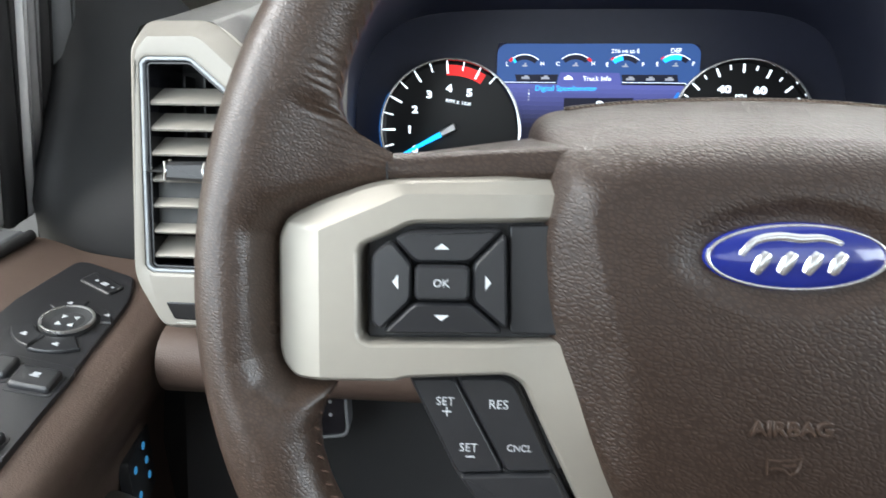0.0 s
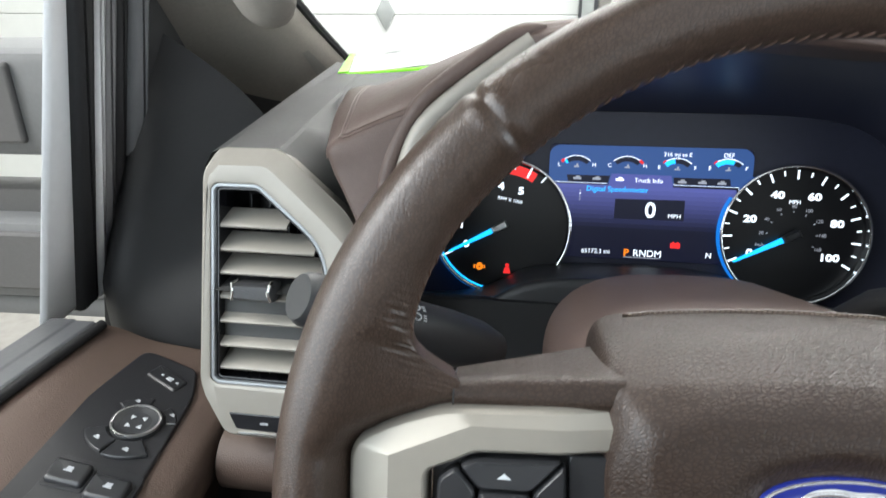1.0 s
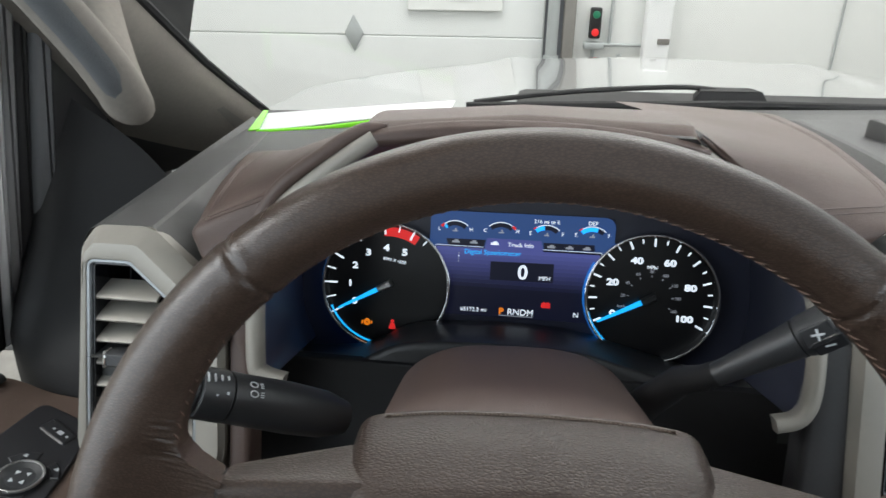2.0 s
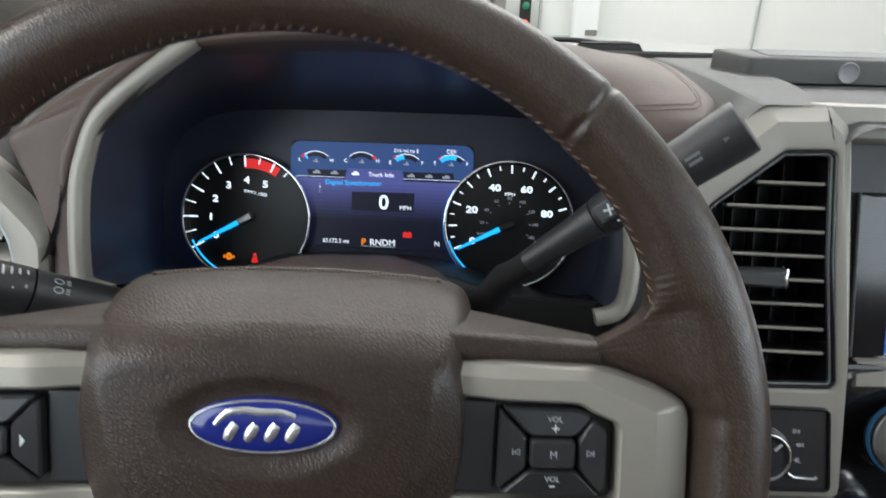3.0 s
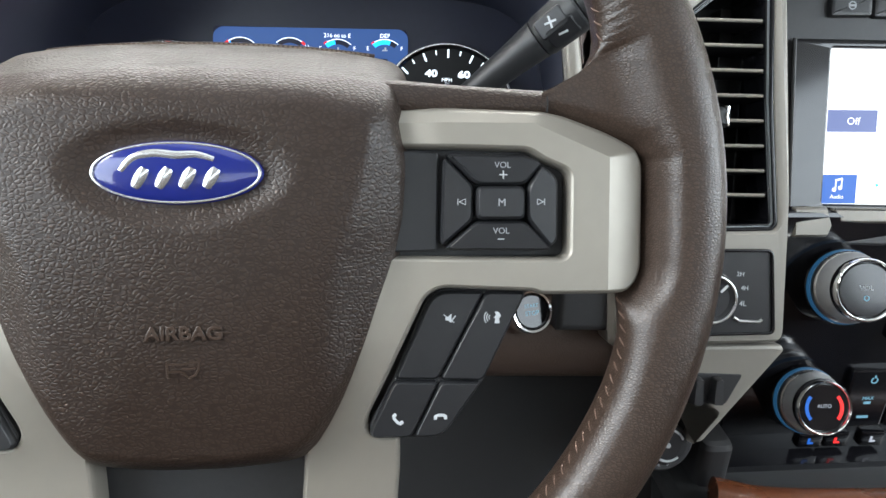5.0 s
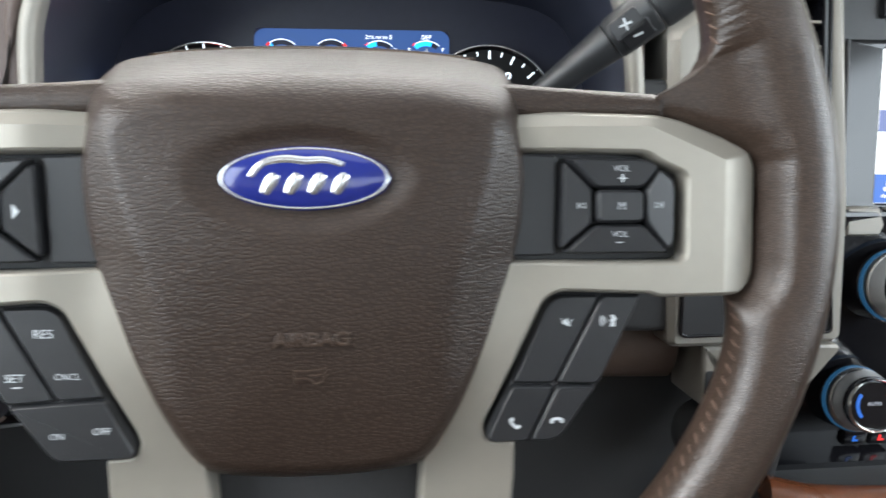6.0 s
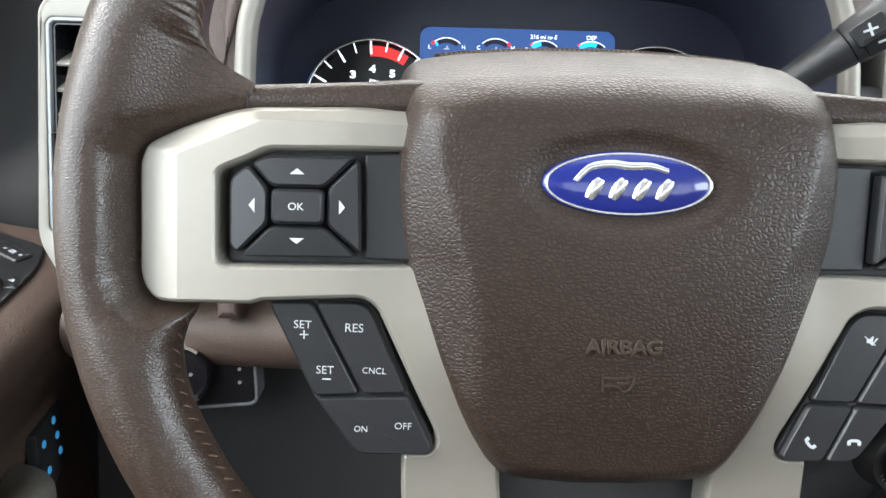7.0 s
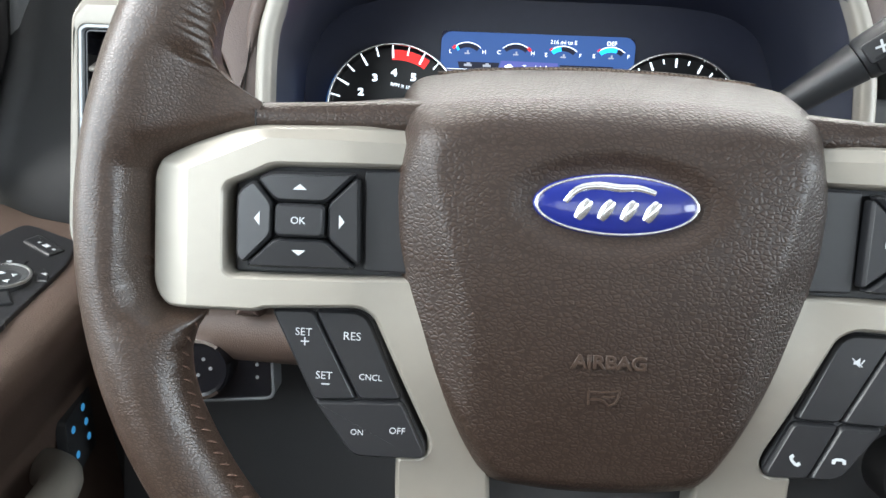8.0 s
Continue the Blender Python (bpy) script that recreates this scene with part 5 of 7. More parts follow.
# pale strips on both sides of the cluster hood
for s, pts in ((-1, [(-0.1700, 0.0555), (-0.1870, 0.0600), (-0.1925, 0.0700), (-0.1935, 0.1200), (-0.1885, 0.1520), (-0.1710, 0.1880), (-0.1090, 0.2370)]), (1, [(0.1760, 0.0550), (0.1920, 0.0610), (0.1985, 0.0800), (0.1970, 0.1220), (0.1880, 0.1620), (0.1655, 0.1995), (0.1100, 0.2385)])):
    trim = thing("hood_trim", FACE, "satin silver trim strip framing the instrument hood", "trim strip", "instrument hood trims")
    path = smooth_path([(x, y, 0) for x, y in pts], 6)
    bm = bmesh.new()
    rows = []
    for i, p in enumerate(path):
        dd = (path[min(i + 1, len(path) - 1)] - path[max(i - 1, 0)]).normalized()
        out = Vector((dd.y, -dd.x, 0)) * (1 if s > 0 else -1)
        far = ease((i / (len(path) - 1) - 0.66) / 0.34)
        w = 0.0054 - 0.0018 * far if s > 0 else 0.0058
        rows.append([tuple(p + out * a + Vector((0, 0, h - (0.004 if s > 0 else 0.001) * far))) for a, h in ((-w, -0.008), (-w, 0.001), (-w * 0.7, 0.0035), (0, 0.0045), (w * 0.7, 0.0035), (w, 0.001), (w, -0.008))])
    rings(bm, rows)
    part("strip", bm, BEIGE_GREY, trim, "", 50)

# ---- dashboard body ----
dash = thing("dashboard", pose(0, 0, 0), "brown and grey padded dashboard with stitched panels", "dashboard")


FRONT = [(-0.60, 1.360), (-0.335, 1.360), (-0.225, 1.360), (-0.206, 1.395), (-0.200, 1.436), (-0.172, 1.462), (-0.124, 1.510), (-0.117, 1.527), (0.0, 1.536), (0.115, 1.533), (0.122, 1.518), (0.172, 1.472), (0.198, 1.448), (0.240, 1.462), (0.330, 1.468), (0.350, 1.484), (1.30, 1.478)]


def dash_z(x, y):
    """Height of the dash top: a stepped front line easing to a level rear line."""
    for (a, za), (b, zb) in zip(FRONT, FRONT[1:]):
        if a <= x <= b:
            zf = za + (zb - za) * (x - a) / (b - a)
    zr = 1.452 + 0.030 * x
    return zf + (zr - zf) * ease((y - 0.27) / (0.18 if x < -0.122 else 0.42))


def face_y(x, z):
    return 0.189 + 0.32 * (z - 1.3) - 0.05 * x


def skin(x0, x1, y0, y1, lift, nx=40, ny=24):
    """A patch of the dash top between plan lines, starting at the dash face."""
    def at(i, j):
        x = x0 + (x1 - x0) * i
        zf = dash_z(x, 0.27)
        ys = max(y0, face_y(x, zf) + (0.006 if lift else -0.001))
        y = ys + (y1 - ys) * j
        edge = min(i, 1 - i) * abs(x1 - x0), j * (y1 - ys), (1 - j) * (y1 - ys)
        r = min(min(edge) / 0.006, 1.0)
        return (x, y, dash_z(x, y) + lift * math.sqrt(max(0, 1 - (1 - r) ** 2)))
    return sheet_grid(at, nx, ny)


part("top_skin", skin(-0.326, 1.20, 0.0, 0.70, 0.0, 150, 30), GREY_DASH, dash, "matt grey dash top", 60)


def vent_hood(i, j):
    """The ridged grey cover that runs back from the centre vent: x across in steps, y along."""
    k = round(i * 6)
    y = 0.247 + 0.373 * j
    f = clamp((y - 0.250) / 0.31)
    drop = 0.030 * ease((y - 0.555) / 0.065)
    ridge, edge, top = 0.287 + 0.012 * f + 0.008 * math.sin(math.pi * f), 0.328 + 0.022 * f + 0.026 * math.sin(math.pi * f), 1.4940 - 0.0125 * f - drop
    low = 0.236 + 0.034 * ease((y - 0.247) / 0.06), 1.448 + 0.010 * f
    return ((low[0], y, low[1]), (ridge - 0.002, y, top - 0.0010), (ridge + 0.002, y, top), (edge - 0.0015, y, top - 0.0002), (edge + 0.0012, y, top - 0.0024), (edge + 0.004, y, top - 0.012), (edge + 0.008, y, 1.455))[k]


def left_hood(i, j):
    """The two-faced grey cover that runs back from the driver vent."""
    k = round(i * 6)
    f = j
    low = -0.214 - 0.055 * ease(f / 0.5) - 0.012 * f, 1.388 + 0.051 * ease(f / 0.2)
    ridge, top = -0.2775 - 0.012 * f, 1.4506 - 0.008 * f
    cols = ((-0.3335, 0.256, 1.340), (-0.3315, 0.262, 1.438), (-0.3260, 0.265, 1.4475), (-0.3180, 0.2665, top), (ridge, 0.2665, top), (ridge + 0.003, 0.2660, top - 0.0015), (low[0], 0.243, low[1]))
    x, y0, z = cols[k]
    return (x, y0 + (0.64 - y0) * f, z)


part("vent_hood", sheet_grid(left_hood, 6, 40), GREY_DASH, dash, "two-faced matt grey cover behind the vent", 12)
part("vent_hood", sheet_grid(vent_hood, 6, 40), GREY_DASH, dash, "ridged matt grey cover behind the vent", 12)


def skirt(x0, x1, z0, back):
    def at(i, j):
        x = x0 + (x1 - x0) * i
        z = z0 + (dash_z(x, 0.27) - z0) * j
        return (x, face_y(x, z) + back - (back + 0.001) * ease((j - 0.89) / 0.11), z)
    return sheet_grid(at, 40, 16)


part("front_skirt", skirt(-0.326, -0.196, 1.32, 0.012), GREY_DASH, dash, "", 60)
part("front_skirt", skirt(0.205, 0.340, 1.30, 0.066), GREY_DASH, dash, "", 60)
part("end_wall", sheet_grid(lambda i, j: (-0.3262, 0.262 + 0.42 * i, 1.10 + (dash_z(-0.326, 0.262 + 0.42 * i) - 1.10) * j), 20, 4), DARK, dash)


def padded(inner, outer, name):
    """A stuffed leather panel that lies on the dash top and rolls down over its face."""
    def solid(row):
        out = []
        for p in row:
            if len(p) == 2:
                out.append(Vector((p[0], p[1], dash_z(*p) + 0.0065)))
            elif len(p) == 4:
                out.append(Vector(p[:3]))
            else:
                out.append((FACE @ Vector(p)))
        return smooth_path(out, 8)
    A, B = solid(inner), solid(outer)
    nu = 30
    g = [[a.lerp(b, (k / nu) ** 0.8) for k in range(nu + 1)] for a, b in zip(A, B)]
    out = []
    for i, row in enumerate(g):
        new_row = []
        for k, p in enumerate(row):
            du = g[i][min(k + 1, nu)] - g[i][max(k - 1, 0)]
            dv = g[min(i + 1, len(g) - 1)][k] - g[max(i - 1, 0)][k]
            n = du.cross(dv).normalized()
            if n.z - 0.4 * n.y < 0:
                n = -n
            u = (k / nu) ** 0.8
            t = max(clamp((u - 0.86) / 0.14), 0.2 * clamp((0.04 - u) / 0.04))
            new_row.append(p + n * (0.001 * math.sin(math.pi * u) - 0.009 * (1 - math.sqrt(1 - t * t))))
        out.append(new_row)
    bm = sheet_grid(lambda i, j: out[round(i * (len(out) - 1))][round(j * nu)], len(out) - 1, nu)
    ob = part("padded_panel", bm, DASH_LEATHER, dash, name, 80)
    bm = bmesh.new()
    bend = 40
    for k0, r0 in ((23, bend - 3), (24, bend - 1)):
        pts = [out[i][k0] for i in range(0, r0 - 1)] + [out[r0 - 1][k0 - 1]] + [out[r0][k] for k in range(k0 - 2, -1, -1)]
        tube(pts, 0.0006, 6, 1, bm)
    part("piping", bm, DASH_LEATHER, ob)


padded([(0.114, 0.60, 1.4870, 0), (0.1165, 0.40, 1.5175, 0), (0.1185, 0.295, 1.5315, 0), (0.1235, 0.2395, 0.0), (0.1588, 0.2115, 0.0), (0.1780, 0.1950, 0.0), (0.1865, 0.1810, 0.0), (0.1930, 0.1660, -0.001), (0.2015, 0.1310, -0.003)],
       [(0.310, 0.60, 1.4760, 0), (0.299, 0.48, 1.4850, 0), (0.289, 0.40, 1.4880, 0), (0.2775, 0.33, 1.4905, 0), (0.2690, 0.286, 1.4915, 0), (0.2580, 0.2560, 1.4870, 0), (0.2420, 0.1930, -0.006), (0.2250, 0.1780, -0.008), (0.2080, 0.1500, -0.010)], "stitched brown padded panel")
padded([(-0.140, 0.46, 1.462, 0), (-0.1215, 0.37, 1.502, 0), (-0.1180, 0.30, 1.5255, 0), (-0.129, 0.2375, 0.0), (-0.1545, 0.2125, 0.0), (-0.177, 0.1910, 0.0), (-0.1955, 0.1555, 0.0), (-0.200, 0.1310, -0.001), (-0.2005, 0.1050, -0.002), (-0.200, 0.0700, -0.004)],
       [(-0.276, 0.46, 1.454, 0), (-0.270, 0.41, 1.456, 0), (-0.264, 0.36, 1.457, 0), (-0.256, 0.31, 1.456, 0), (-0.2495, 0.274, 1.453, 0), (-0.2450, 0.1630, 0.001), (-0.2390, 0.1480, 0.0), (-0.2310, 0.1330, -0.001), (-0.2225, 0.1150, -0.002), (-0.2110, 0.0850, -0.004)], "stitched brown padded panel")
# rolled leather edges that run beside the pale strips up to the brow
for s, off, r, pts in ((-1, 0.0112, 0.0056, [(-0.1935, 0.1200), (-0.1885, 0.1520), (-0.1710, 0.1880), (-0.1380, 0.2150), (-0.1170, 0.2290), (-0.0980, 0.2340)]), (1, 0.0072, 0.0030, [(0.1970, 0.1220), (0.1880, 0.1620), (0.1655, 0.1995), (0.1400, 0.2180), (0.1080, 0.2400)])):
    path = smooth_path([(x, y, 0) for x, y in pts], 6)
    roll_path = []
    for i, p in enumerate(path):
        dd = (path[min(i + 1, len(path) - 1)] - path[max(i - 1, 0)]).normalized()
        roll_path.append(FACE @ (p + Vector((dd.y, -dd.x, 0)) * s * off + Vector((0, 0, -0.0030 - (0.002 if s > 0 else 0.0)))))
    part("edge_roll", tube(roll_path, [r * (0.4 + 0.6 * ease(i / 5)) * (0.35 + 0.65 * ease((len(roll_path) - 1 - i) / 5)) for i in range(len(roll_path))], 14), DASH_LEATHER, dash, "rolled brown leather edge", 60)
part("hood_brow", skin(-0.118, 0.118, 0.0, 0.480, 0.005, 40, 30), DASH_LEATHER, dash, "brown leather brow over the instruments", 60)
brow_edge = [(-0.118 + 0.236 * k / 30, 0.2330 + 0.0110 * (1 - ((k - 15) / 15) ** 2)) for k in range(31)]


def brow_face(i, j):
    k = round(i * 30)
    x, y = brow_edge[k]
    prof = ((0.0, -0.006, -0.04), (0.25, -0.006, 0.0), (0.4, -0.003, 0.005), (0.6, 0.003, 0.006), (0.8, 0.008, 0.001), (1.0, 0.010, -0.02))
    for (a, ya, za), (b, yb, zb) in zip(prof, prof[1:]):
        if a <= j <= b:
            f = (j - a) / (b - a)
            slim = math.sqrt(max(0.0, 1 - ((k - 15) / 15) ** 6))
            return FACE @ Vector((x * 1.06, y + (ya + (yb - ya) * f) * slim, (za + (zb - za) * f) * slim - 0.006 * (1 - slim)))


part("brow_lip", sheet_grid(brow_face, 30, 20), DASH_LEATHER, dash, "", 60)


# brown cheeks between hood trims and vents
for pts, m in (([(-0.197, -0.06), (-0.198, 0.10), (-0.216, 0.10), (-0.214, -0.06)], DASH_LEATHER),
               ([(0.194, -0.06), (0.199, 0.08), (0.197, 0.115), (0.228, 0.115), (0.235, -0.06)], DARK)):
    ck = part("cheek", slab(pts, [(0, -0.03), (0, -0.010), (0.002, -0.007), (0.005, -0.006)]), m, dash, "", 60)
    ck.matrix_basis = FACE
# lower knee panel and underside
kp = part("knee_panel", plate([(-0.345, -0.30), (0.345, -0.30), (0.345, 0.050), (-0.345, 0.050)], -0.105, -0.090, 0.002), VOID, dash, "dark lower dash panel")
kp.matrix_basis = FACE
for u0, u1, b0, b1, n in ((-0.330, -0.125, -0.104, -0.050, -0.016), (0.125, 0.250, -0.108, -0.030, -0.030)):
    def roll(i, j):
        a = radians(-100 + 200 * j)
        return (u0 + (u1 - u0) * i, (b0 + b1) / 2 + (b1 - b0) / 2 * math.sin(a), n - 0.030 + 0.030 * math.cos(a))
    kp = part("knee_bolster", sheet_grid(roll, 8, 16), DOOR_BROWN, dash, "soft brown knee bolster", 80)
    kp.matrix_basis = FACE


def corner_at(i, j):
    """A hollow dark trim panel that closes the gap between dash end and door frame."""
    x = -0.530 + 0.204 * i
    z = 0.90 + (0.63 - 0.13 * i ** 1.5) * j
    up = max(0.0, z - 1.27)
    y = 0.314 + 0.090 * (1 - i) ** 4 + 0.10 * i * i * ease((z - 1.29) / 0.18) + (0.44 - 0.06 * i) * up + 0.040 * math.sin(math.pi * i) * ease(up / 0.12) - 0.010 * math.exp(-((i - 0.24) / 0.06) ** 2) * ease(up / 0.03)
    return (x, y, z)


part("corner_panel", sheet_grid(corner_at, 40, 20), CORNER, dash, "matt black corner trim", 70)
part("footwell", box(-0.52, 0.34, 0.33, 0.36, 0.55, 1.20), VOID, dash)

# ---- centre stack ----
stack = thing("centre_stack", FACE, "gloss black centre stack with silver edges", "control panel")
part("screen_panel", plate(rounded([(0.358, 0.000), (0.700, 0.000), (0.700, 0.198), (0.345, 0.198)], 0.004), -0.09, -0.038, 0.002), BLACK, stack)
part("screen_frame", frame_ring(rounded([(0.3700, 0.0260), (0.6300, 0.0260), (0.6240, 0.1520), (0.3655, 0.1500)], 0.004), rounded([(0.3955, 0.0310), (0.6050, 0.0310), (0.6020, 0.1455), (0.3935, 0.1440)], 0.002), -0.05, -0.0345, 0.0015), GLOSS_BLACK, stack)
screen = thing("touch_screen", FACE, "bright white touch screen with blue tiles", "screen")
part("panel", plate([(0.3950, 0.0305), (0.6060, 0.0305), (0.6030, 0.1460), (0.3930, 0.1445)], -0.046, -0.0375, 0.0005), L_SCREEN, screen)
zt = -0.0373
tile = part("tile", slab([(0.3963, 0.0840), (0.4338, 0.0845), (0.4338, 0.1005), (0.3960, 0.1000)], [(0, zt - 0.0003), (0, zt)]), L_SCREEN_SLATE, screen)
words("legend", "Off", 0.006, 0.4160, 0.0922, zt + 0.0003, L_SCREEN, tile, 0, 0.0100)
for u, t in ((0.3958, "Audio"), (0.4523, "Phone")):
    tile = part("tile", slab([(u, 0.0312), (u + 0.0265, 0.0316), (u + 0.0265, 0.0530), (u, 0.0526)], [(0, zt - 0.0003), (0, zt)]), L_SCREEN_BLUE, screen)
    words("legend", t, 0.0036, u + 0.0118, 0.0365, zt + 0.0003, L_SCREEN, tile, 0, 0.0105)
    bm = bar(u + 0.0105, 0.0450, 0.0008, 0.0070, zt, zt + 0.0004)
    bar(u + 0.0150, 0.0465, 0.0008, 0.0070, zt, zt + 0.0004, 0, bm)
    bar(u + 0.0128, 0.0492, 0.0055, 0.0014, zt, zt + 0.00044, 15, bm)
    lathe([(0.0016, zt), (0.0015, zt + 0.0004)], 10, (u + 0.0096, 0.0416), bm)
    lathe([(0.0016, zt), (0.0015, zt + 0.0004)], 10, (u + 0.0141, 0.0431), bm)
    part("tile_symbol", bm, L_SCREEN, tile)
words("legend", "AUTO", 0.005, 0.4180, 0.1226, zt + 0.0003, L_SCREEN_GREY, screen, 0, 0.0150)
part("fan_symbol", arc_band(0.4076, 0.1380, 0.0014, 0.0022, 20, 320, zt, zt + 0.0003, 12), L_SCREEN_GREY, screen)
part("dot_mark", lathe([(0.0012, zt), (0.0010, zt + 0.0003)], 12, (0.4380, 0.0455)), L_CYAN, screen)
for k in range(3):
    part("print_bar", bar(0.4640, 0.0960 - 0.013 * k, 0.010, 0.0028, zt, zt + 0.0003), L_SCREEN_SLATE, screen)
btn = thing("stability_button", FACE, "pair of black buttons above the touch screen", "button")
for u0, u1 in ((0.3895, 0.4208), (0.4214, 0.4530)):
    b = part("button", slab(rounded([(u0, 0.1655), (u1, 0.1662), (u1, 0.1815), (u0, 0.1805)], 0.003), [(0, -0.04), (0, -0.036), (0.001, -0.0335), (0.003, -0.0330)]), KEY_BLACK, btn)
    bm = arc_band((u0 + u1) / 2, 0.1735, 0.0022, 0.0030, 0, 360, -0.0335, -0.0327, 16)
    bar((u0 + u1) / 2 + (0.006 if u0 > 0.42 else 0), 0.1735, 0.0050, 0.0014, -0.0335, -0.0326, 0, bm)
    part("symbol", bm, GREY_PRINT, b)
part("button_edge", tube([(0.3890, 0.1815, -0.0365), (0.4540, 0.1828, -0.0365)], 0.0010, 6), KNOB_METAL, btn)
shelf = thing("screen_shelf", FACE, "satin silver ledge under the touch screen", "trim strip")
part("end_block", slab(rounded([(0.3735, 0.0060), (0.4005, 0.0065), (0.4040, 0.0150), (0.3990, 0.0290), (0.3725, 0.0285)], 0.002), [(0, -0.05), (0, -0.034), (0.002, -0.031)]), BEIGE_GREY, shelf)
part("ledge", slab(rounded([(0.4010, 0.0285), (0.4090, 0.0170), (0.6400, 0.0180), (0.6400, 0.0295)], 0.002), [(0, -0.05), (0, -0.034), (0.002, -0.0315)]), BEIGE_GREY, shelf)
part("edge_strip", tube([(0.3705, 0.0290, -0.0345), (0.3655, 0.1500, -0.0345)], 0.0014, 8), DARK, shelf)

lower = thing("climate_panel", pose(0, 0.205, 0), "black audio and climate panel with lit keys", "control panel")
part("panel", box(0.352, 0.80, 0.0, 0.06, 1.08, 1.315, 0.004), GLOSS_BLACK, lower)
sl = part("sill", slab([(0.352, 1.070), (0.80, 1.070), (0.80, 1.094), (0.352, 1.094)], [(0, 0), (0, 0.02)]), GLOSS_BLACK, lower)
sl.matrix_basis = pose(0, 0, 0, 90, 0, 0)
for x0, x1, z0, z1 in ((0.456, 0.497, 1.120, 1.178), (0.499, 0.560, 1.120, 1.178), (0.478, 0.540, 1.205, 1.262), (0.476, 0.540, 1.272, 1.292)):
    k = part("key", box(x0, x1, -0.006, 0.004, z0, z1, 0.002), GLOSS_BLACK, lower)
    if z0 < 1.15 and x0 < 0.48:
        lit = words("legend", "MAX", 0.0034, 0, 0, 0, L_ICON, k, 0, 0.0100)
        lit.matrix_basis = pose((x0 + x1) / 2, -0.0062, 1.150, 90, 0, 0)
        for zz, w in ((1.1715, 0.0012), (1.1455, 0.006), (1.131, 0.010)):
            s2 = part("lit_symbol", bar(0, 0, w, 0.0022, 0, 0.0006), L_ICON, k)
            s2.matrix_basis = pose((x0 + x1) / 2, -0.0061, zz, 90, 0, 0)
        s2 = part("lit_symbol", arc_band(0, 0, 0.0022, 0.0030, 120, 420, 0, 0.0007, 14), L_ICON, k)
        s2.matrix_basis = pose((x0 + x1) / 2, -0.0061, 1.168, 90, 0, 0)
    else:
        s2 = part("lit_symbol", bar(0, 0, 0.008, 0.0026, 0, 0.0006), L_ICON, k)
        s2.matrix_basis = pose(x0 + 0.016, -0.0061, (z0 + z1) / 2, 90, 0, 0)
for x, m in ((0.438, L_SCREEN_BLUE), (0.462, L_RED), (0.495, L_DIM)):
    k = part("key", box(x - 0.011, x + 0.011, -0.005, 0.004, 1.098, 1.113, 0.0015), GLOSS_BLACK, lower)
    s2 = part("lit_symbol", slab([(-0.0030, -0.0028), (0.0022, -0.0028), (0.0022, -0.0012), (-0.0010, -0.0010), (-0.0010, 0.0030), (-0.0030, 0.0030)], [(0, 0), (0, 0.0006)]), m, k)
    s2.matrix_basis = pose(x, -0.0051, 1.1055, 90, 0, 0)


def stack_knob(name, label, base, face, r, text):
    base, face = Vector(base), Vector(face)
    z = (face - base).normalized()
    x = Vector((1, 0, 0))
    x = (x - z * x.dot(z)).normalized()
    y = z.cross(x)
    L = (face - base).length
    k = thing(name, Matrix(((x.x, y.x, z.x, base.x), (x.y, y.y, z.y, base.y), (x.z, y.z, z.z, base.z), (0, 0, 0, 1))), label, "knob", "dash knobs")
    part("boss", lathe([(r * 1.29, -0.026), (r * 1.29, -0.003), (r * 1.26, -0.002)], 48), GLOSS_BLACK, k)
    part("lit_ring", lathe([(r * 1.250, -0.004), (r * 1.250, 0.0010), (r * 1.23, 0.0016), (r * 1.16, 0.0018)], 56), L_RING, k, "blue lit ring")
    part("collar", lathe([(r * 1.20, 0), (r * 1.20, 0.005), (r * 1.17, 0.007), (r * 1.1, 0.008)], 56), KNOB_METAL, k)
    body = bmesh.new()
    seg = 120
    rows = []
    for h, rr in ((0.006, 1.14), (0.010, 1.14), (L - 0.010, 1.02), (L - 0.007, 1.0)):
        rows.append([(r * rr * (1 + (0.008 if j % 2 else 0)) * math.cos(2 * math.pi * j / seg), r * rr * (1 + (0.008 if j % 2 else 0)) * math.sin(2 * math.pi * j / seg), h) for j in range(seg)])
    rings(body, rows)
    part("knurled_side", body, KNOB_SIDE, k, "knurled metal side", 20)
    part("chrome_rim", lathe([(r * 1.02, L - 0.008), (r * 1.03, L - 0.004), (r * 1.0, L - 0.001), (r * 0.95, L), (r * 0.90, L - 0.001), (r * 0.88, L - 0.003)], 56), CHROME, k)
    cap = part("cap", lathe([(r * 0.89, L - 0.006), (r * 0.89, L - 0.0028), (r * 0.83, L - 0.0022)], 48), GLOSS_BLACK, k)
    words("legend", text, 0.004, 0, 0.0015, L - 0.0020, L_DIM if text == "AUTO" else GREY_PRINT, cap, 0, 0.011 if text == "AUTO" else 0.010)
    if text == "AUTO":
        part("cold_arc", arc_band(0, 0, r * 0.58, r * 0.70, 140, 220, L - 0.003, L - 0.0016, 14), L_SCREEN_BLUE, cap)
        part("hot_arc", arc_band(0, 0, r * 0.58, r * 0.70, -40, 40, L - 0.003, L - 0.0016, 14), L_RED, cap)
    else:
        part("power_symbol", arc_band(0, -0.0058, 0.0014, 0.0020, 110, 430, L - 0.003, L - 0.0018, 14), L_ICON, cap)
    return k


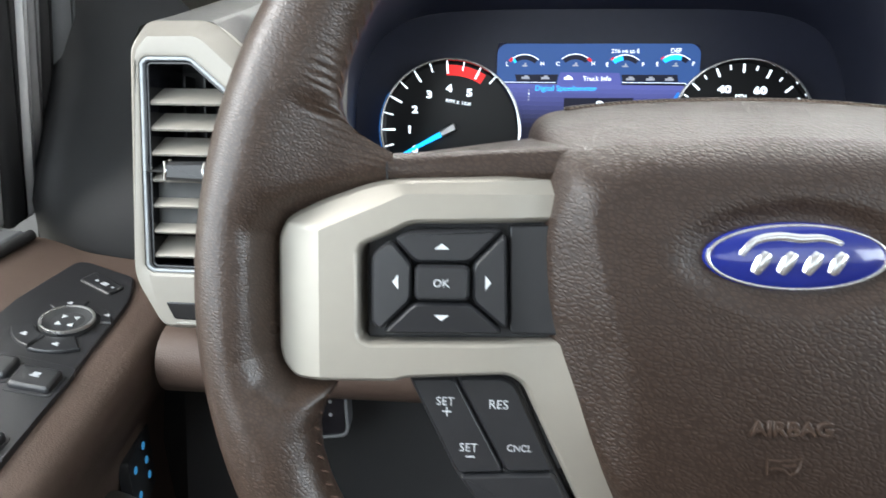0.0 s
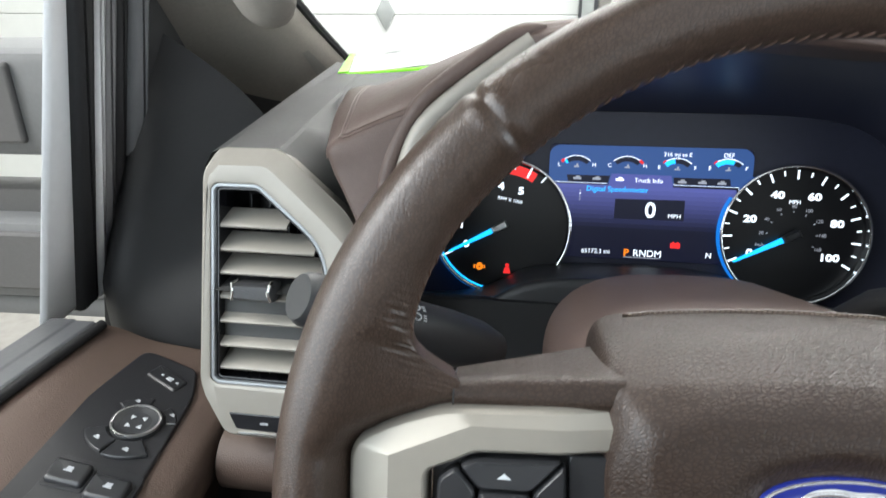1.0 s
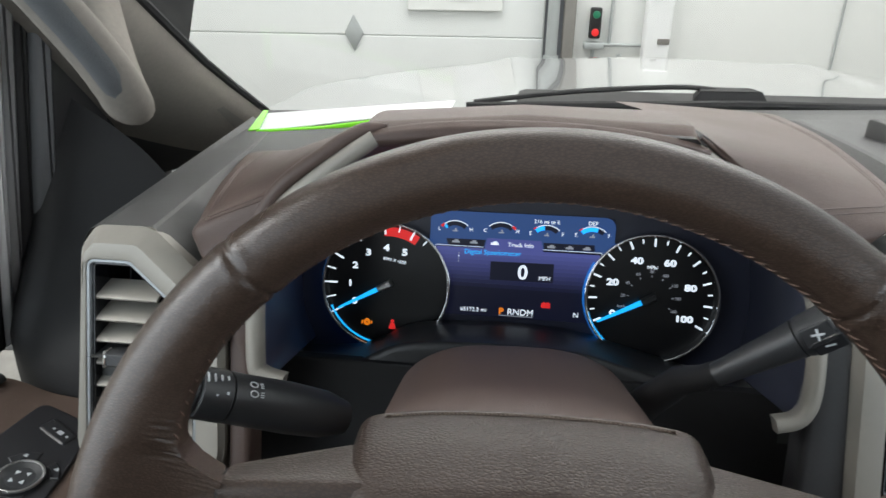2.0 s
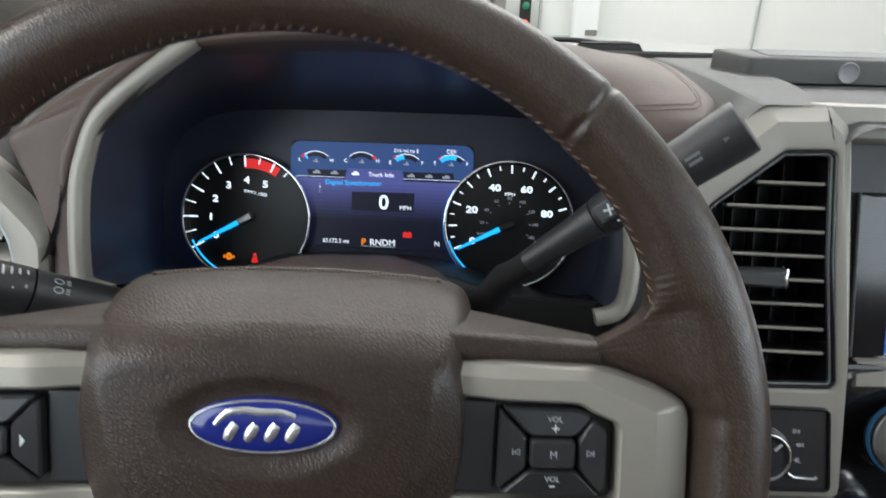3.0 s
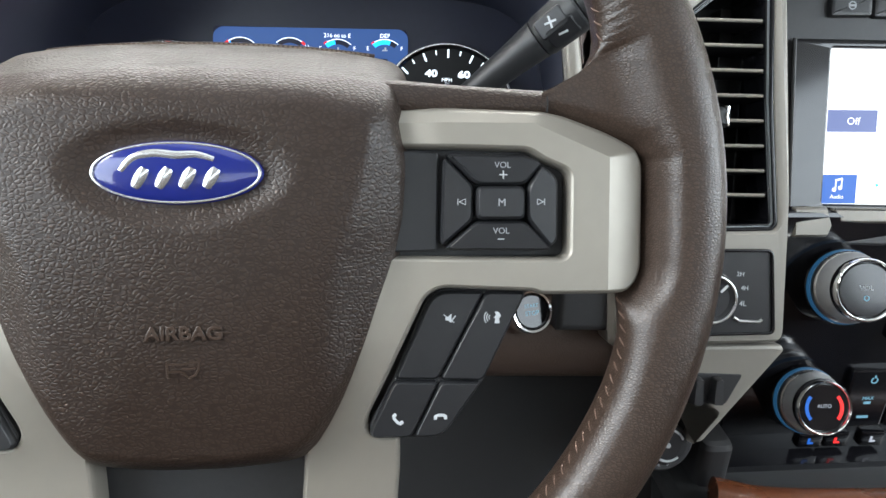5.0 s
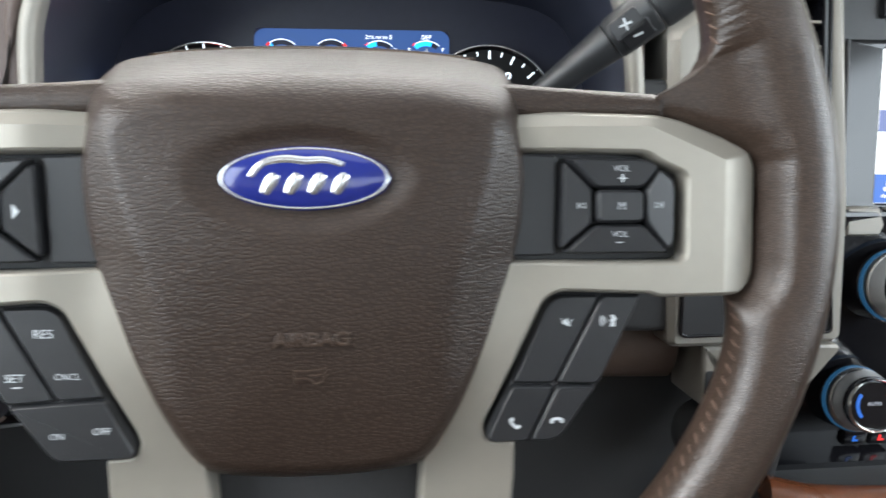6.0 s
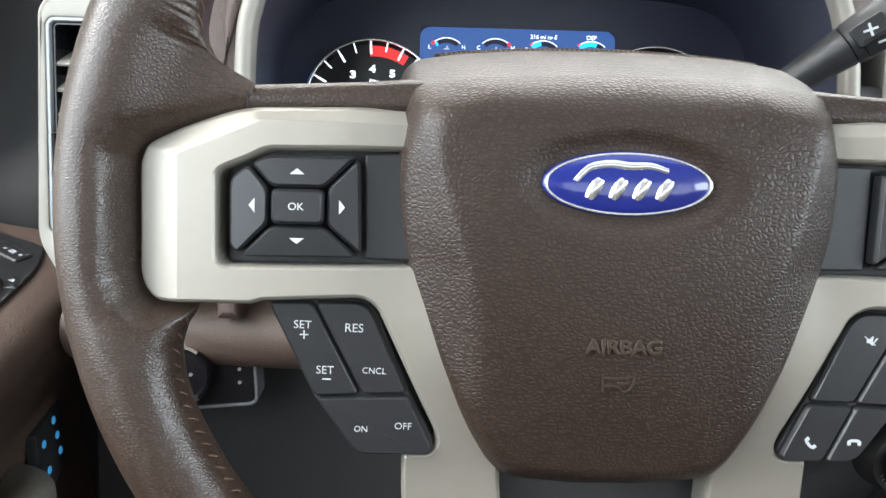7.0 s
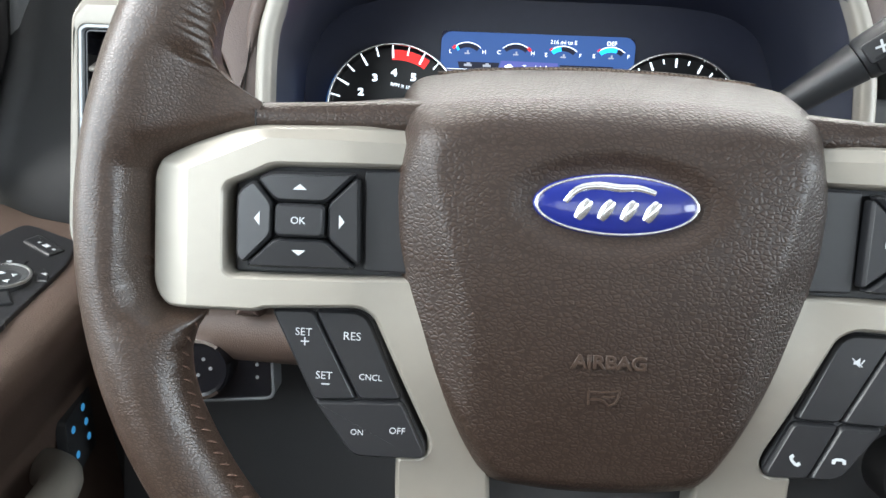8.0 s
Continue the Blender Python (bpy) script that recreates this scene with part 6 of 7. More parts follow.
stack_knob("volume_knob", "metal volume knob with black cap and blue ring", (0.4150, 0.186, 1.2625), (0.4120, 0.160, 1.2735), 0.0225, "VOL")
stack_knob("temperature_knob", "metal temperature knob with blue and red arcs", (0.4130, 0.187, 1.1585), (0.4110, 0.163, 1.1690), 0.0215, "AUTO")
start = thing("start_button", pose(0.178, 0.188, 1.245, 62, 0, 12), "round chrome-ringed start button on the brown dash", "button")
part("ring", lathe([(0.0165, -0.02), (0.0165, 0.003), (0.0150, 0.0055), (0.0135, 0.005), (0.0130, 0.002)], 40), CHROME, start)
part("cap", lathe([(0.0130, -0.01), (0.0130, 0.003), (0.0115, 0.0038)], 40), GLOSS_BLACK, start)
words("legend", "STOP", 0.003, 0, -0.001, 0.0039, L_ICON, start, 0, 0.0105)
words("legend", "START", 0.003, 0, 0.0042, 0.0039, L_ICON, start, 0, 0.0105)
wood = thing("wood_trim", pose(0, 0, 0), "glossy reddish wood trim strip along the console", "trim strip")
part("strip", tube(smooth_path([(0.328, 0.150, 1.100), (0.37, 0.140, 1.096), (0.45, 0.137, 1.093), (0.62, 0.136, 1.090), (0.75, 0.136, 1.089)], 5), 0.016, 16, 0.75), WOOD, wood)
console = thing("centre_console", pose(0, 0, 0), "dark centre console below the stack", "console")
part("body", box(0.30, 0.80, 0.10, 0.32, 0.60, 1.088, 0.01), BLACK, console)
part("side_panel", box(0.325, 0.352, 0.17, 0.30, 0.60, 1.13, 0.006), DEEP, console)

# raised centre of the dash with sensor, and pale beam below it
block = thing("dash_speaker", pose(0, 0, 0), "dark grey dash top speaker block with a round sensor", "speaker")
part("body", slab(rounded([(0.346, 0.420), (0.95, 0.420), (0.95, 0.482), (0.330, 0.478)], 0.005, 4), [(0.003, 1.4785), (0, 1.4805), (0, 1.4990), (0.0012, 1.5015), (0.004, 1.5025)]), GREY_DASH, block)
part("plinth", box(0.350, 0.94, 0.425, 0.476, 1.440, 1.4800), RUBBER, block)
part("grille", box(0.365, 0.90, 0.430, 0.472, 1.500, 1.5036, 0.0015), MIRROR_GREY, block)
sensor = part("sensor", lathe([(0.0098, -0.004), (0.0098, 0.0012), (0.0088, 0.0020), (0.0080, 0.0014), (0.002, 0.0012)], 32), SEAL_GREY, block)
sensor.matrix_basis = pose(0.437, 0.4205, 1.4905, 90, 0, 0)
beam = thing("dash_beam", FACE, "pale satin beam across the middle of the dash", "trim strip")
part("face", slab(rounded([(0.3180, 0.1845), (0.90, 0.1845), (0.90, 0.2105), (0.3180, 0.2110)], 0.003), [(0, -0.07), (0, -0.022), (0.003, -0.018)]), BEIGE_GREY, beam)

# ---- driver door ----
DOOR = Matrix(((0, 0.27, 0.963, -0.500), (1, 0, 0, 0), (0, 0.963, -0.27, 1.300), (0, 0, 0, 1)))
door = thing("driver_door", pose(0, 0, 0), "brown trimmed driver door with switch panel, window closed", "car door")
sec = [(-0.508, 1.262), (-0.482, 1.272), (-0.460, 1.2685), (-0.430, 1.2555), (-0.350, 1.2430), (-0.334, 1.235), (-0.332, 1.216), (-0.350, 1.180), (-0.388, 1.120), (-0.402, 1.050), (-0.405, 0.800), (-0.405, 0.500), (-0.514, 0.500), (-0.514, 1.258)]
sec = rounded(sec, 0.010, 4)
bm = bmesh.new()
rings(bm, [[(x, y, z) for x, z in sec] for y in (-0.70, -0.3, 0.0, 0.1, 0.2, 0.26, 0.30, 0.312)])
part("panel", bm, DOOR_BROWN, door, "soft brown door panel", 50)
sill = rounded([(-0.001, 1.255), (-0.001, 1.2790), (-0.003, 1.2812), (-0.019, 1.2812), (-0.021, 1.2826), (-0.042, 1.2826), (-0.045, 1.2795), (-0.045, 1.255)], 0.0012, 3)
bm = bmesh.new()
toe = lambda y: -0.471 - 0.178 * (0.298 - max(y, 0.10))
rings(bm, [[(x + toe(y), y, z) for x, z in sill] for y in (-0.70, -0.2, 0.1, 0.15, 0.2, 0.25, 0.3000)])
part("window_sill", bm, SILL_GREY, door, "grey window sill strip", 30)
part("sill_seal", tube([(toe(y) + 0.0005, y, 1.2755) for y in (-0.70, 0.1, 0.15, 0.2, 0.25, 0.305)], 0.0046, 10), RUBBER, door)
for lo0, lo1, hi0, hi1, n0, n1, m, nm in ((0.302, 0.360, 0.302, 0.330, -0.019, -0.014, DOOR_METAL, "frame_strip"), (0.347, 0.373, 0.311, 0.337, -0.018, -0.006, RUBBER, "seal"), (0.373, 0.389, 0.337, 0.354, -0.018, -0.006, DOOR_METAL, "frame_strip"),
                                          (0.389, 0.409, 0.354, 0.375, -0.020, -0.008, SEAL_GREY, "frame_strip"), (0.409, 0.432, 0.375, 0.394, -0.020, -0.009, RUBBER, "seal"), (0.430, 0.467, 0.392, 0.418, -0.020, -0.004, MIRROR_GREY, "frame_strip"), (0.467, 0.760, 0.418, 0.760, -0.06, -0.010, RUBBER, "sail_panel")):
    g = (lo0 - hi0) / 0.27, (lo1 - hi1) / 0.27
    d0, d1 = (-0.20 if nm == "sail_panel" else -0.045), 0.42
    o = [(lo0 - g[0] * (d0 + 0.02), d0), (lo1 - g[1] * (d0 + 0.02), d0), (lo1 - g[1] * 0.27 - g[1] * 0.05, d1), (lo0 - g[0] * 0.27 - g[0] * 0.05, d1)]
    ob = part(nm, slab(rounded(o, 0.001, 2), [(0, n0), (0, n1 - 0.004), (0.002, n1 - 0.001), (0.005, n1)]), m, door, "", 60)
    ob.matrix_basis = DOOR
SW = pose(-0.3920, 0.150, 1.2492, 0, 8.0, 0)
switches = thing("door_switch_panel", SW, "black door switch panel with mirror dial and window switches", "switch panel")
X = lambda x: x + 0.392
Y = lambda y: y - 0.150
o = rounded([(X(-0.428), Y(0.296), 0.012), (X(-0.376), Y(0.279), 0.006), (X(-0.364), Y(0.245), 0.02), (X(-0.360), Y(0.160), 0.02), (X(-0.356), Y(0.07), 0.02), (X(-0.350), Y(-0.08), 0.01), (X(-0.448), Y(-0.08), 0.01), (X(-0.446), Y(0.200), 0.02)], 0.006, 5)
part("plate", plate(o, -0.012, 0.0035, 0.0015), SWITCH_BLACK, switches)
cx, cy = X(-0.3900), Y(0.2035)
d1 = part("mirror_dial", lathe([(0.0182, 0.002), (0.0182, 0.0065), (0.0165, 0.0080), (0.0146, 0.0072), (0.0110, 0.0060)], 48, (cx, cy)), BLACK, switches)
circ = lambda r: [(cx + r * math.cos(2 * math.pi * k / 48), cy + r * math.sin(2 * math.pi * k / 48)) for k in range(48)]
part("ring", frame_ring(circ(0.0181), circ(0.0160), 0.006, 0.0088, 0.0008), KNOB_METAL, d1)
for a in (45, 135, 225, 315):
    x, y = cx + 0.0065 * math.cos(radians(a)), cy + 0.0065 * math.sin(radians(a))
    c, q = math.cos(radians(a)), math.sin(radians(a))
    part("arrow", slab([(x + c * p - q * w, y + q * p + c * w) for p, w in ((0.0022, 0), (-0.0012, 0.0022), (-0.0012, -0.0022))], [(0, 0.0058), (0, 0.0068)]), WHITE_PRINT, d1)
def ring_key(a0, a1, r0, r1, top, sym):
    """A key that wraps round the mirror dial."""
    angs = [radians(a0 + (a1 - a0) * k / 6) for k in range(7)]
    o = [(cx + r1 * math.cos(a), cy + r1 * math.sin(a)) for a in angs] + [(cx + r0 * math.cos(a), cy + r0 * math.sin(a)) for a in reversed(angs)]
    k = part("key", slab(o, [(0, 0.002), (0, top - 0.0012), (0.0003, top - 0.0005), (0.0010, top)]), KEY_BLACK, switches, "", 50)
    m, r = radians((a0 + a1) / 2), (r0 + r1) / 2 + 0.001
    x, y, t = cx + r * math.cos(m), cy + r * math.sin(m), (a0 + a1) / 2 - 90
    bm = bar(x, y, sym, sym * 0.3, top - 0.0006, top + 0.00025, -20)
    bar(x + sym * 0.1, y + sym * 0.3, sym * 0.55, sym * 0.35, top - 0.0006, top + 0.0003, -20, bm)
    part("symbol", bm, GREY_PRINT, k)


ring_key(204, 254, 0.0200, 0.0350, 0.0062, 0.0050)
ring_key(257, 309, 0.0200, 0.0370, 0.0062, 0.0050)
ring_key(90, 140, 0.0205, 0.0310, 0.0046, 0.0044)
ring_key(14, 58, 0.0205, 0.0285, 0.0046, 0.0044)
k = part("lock_key", slab(rounded([(X(-0.4120), Y(0.2620)), (X(-0.3810), Y(0.2460)), (X(-0.3750), Y(0.2600)), (X(-0.4060), Y(0.2770))], 0.003), [(0, 0.002), (0, 0.0044), (0.0008, 0.0052), (0.0024, 0.0056)]), KEY_BLACK, switches)
part("symbol", bar(X(-0.3900), Y(0.2590), 0.006, 0.0038, 0.0052, 0.0060, -25), GREY_PRINT, k)
for e in (-1, 1):
    part("symbol", bar(X(-0.3900) + e * 0.0078, Y(0.2590) - e * 0.0037, 0.0024, 0.0020, 0.0052, 0.0060, -25), GREY_PRINT, k)
part("recess", plate(rounded([(X(-0.4260), Y(0.0300)), (X(-0.3560), Y(0.0300)), (X(-0.3585), Y(0.1560)), (X(-0.4220), Y(0.1640))], 0.006), 0.0, 0.0040, 0.0004), KEY_BLACK, switches)
for x, y in ((-0.4070, 0.1420), (-0.3755, 0.1340), (-0.4090, 0.0860), (-0.3765, 0.0760)):
    part("slot", plate(rounded([(X(x) - 0.0152, Y(y) - 0.0075), (X(x) + 0.0152, Y(y) - 0.0090), (X(x) + 0.0152, Y(y) + 0.0135), (X(x) - 0.0152, Y(y) + 0.0150)], 0.003), 0.0, 0.0045, 0.0003), DEEP, switches)
    o = rounded([(X(x) - 0.0138, Y(y) - 0.0050), (X(x) + 0.0138, Y(y) - 0.0066), (X(x) + 0.0138, Y(y) + 0.0120), (X(x) - 0.0138, Y(y) + 0.0136)], 0.0035)
    k = part("window_switch", slab(o, [(0, 0.002), (0, 0.0070), (0.0008, 0.0082), (0.0026, 0.0090)], None, lambda p, q: 0.10 * (q - Y(y))), KEY_BLACK, switches)
    bm = bar(X(x), Y(y) + 0.0030, 0.0062, 0.0010, 0.0080, 0.0096, -8)
    bar(X(x) + 0.0005, Y(y) + 0.0050, 0.0046, 0.0032, 0.0080, 0.0097, -8, bm)
    part("symbol", bm, GREY_PRINT, k)
mem = thing("memory_switch", pose(-0.3895, 0.240, 1.076, 90, 0, 97), "small black seat memory switch with blue lit symbols", "switch")
part("plate", plate(rounded([(-0.030, -0.030), (0.024, -0.030), (0.034, 0.030), (-0.020, 0.030)], 0.004), -0.006, 0.003, 0.001), BLACK, mem)
for x, y in ((-0.010, 0.014), (-0.012, -0.012), (0.014, 0.020), (0.014, 0.004), (0.013, -0.012)):
    part("lit_symbol", lathe([(0.0040, 0.002), (0.0034, 0.0034)], 12, (x, y)), L_ICON_BLUE, mem)
handle = thing("door_pull", pose(0, 0, 0), "pale grey door pull on the door panel", "door handle")
part("grip", tube(smooth_path([(-0.392, 0.195, 1.080), (-0.368, 0.178, 1.088), (-0.358, 0.145, 1.094), (-0.362, 0.05, 1.098), (-0.388, -0.02, 1.095)], 6), 0.016, 16), BEIGE_GREY, handle)
# headlamp switch on the knee panel
hl = thing("headlamp_switch", pose(-0.245, 0.192, 1.193, 72, 0, 4), "round black headlamp switch with a chrome ring", "rotary switch")
part("plate", plate(rounded([(-0.040, -0.030), (0.052, -0.026), (0.050, 0.026), (-0.040, 0.030)], 0.006), -0.03, -0.004, 0.002), GLOSS_BLACK, hl)
o = ccw(rounded([(-0.040, -0.030), (0.052, -0.026), (0.050, 0.026), (-0.040, 0.030)], 0.006))
part("rim", frame_ring(inset(o, -0.0016), inset(o, 0.0008), -0.03, -0.003, 0.0008), SILL_GREY, hl, "grey rim")
part("knob", lathe([(0.0235, -0.005), (0.0225, 0.008), (0.0205, 0.0105), (0.018, 0.010)], 40), GLOSS_BLACK, hl)
for a0 in (50, 235):
    part("chrome_arc", arc_band(0, 0, 0.0205, 0.0228, a0, a0 + 75, 0.006, 0.0112, 16), CHROME, hl)
for x, y in ((-0.006, 0.006), (0.004, 0.008), (0.009, 0.001), (0.0, -0.004), (0.040, 0.010), (0.040, 0.0), (0.040, -0.010)):
    part("symbol", lathe([(0.0016, -0.005), (0.0014, 0.0108 if x < 0.02 else -0.0034)], 10, (x, y)), SEAL_GREY, hl)

# ---- pillar, grab handle, windscreen ----
pillar = thing("windscreen_pillar", pose(0, 0, 0), "grey fabric-covered windscreen pillar", "pillar")


def pillar_at(i, j):
    inner = [(-0.322, 0.735, 1.418), (-0.334, 0.695, 1.449), (-0.346, 0.640, 1.486), (-0.355, 0.580, 1.525), (-0.360, 0.520, 1.566), (-0.366, 0.420, 1.634), (-0.380, 0.250, 1.750), (-0.400, 0.080, 1.865)]
    outer = [(-0.560, 0.660, 1.330), (-0.556, 0.610, 1.385), (-0.540, 0.545, 1.440), (-0.525, 0.480, 1.490), (-0.512, 0.415, 1.535), (-0.495, 0.320, 1.600), (-0.465, 0.160, 1.700), (-0.450, 0.020, 1.800)]
    k = min(6, int(i * 7))
    f = i * 7 - k
    a, b = Vector(inner[k]).lerp(Vector(inner[k + 1]), f), Vector(outer[k]).lerp(Vector(outer[k + 1]), f)
    p = a.lerp(b, j)
    return p + Vector((0.3, -0.75, -0.1)).normalized() * 0.035 * math.sin(math.pi * min(1, j * 1.15) ** 0.6)


# the pillar's shaded lower part is painted: a black material below this line
shade_edge = lambda i: clamp(0.32 + 1.5 * i, 0.0, 0.98)
part("cover", sheet_grid(lambda i, j: pillar_at(i, j * shade_edge(i)), 42, 14), PILLAR, pillar, "", 60)
part("shaded_cover", sheet_grid(lambda i, j: pillar_at(i, shade_edge(i) + j * (1 - shade_edge(i))), 42, 8), CORNER, pillar, "lower pillar with its shade painted black", 60)
part("glass_edge", tube([pillar_at(k / 42, 0) for k in range(43)], 0.006, 8), RUBBER, pillar)
part("airbag_tag", sheet_grid(lambda i, j: Vector(pillar_at(0.035 + 0.20 * i, 0.10 + 0.02 * i + 0.085 * j * (1 - 0.6 * i))) + Vector((0.3, -0.75, -0.1)) * 0.0012, 12, 6), PILLAR_TAG, pillar, "grey moulded tag")
grab = thing("grab_handle", pose(0, 0, 0), "grey padded grab handle on the windscreen pillar", "grab handle")
grip_path = smooth_path([(-0.320, 0.080, 1.770), (-0.281, 0.160, 1.655), (-0.265, 0.205, 1.594), (-0.261, 0.228, 1.562), (-0.275, 0.258, 1.549), (-0.310, 0.310, 1.575), (-0.355, 0.380, 1.630), (-0.400, 0.440, 1.680)], 6)
part("grip", tube(grip_path, [0.015 + 0.003 * math.sin(math.pi * k / (len(grip_path) - 1)) for k in range(len(grip_path))], 20, 0.8), PILLAR, grab)
part("inset", tube([p + Vector((0.004, -0.010, 0.004)) for p in grip_path[4:22]], [0.004] + [0.010] * 16 + [0.004], 12), MIRROR_GREY, grab, "darker grip pad")

wind = new("window_1", None)
wind.matrix_world = pose(0, 0, 0)
tagged(wind, "clear raked windscreen glass", "window", "", "structure")
gl = part("pane", slab([(-0.480, -0.02), (1.35, -0.02), (1.30, 0.78), (-0.46, 0.78)], [(0, -0.002), (0, 0.002)]), CLEAR, wind)
gl.matrix_basis = pose(0, 0.690, 1.452, 146, 0, 0)
gl.visible_shadow = False
cowl = thing("wiper_cowl", pose(0, 0, 0), "black cowl panel below the windscreen", "cowl")
part("panel", box(0.010, 1.25, 0.700, 0.860, 1.425, 1.452, 0.01), RUBBER, cowl)
wiper = thing("windscreen_wiper", pose(0, 0, 0), "black windscreen wiper arm resting on the cowl", "wiper")
part("arm", tube(smooth_path([(-0.05, 0.72, 1.458), (0.08, 0.745, 1.470), (0.22, 0.775, 1.474), (0.28, 0.785, 1.470)], 5), 0.006, 8, 0.6), RUBBER, wiper)
part("pivot", slab(rounded([(0.245, 0.755), (0.345, 0.760), (0.335, 0.800), (0.255, 0.800)], 0.008), [(0, 1.450), (0, 1.462), (0.007, 1.472)]), RUBBER, wiper)
part("blade", tube([(-0.06, 0.705, 1.455), (0.30, 0.735, 1.460), (0.75, 0.735, 1.460)], 0.006, 8), RUBBER, wiper)

film = thing("film_sheet", pose(0.014, -0.018, -0.002), "white sheet with neon green edges propped by the windscreen", "sheet")
part("sheet", slab([(-0.316, 0.604), (-0.090, 0.6585), (-0.086, 0.6805), (-0.318, 0.648)], [(0, 0), (0, 0.0012)], None, lambda x, y: 1.444 + (y - 0.604) * 0.26 + 0.03 * (x + 0.316)), SHEET, film)
part("green_edge", tube([(-0.317, 0.602, 1.443), (-0.240, 0.620, 1.446), (-0.198, 0.631, 1.450), (-0.089, 0.6570, 1.4630)], 0.0042, 8), NEON, film)
part("green_edge", slab([(-0.326, 0.600), (-0.314, 0.602), (-0.316, 0.648), (-0.322, 0.648)], [(0, 0), (0, 0.0014)], None, lambda x, y: 1.446 + (y - 0.600) * 0.27), NEON, film)

# ---- outside of the truck ----
hood = thing("truck_hood", pose(0, 0, 0), "glossy white truck hood seen through the windscreen", "car hood")


def hood_at(i, j):
    x, y = -0.60 + 2.05 * i, 0.715 + 1.695 * j
    return (x, y, 1.405 - 0.052 * (y - 0.86) - 0.10 * (x - 0.45) ** 2 - 0.10 * ease((y - 1.9) / 0.6) + 0.012 * math.exp(-((abs(x - 0.45) - 0.42) / 0.05) ** 2))


part("panel", sheet_grid(hood_at, 60, 30), PAINT, hood, "", 60)
mirror = thing("door_mirror", pose(0, 0, 0), "large grey towing door mirror outside the window", "car mirror")
for z0, z1 in ((1.310, 1.455), (1.085, 1.215)):
    hs = part("housing", box(-1.02, -0.640, 0.660, 0.790, z0, z1, 0.018), MIRROR_SHELL, mirror)
    part("mirror_glass", box(-1.00, -0.765, 0.652, 0.664, z0 + 0.022, z1 - 0.014, 0.006), SEAL_GREY, hs)
part("arm", box(-0.98, -0.56, 0.700, 0.760, 1.190, 1.252, 0.012), SEAL_GREY, mirror)
part("lower_shell", box(-1.02, -0.650, 0.670, 0.790, 1.050, 1.088, 0.012), MIRROR_SHELL, mirror)
cab = thing("truck_cab", pose(0, 0, 0), "grey lined truck cab shell around the driver", "cab")
part("roof", box(-0.50, 1.40, -1.60, 0.14, 1.97, 2.03, 0.02), HEADLINER, cab)
part("rear_wall", box(-0.60, 1.50, -1.65, -1.58, 0.45, 1.45, 0.02), HEADLINER, cab)
part("far_door", box(1.36, 1.46, -1.60, 0.66, 0.45, 1.30, 0.02), DOOR_BROWN, cab)
part("floor_pan", box(-0.60, 1.46, -1.60, 0.66, 0.42, 0.46, 0.01), CARPET, cab)
part("side_pillar", box(-0.56, -0.44, -0.86, -0.70, 0.45, 1.98, 0.02), HEADLINER, cab)
part("side_pillar", box(1.34, 1.46, -0.86, -0.70, 0.45, 1.98, 0.02), HEADLINER, cab)
part("bench_seat", box(-0.40, 1.25, -1.20, -0.72, 0.46, 1.55, 0.06), DOOR_BROWN, cab)
part("firewall", box(-0.58, 1.44, 0.64, 0.70, 0.42, 1.30), DEEP, cab)

# ---- garage ----
def structure(name, bm, material, label, kind="structure"):
    ob = part(name, bm, material, None, label)
    return tagged(ob, "", "", "", kind)


GY = 3.80
structure("floor", box(-5, 5, -5, GY + 0.2, -0.05, 0), CONCRETE, "grey concrete garage floor")
structure("ceiling", box(-5, 5, -5, GY + 0.2, 3.60, 3.70), GARAGE_WALL, "white garage ceiling")
structure("wall_north", box(0.40, 5, GY, GY + 0.15, 0, 3.60), GARAGE_WALL, "white painted garage wall")
structure("wall_north_2", box(-5, 0.40, GY, GY + 0.15, 2.70, 3.60), GARAGE_WALL, "white painted garage wall over the door")
structure("wall_west", box(-5.0, -4.85, -5, GY, 0, 3.60), GARAGE_WALL, "white painted garage side wall")
structure("wall_east", box(4.85, 5.0, -5, GY, 0, 3.60), GARAGE_WALL, "white painted garage side wall")
structure("wall_south", box(-5, 5, -5.0, -4.85, 0, 3.60), GARAGE_WALL, "white painted garage rear wall")
gdoor = thing("garage_door", pose(0, 0, 0), "white sectional garage door with small window", "garage door")
for z0, z1 in ((0.0, 0.5635), (0.565, 1.1685), (1.170, 1.7735), (1.775, 2.3785), (2.38, 2.70)):
    part("section", box(-4.84, 0.235, GY + 0.03, GY + 0.08, z0, z1, 0.006), GARAGE_DOOR, gdoor)
win = part("window", box(-0.53, 0.00, GY + 0.005, GY + 0.028, 1.31, 1.62, 0.006), GARAGE_WALL, gdoor)
part("pane", box(-0.30, -0.14, GY + 0.002, GY + 0.006, 1.36, 1.58, 0.002), SHEET, win)
for x, z in ((-0.84, 1.180), (-1.87, 1.190)):
    o = [(0.055, 0), (0, 0.10), (-0.055, 0), (0, -0.10)] if x > -1 else [(0.07, -0.02), (0.03, 0.0), (0, 0.07), (-0.03, 0.0), (-0.07, -0.02), (0, -0.03)]
    hp = part("hinge_plate", slab(o, [(0, 0), (0, 0.006), (0.008, 0.012)]), STEEL_PIPE, gdoor, "grey hinge plate")
    hp.matrix_basis = pose(x, GY + 0.028, z, 90, 0, 0)
rail = thing("door_track", pose(0, 0, 0), "galvanised vertical garage door track and pipe", "door track")
part("track", box(0.330, 0.395, GY - 0.06, GY + 0.0, 0, 2.6, 0.006), STEEL_RAIL, rail)
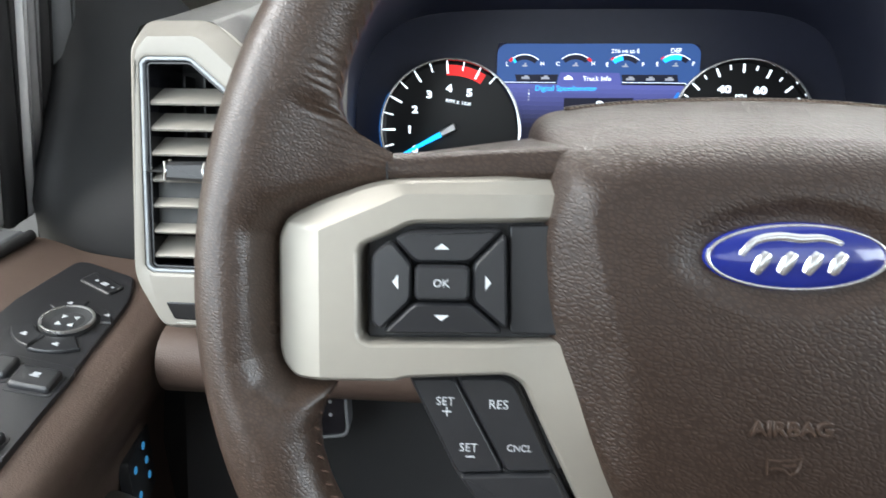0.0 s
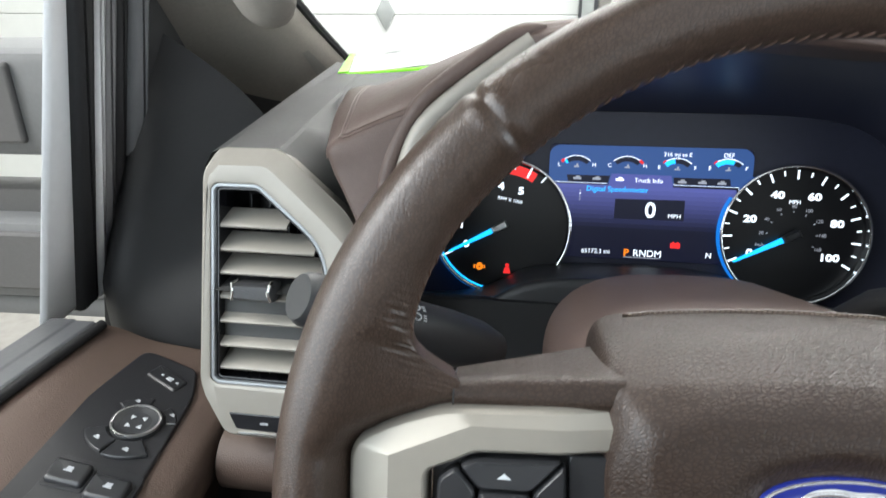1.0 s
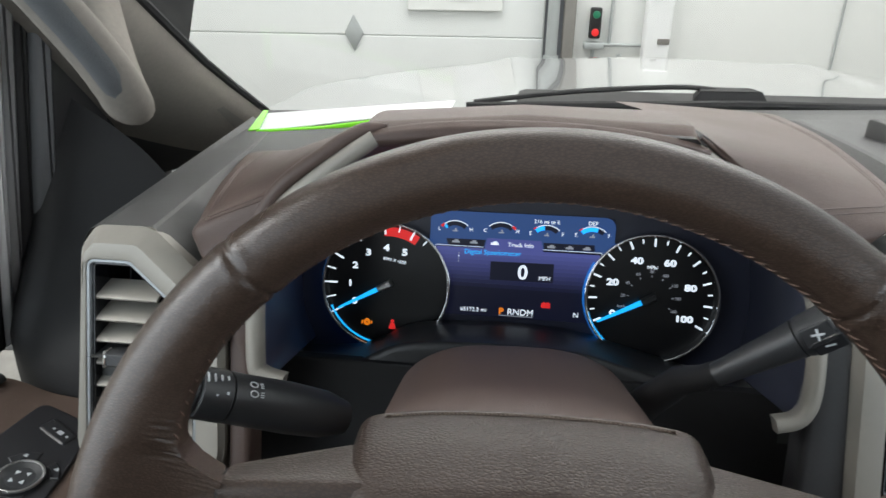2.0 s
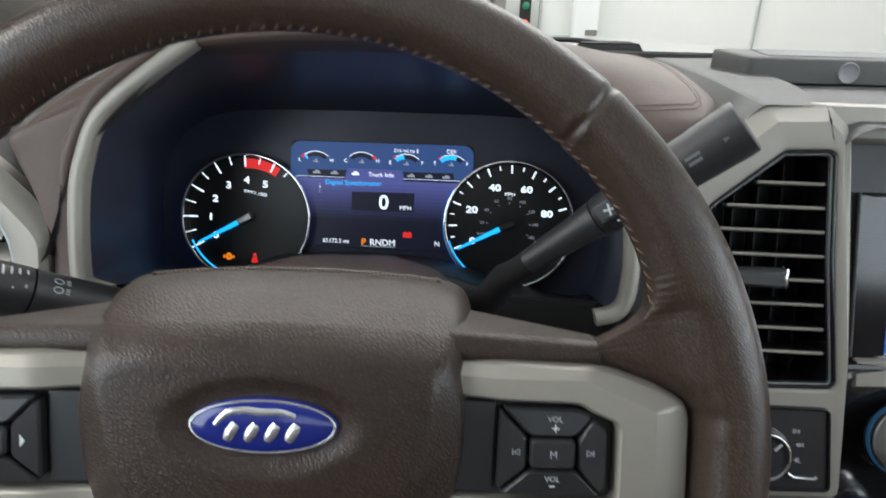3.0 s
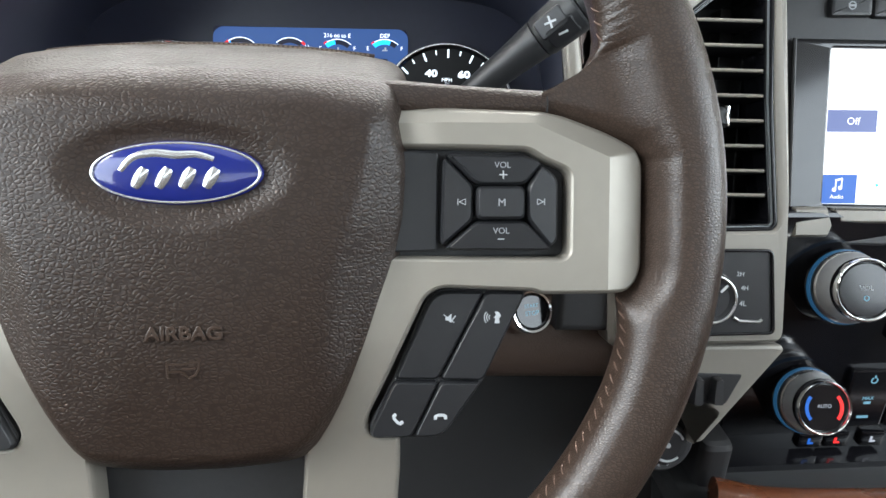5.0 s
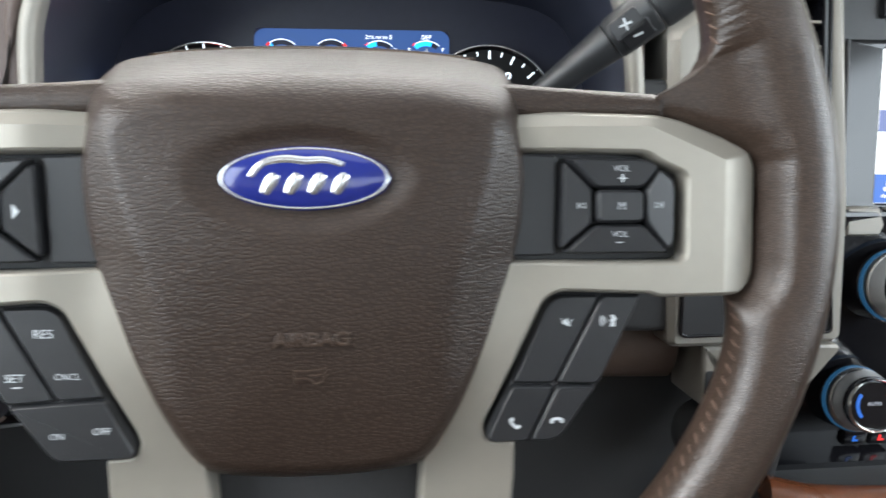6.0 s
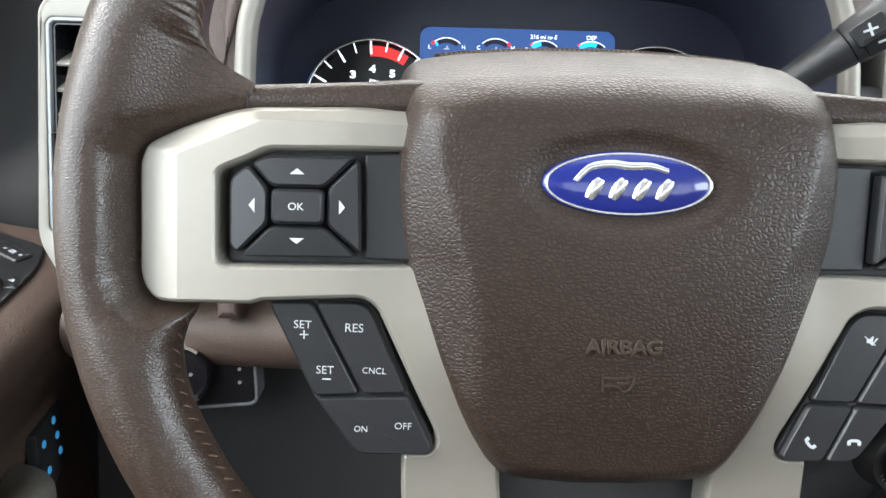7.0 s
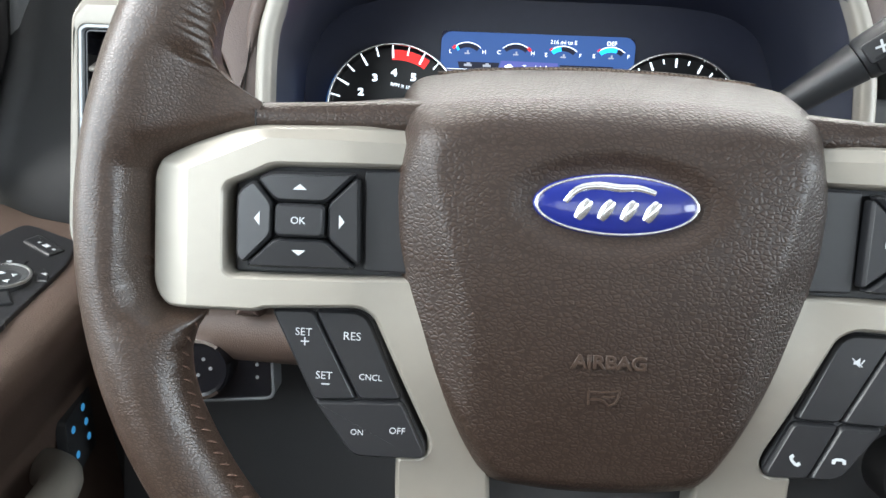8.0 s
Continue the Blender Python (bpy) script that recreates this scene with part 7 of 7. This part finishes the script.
part("pipe", tube([(0.275, GY - 0.05, 0), (0.275, GY - 0.05, 2.6)], 0.032, 16), STEEL_PIPE, rail)
part("coupling", tube([(0.275, GY - 0.05, 0.98), (0.275, GY - 0.05, 1.09)], 0.042, 16), STEEL_PIPE, rail)
light = thing("door_signal_light", pose(0, 0, 0), "small red and green signal light on the garage wall", "signal light")
part("housing", box(0.475, 0.535, GY - 0.06, GY - 0.004, 1.185, 1.345, 0.008), RUBBER, light)
gl = part("green_lens", lathe([(0.020, 0), (0.019, 0.008), (0.012, 0.012)], 20), L_GREEN, light)
gl.matrix_basis = pose(0.505, GY - 0.06, 1.310, 90, 0, 0)
rl = part("red_lens", lathe([(0.020, 0), (0.019, 0.008), (0.012, 0.012)], 20), L_RED, light)
rl.matrix_basis = pose(0.505, GY - 0.06, 1.218, 90, 0, 0)
part("bracket", box(0.45, 0.56, GY - 0.07, GY - 0.002, 1.130, 1.165, 0.006), STEEL_PIPE, light)
conduit = thing("wall_conduit", pose(0, 0, 0), "thin painted conduit running along the wall", "conduit")
part("pipe", tube([(0.505, GY - 0.02, 0.5), (0.505, GY - 0.02, 1.14)], 0.010, 10), STEEL_PIPE, conduit)
part("pipe", tube([(0.50, GY - 0.02, 1.150), (0.80, GY - 0.02, 1.150)], 0.010, 10), STEEL_PIPE, conduit)
part("pipe", tube([(0.590, GY - 0.02, 1.15), (0.590, GY - 0.02, 2.6)], 0.009, 10), STEEL_PIPE, conduit)
part("fitting", box(0.640, 0.665, GY - 0.03, GY - 0.002, 1.03, 1.10, 0.005), STEEL_PIPE, conduit)
unit = thing("wall_control_box", pose(0, 0, 0), "white wall control box with a dark label", "control box")
part("case", box(0.765, 0.905, GY - 0.09, GY - 0.002, 1.085, 1.50, 0.012), SHEET, unit)
part("label_bar", box(0.835, 0.900, GY - 0.093, GY - 0.090, 1.165, 1.195), STEEL_RAIL, unit)
part("knob", box(0.800, 0.835, GY - 0.10, GY - 0.090, 1.40, 1.435, 0.004), RUBBER, unit)
jar = thing("wall_canister", pose(0, 0, 0), "pale metal canister against the garage wall", "canister")
part("body", tube([(1.00, GY - 0.10, 0.0), (1.00, GY - 0.10, 1.02), (1.00, GY - 0.10, 1.06)], [0.055, 0.055, 0.04], 20), STEEL_PIPE, jar)
# thin bar added to draw the upright joint line in the wall
line = thing("wall_joint", pose(0, 0, 0), "thin upright bar for the joint in the garage wall", "cable")
part("cable", tube([(1.80, GY - 0.012, 0.4), (1.80, GY - 0.012, 2.7)], 0.006, 8), STEEL_PIPE, line)
for x, y, sx, sy in ((0.3, 2.9, 5.0, 1.2), (-2.4, -0.3, 1.2, 4.0), (2.9, -0.3, 1.2, 4.0)):
    fx = thing("ceiling_light", pose(x, y, 3.56), "white ceiling light panel housing", "ceiling light", "garage ceiling lights")
    part("frame", frame_ring([(-sx / 2 - 0.04, -sy / 2 - 0.04), (sx / 2 + 0.04, -sy / 2 - 0.04), (sx / 2 + 0.04, sy / 2 + 0.04), (-sx / 2 - 0.04, sy / 2 + 0.04)], [(-sx / 2, -sy / 2), (sx / 2, -sy / 2), (sx / 2, sy / 2), (-sx / 2, sy / 2)], -0.02, 0.04, 0.004), SHEET, fx)
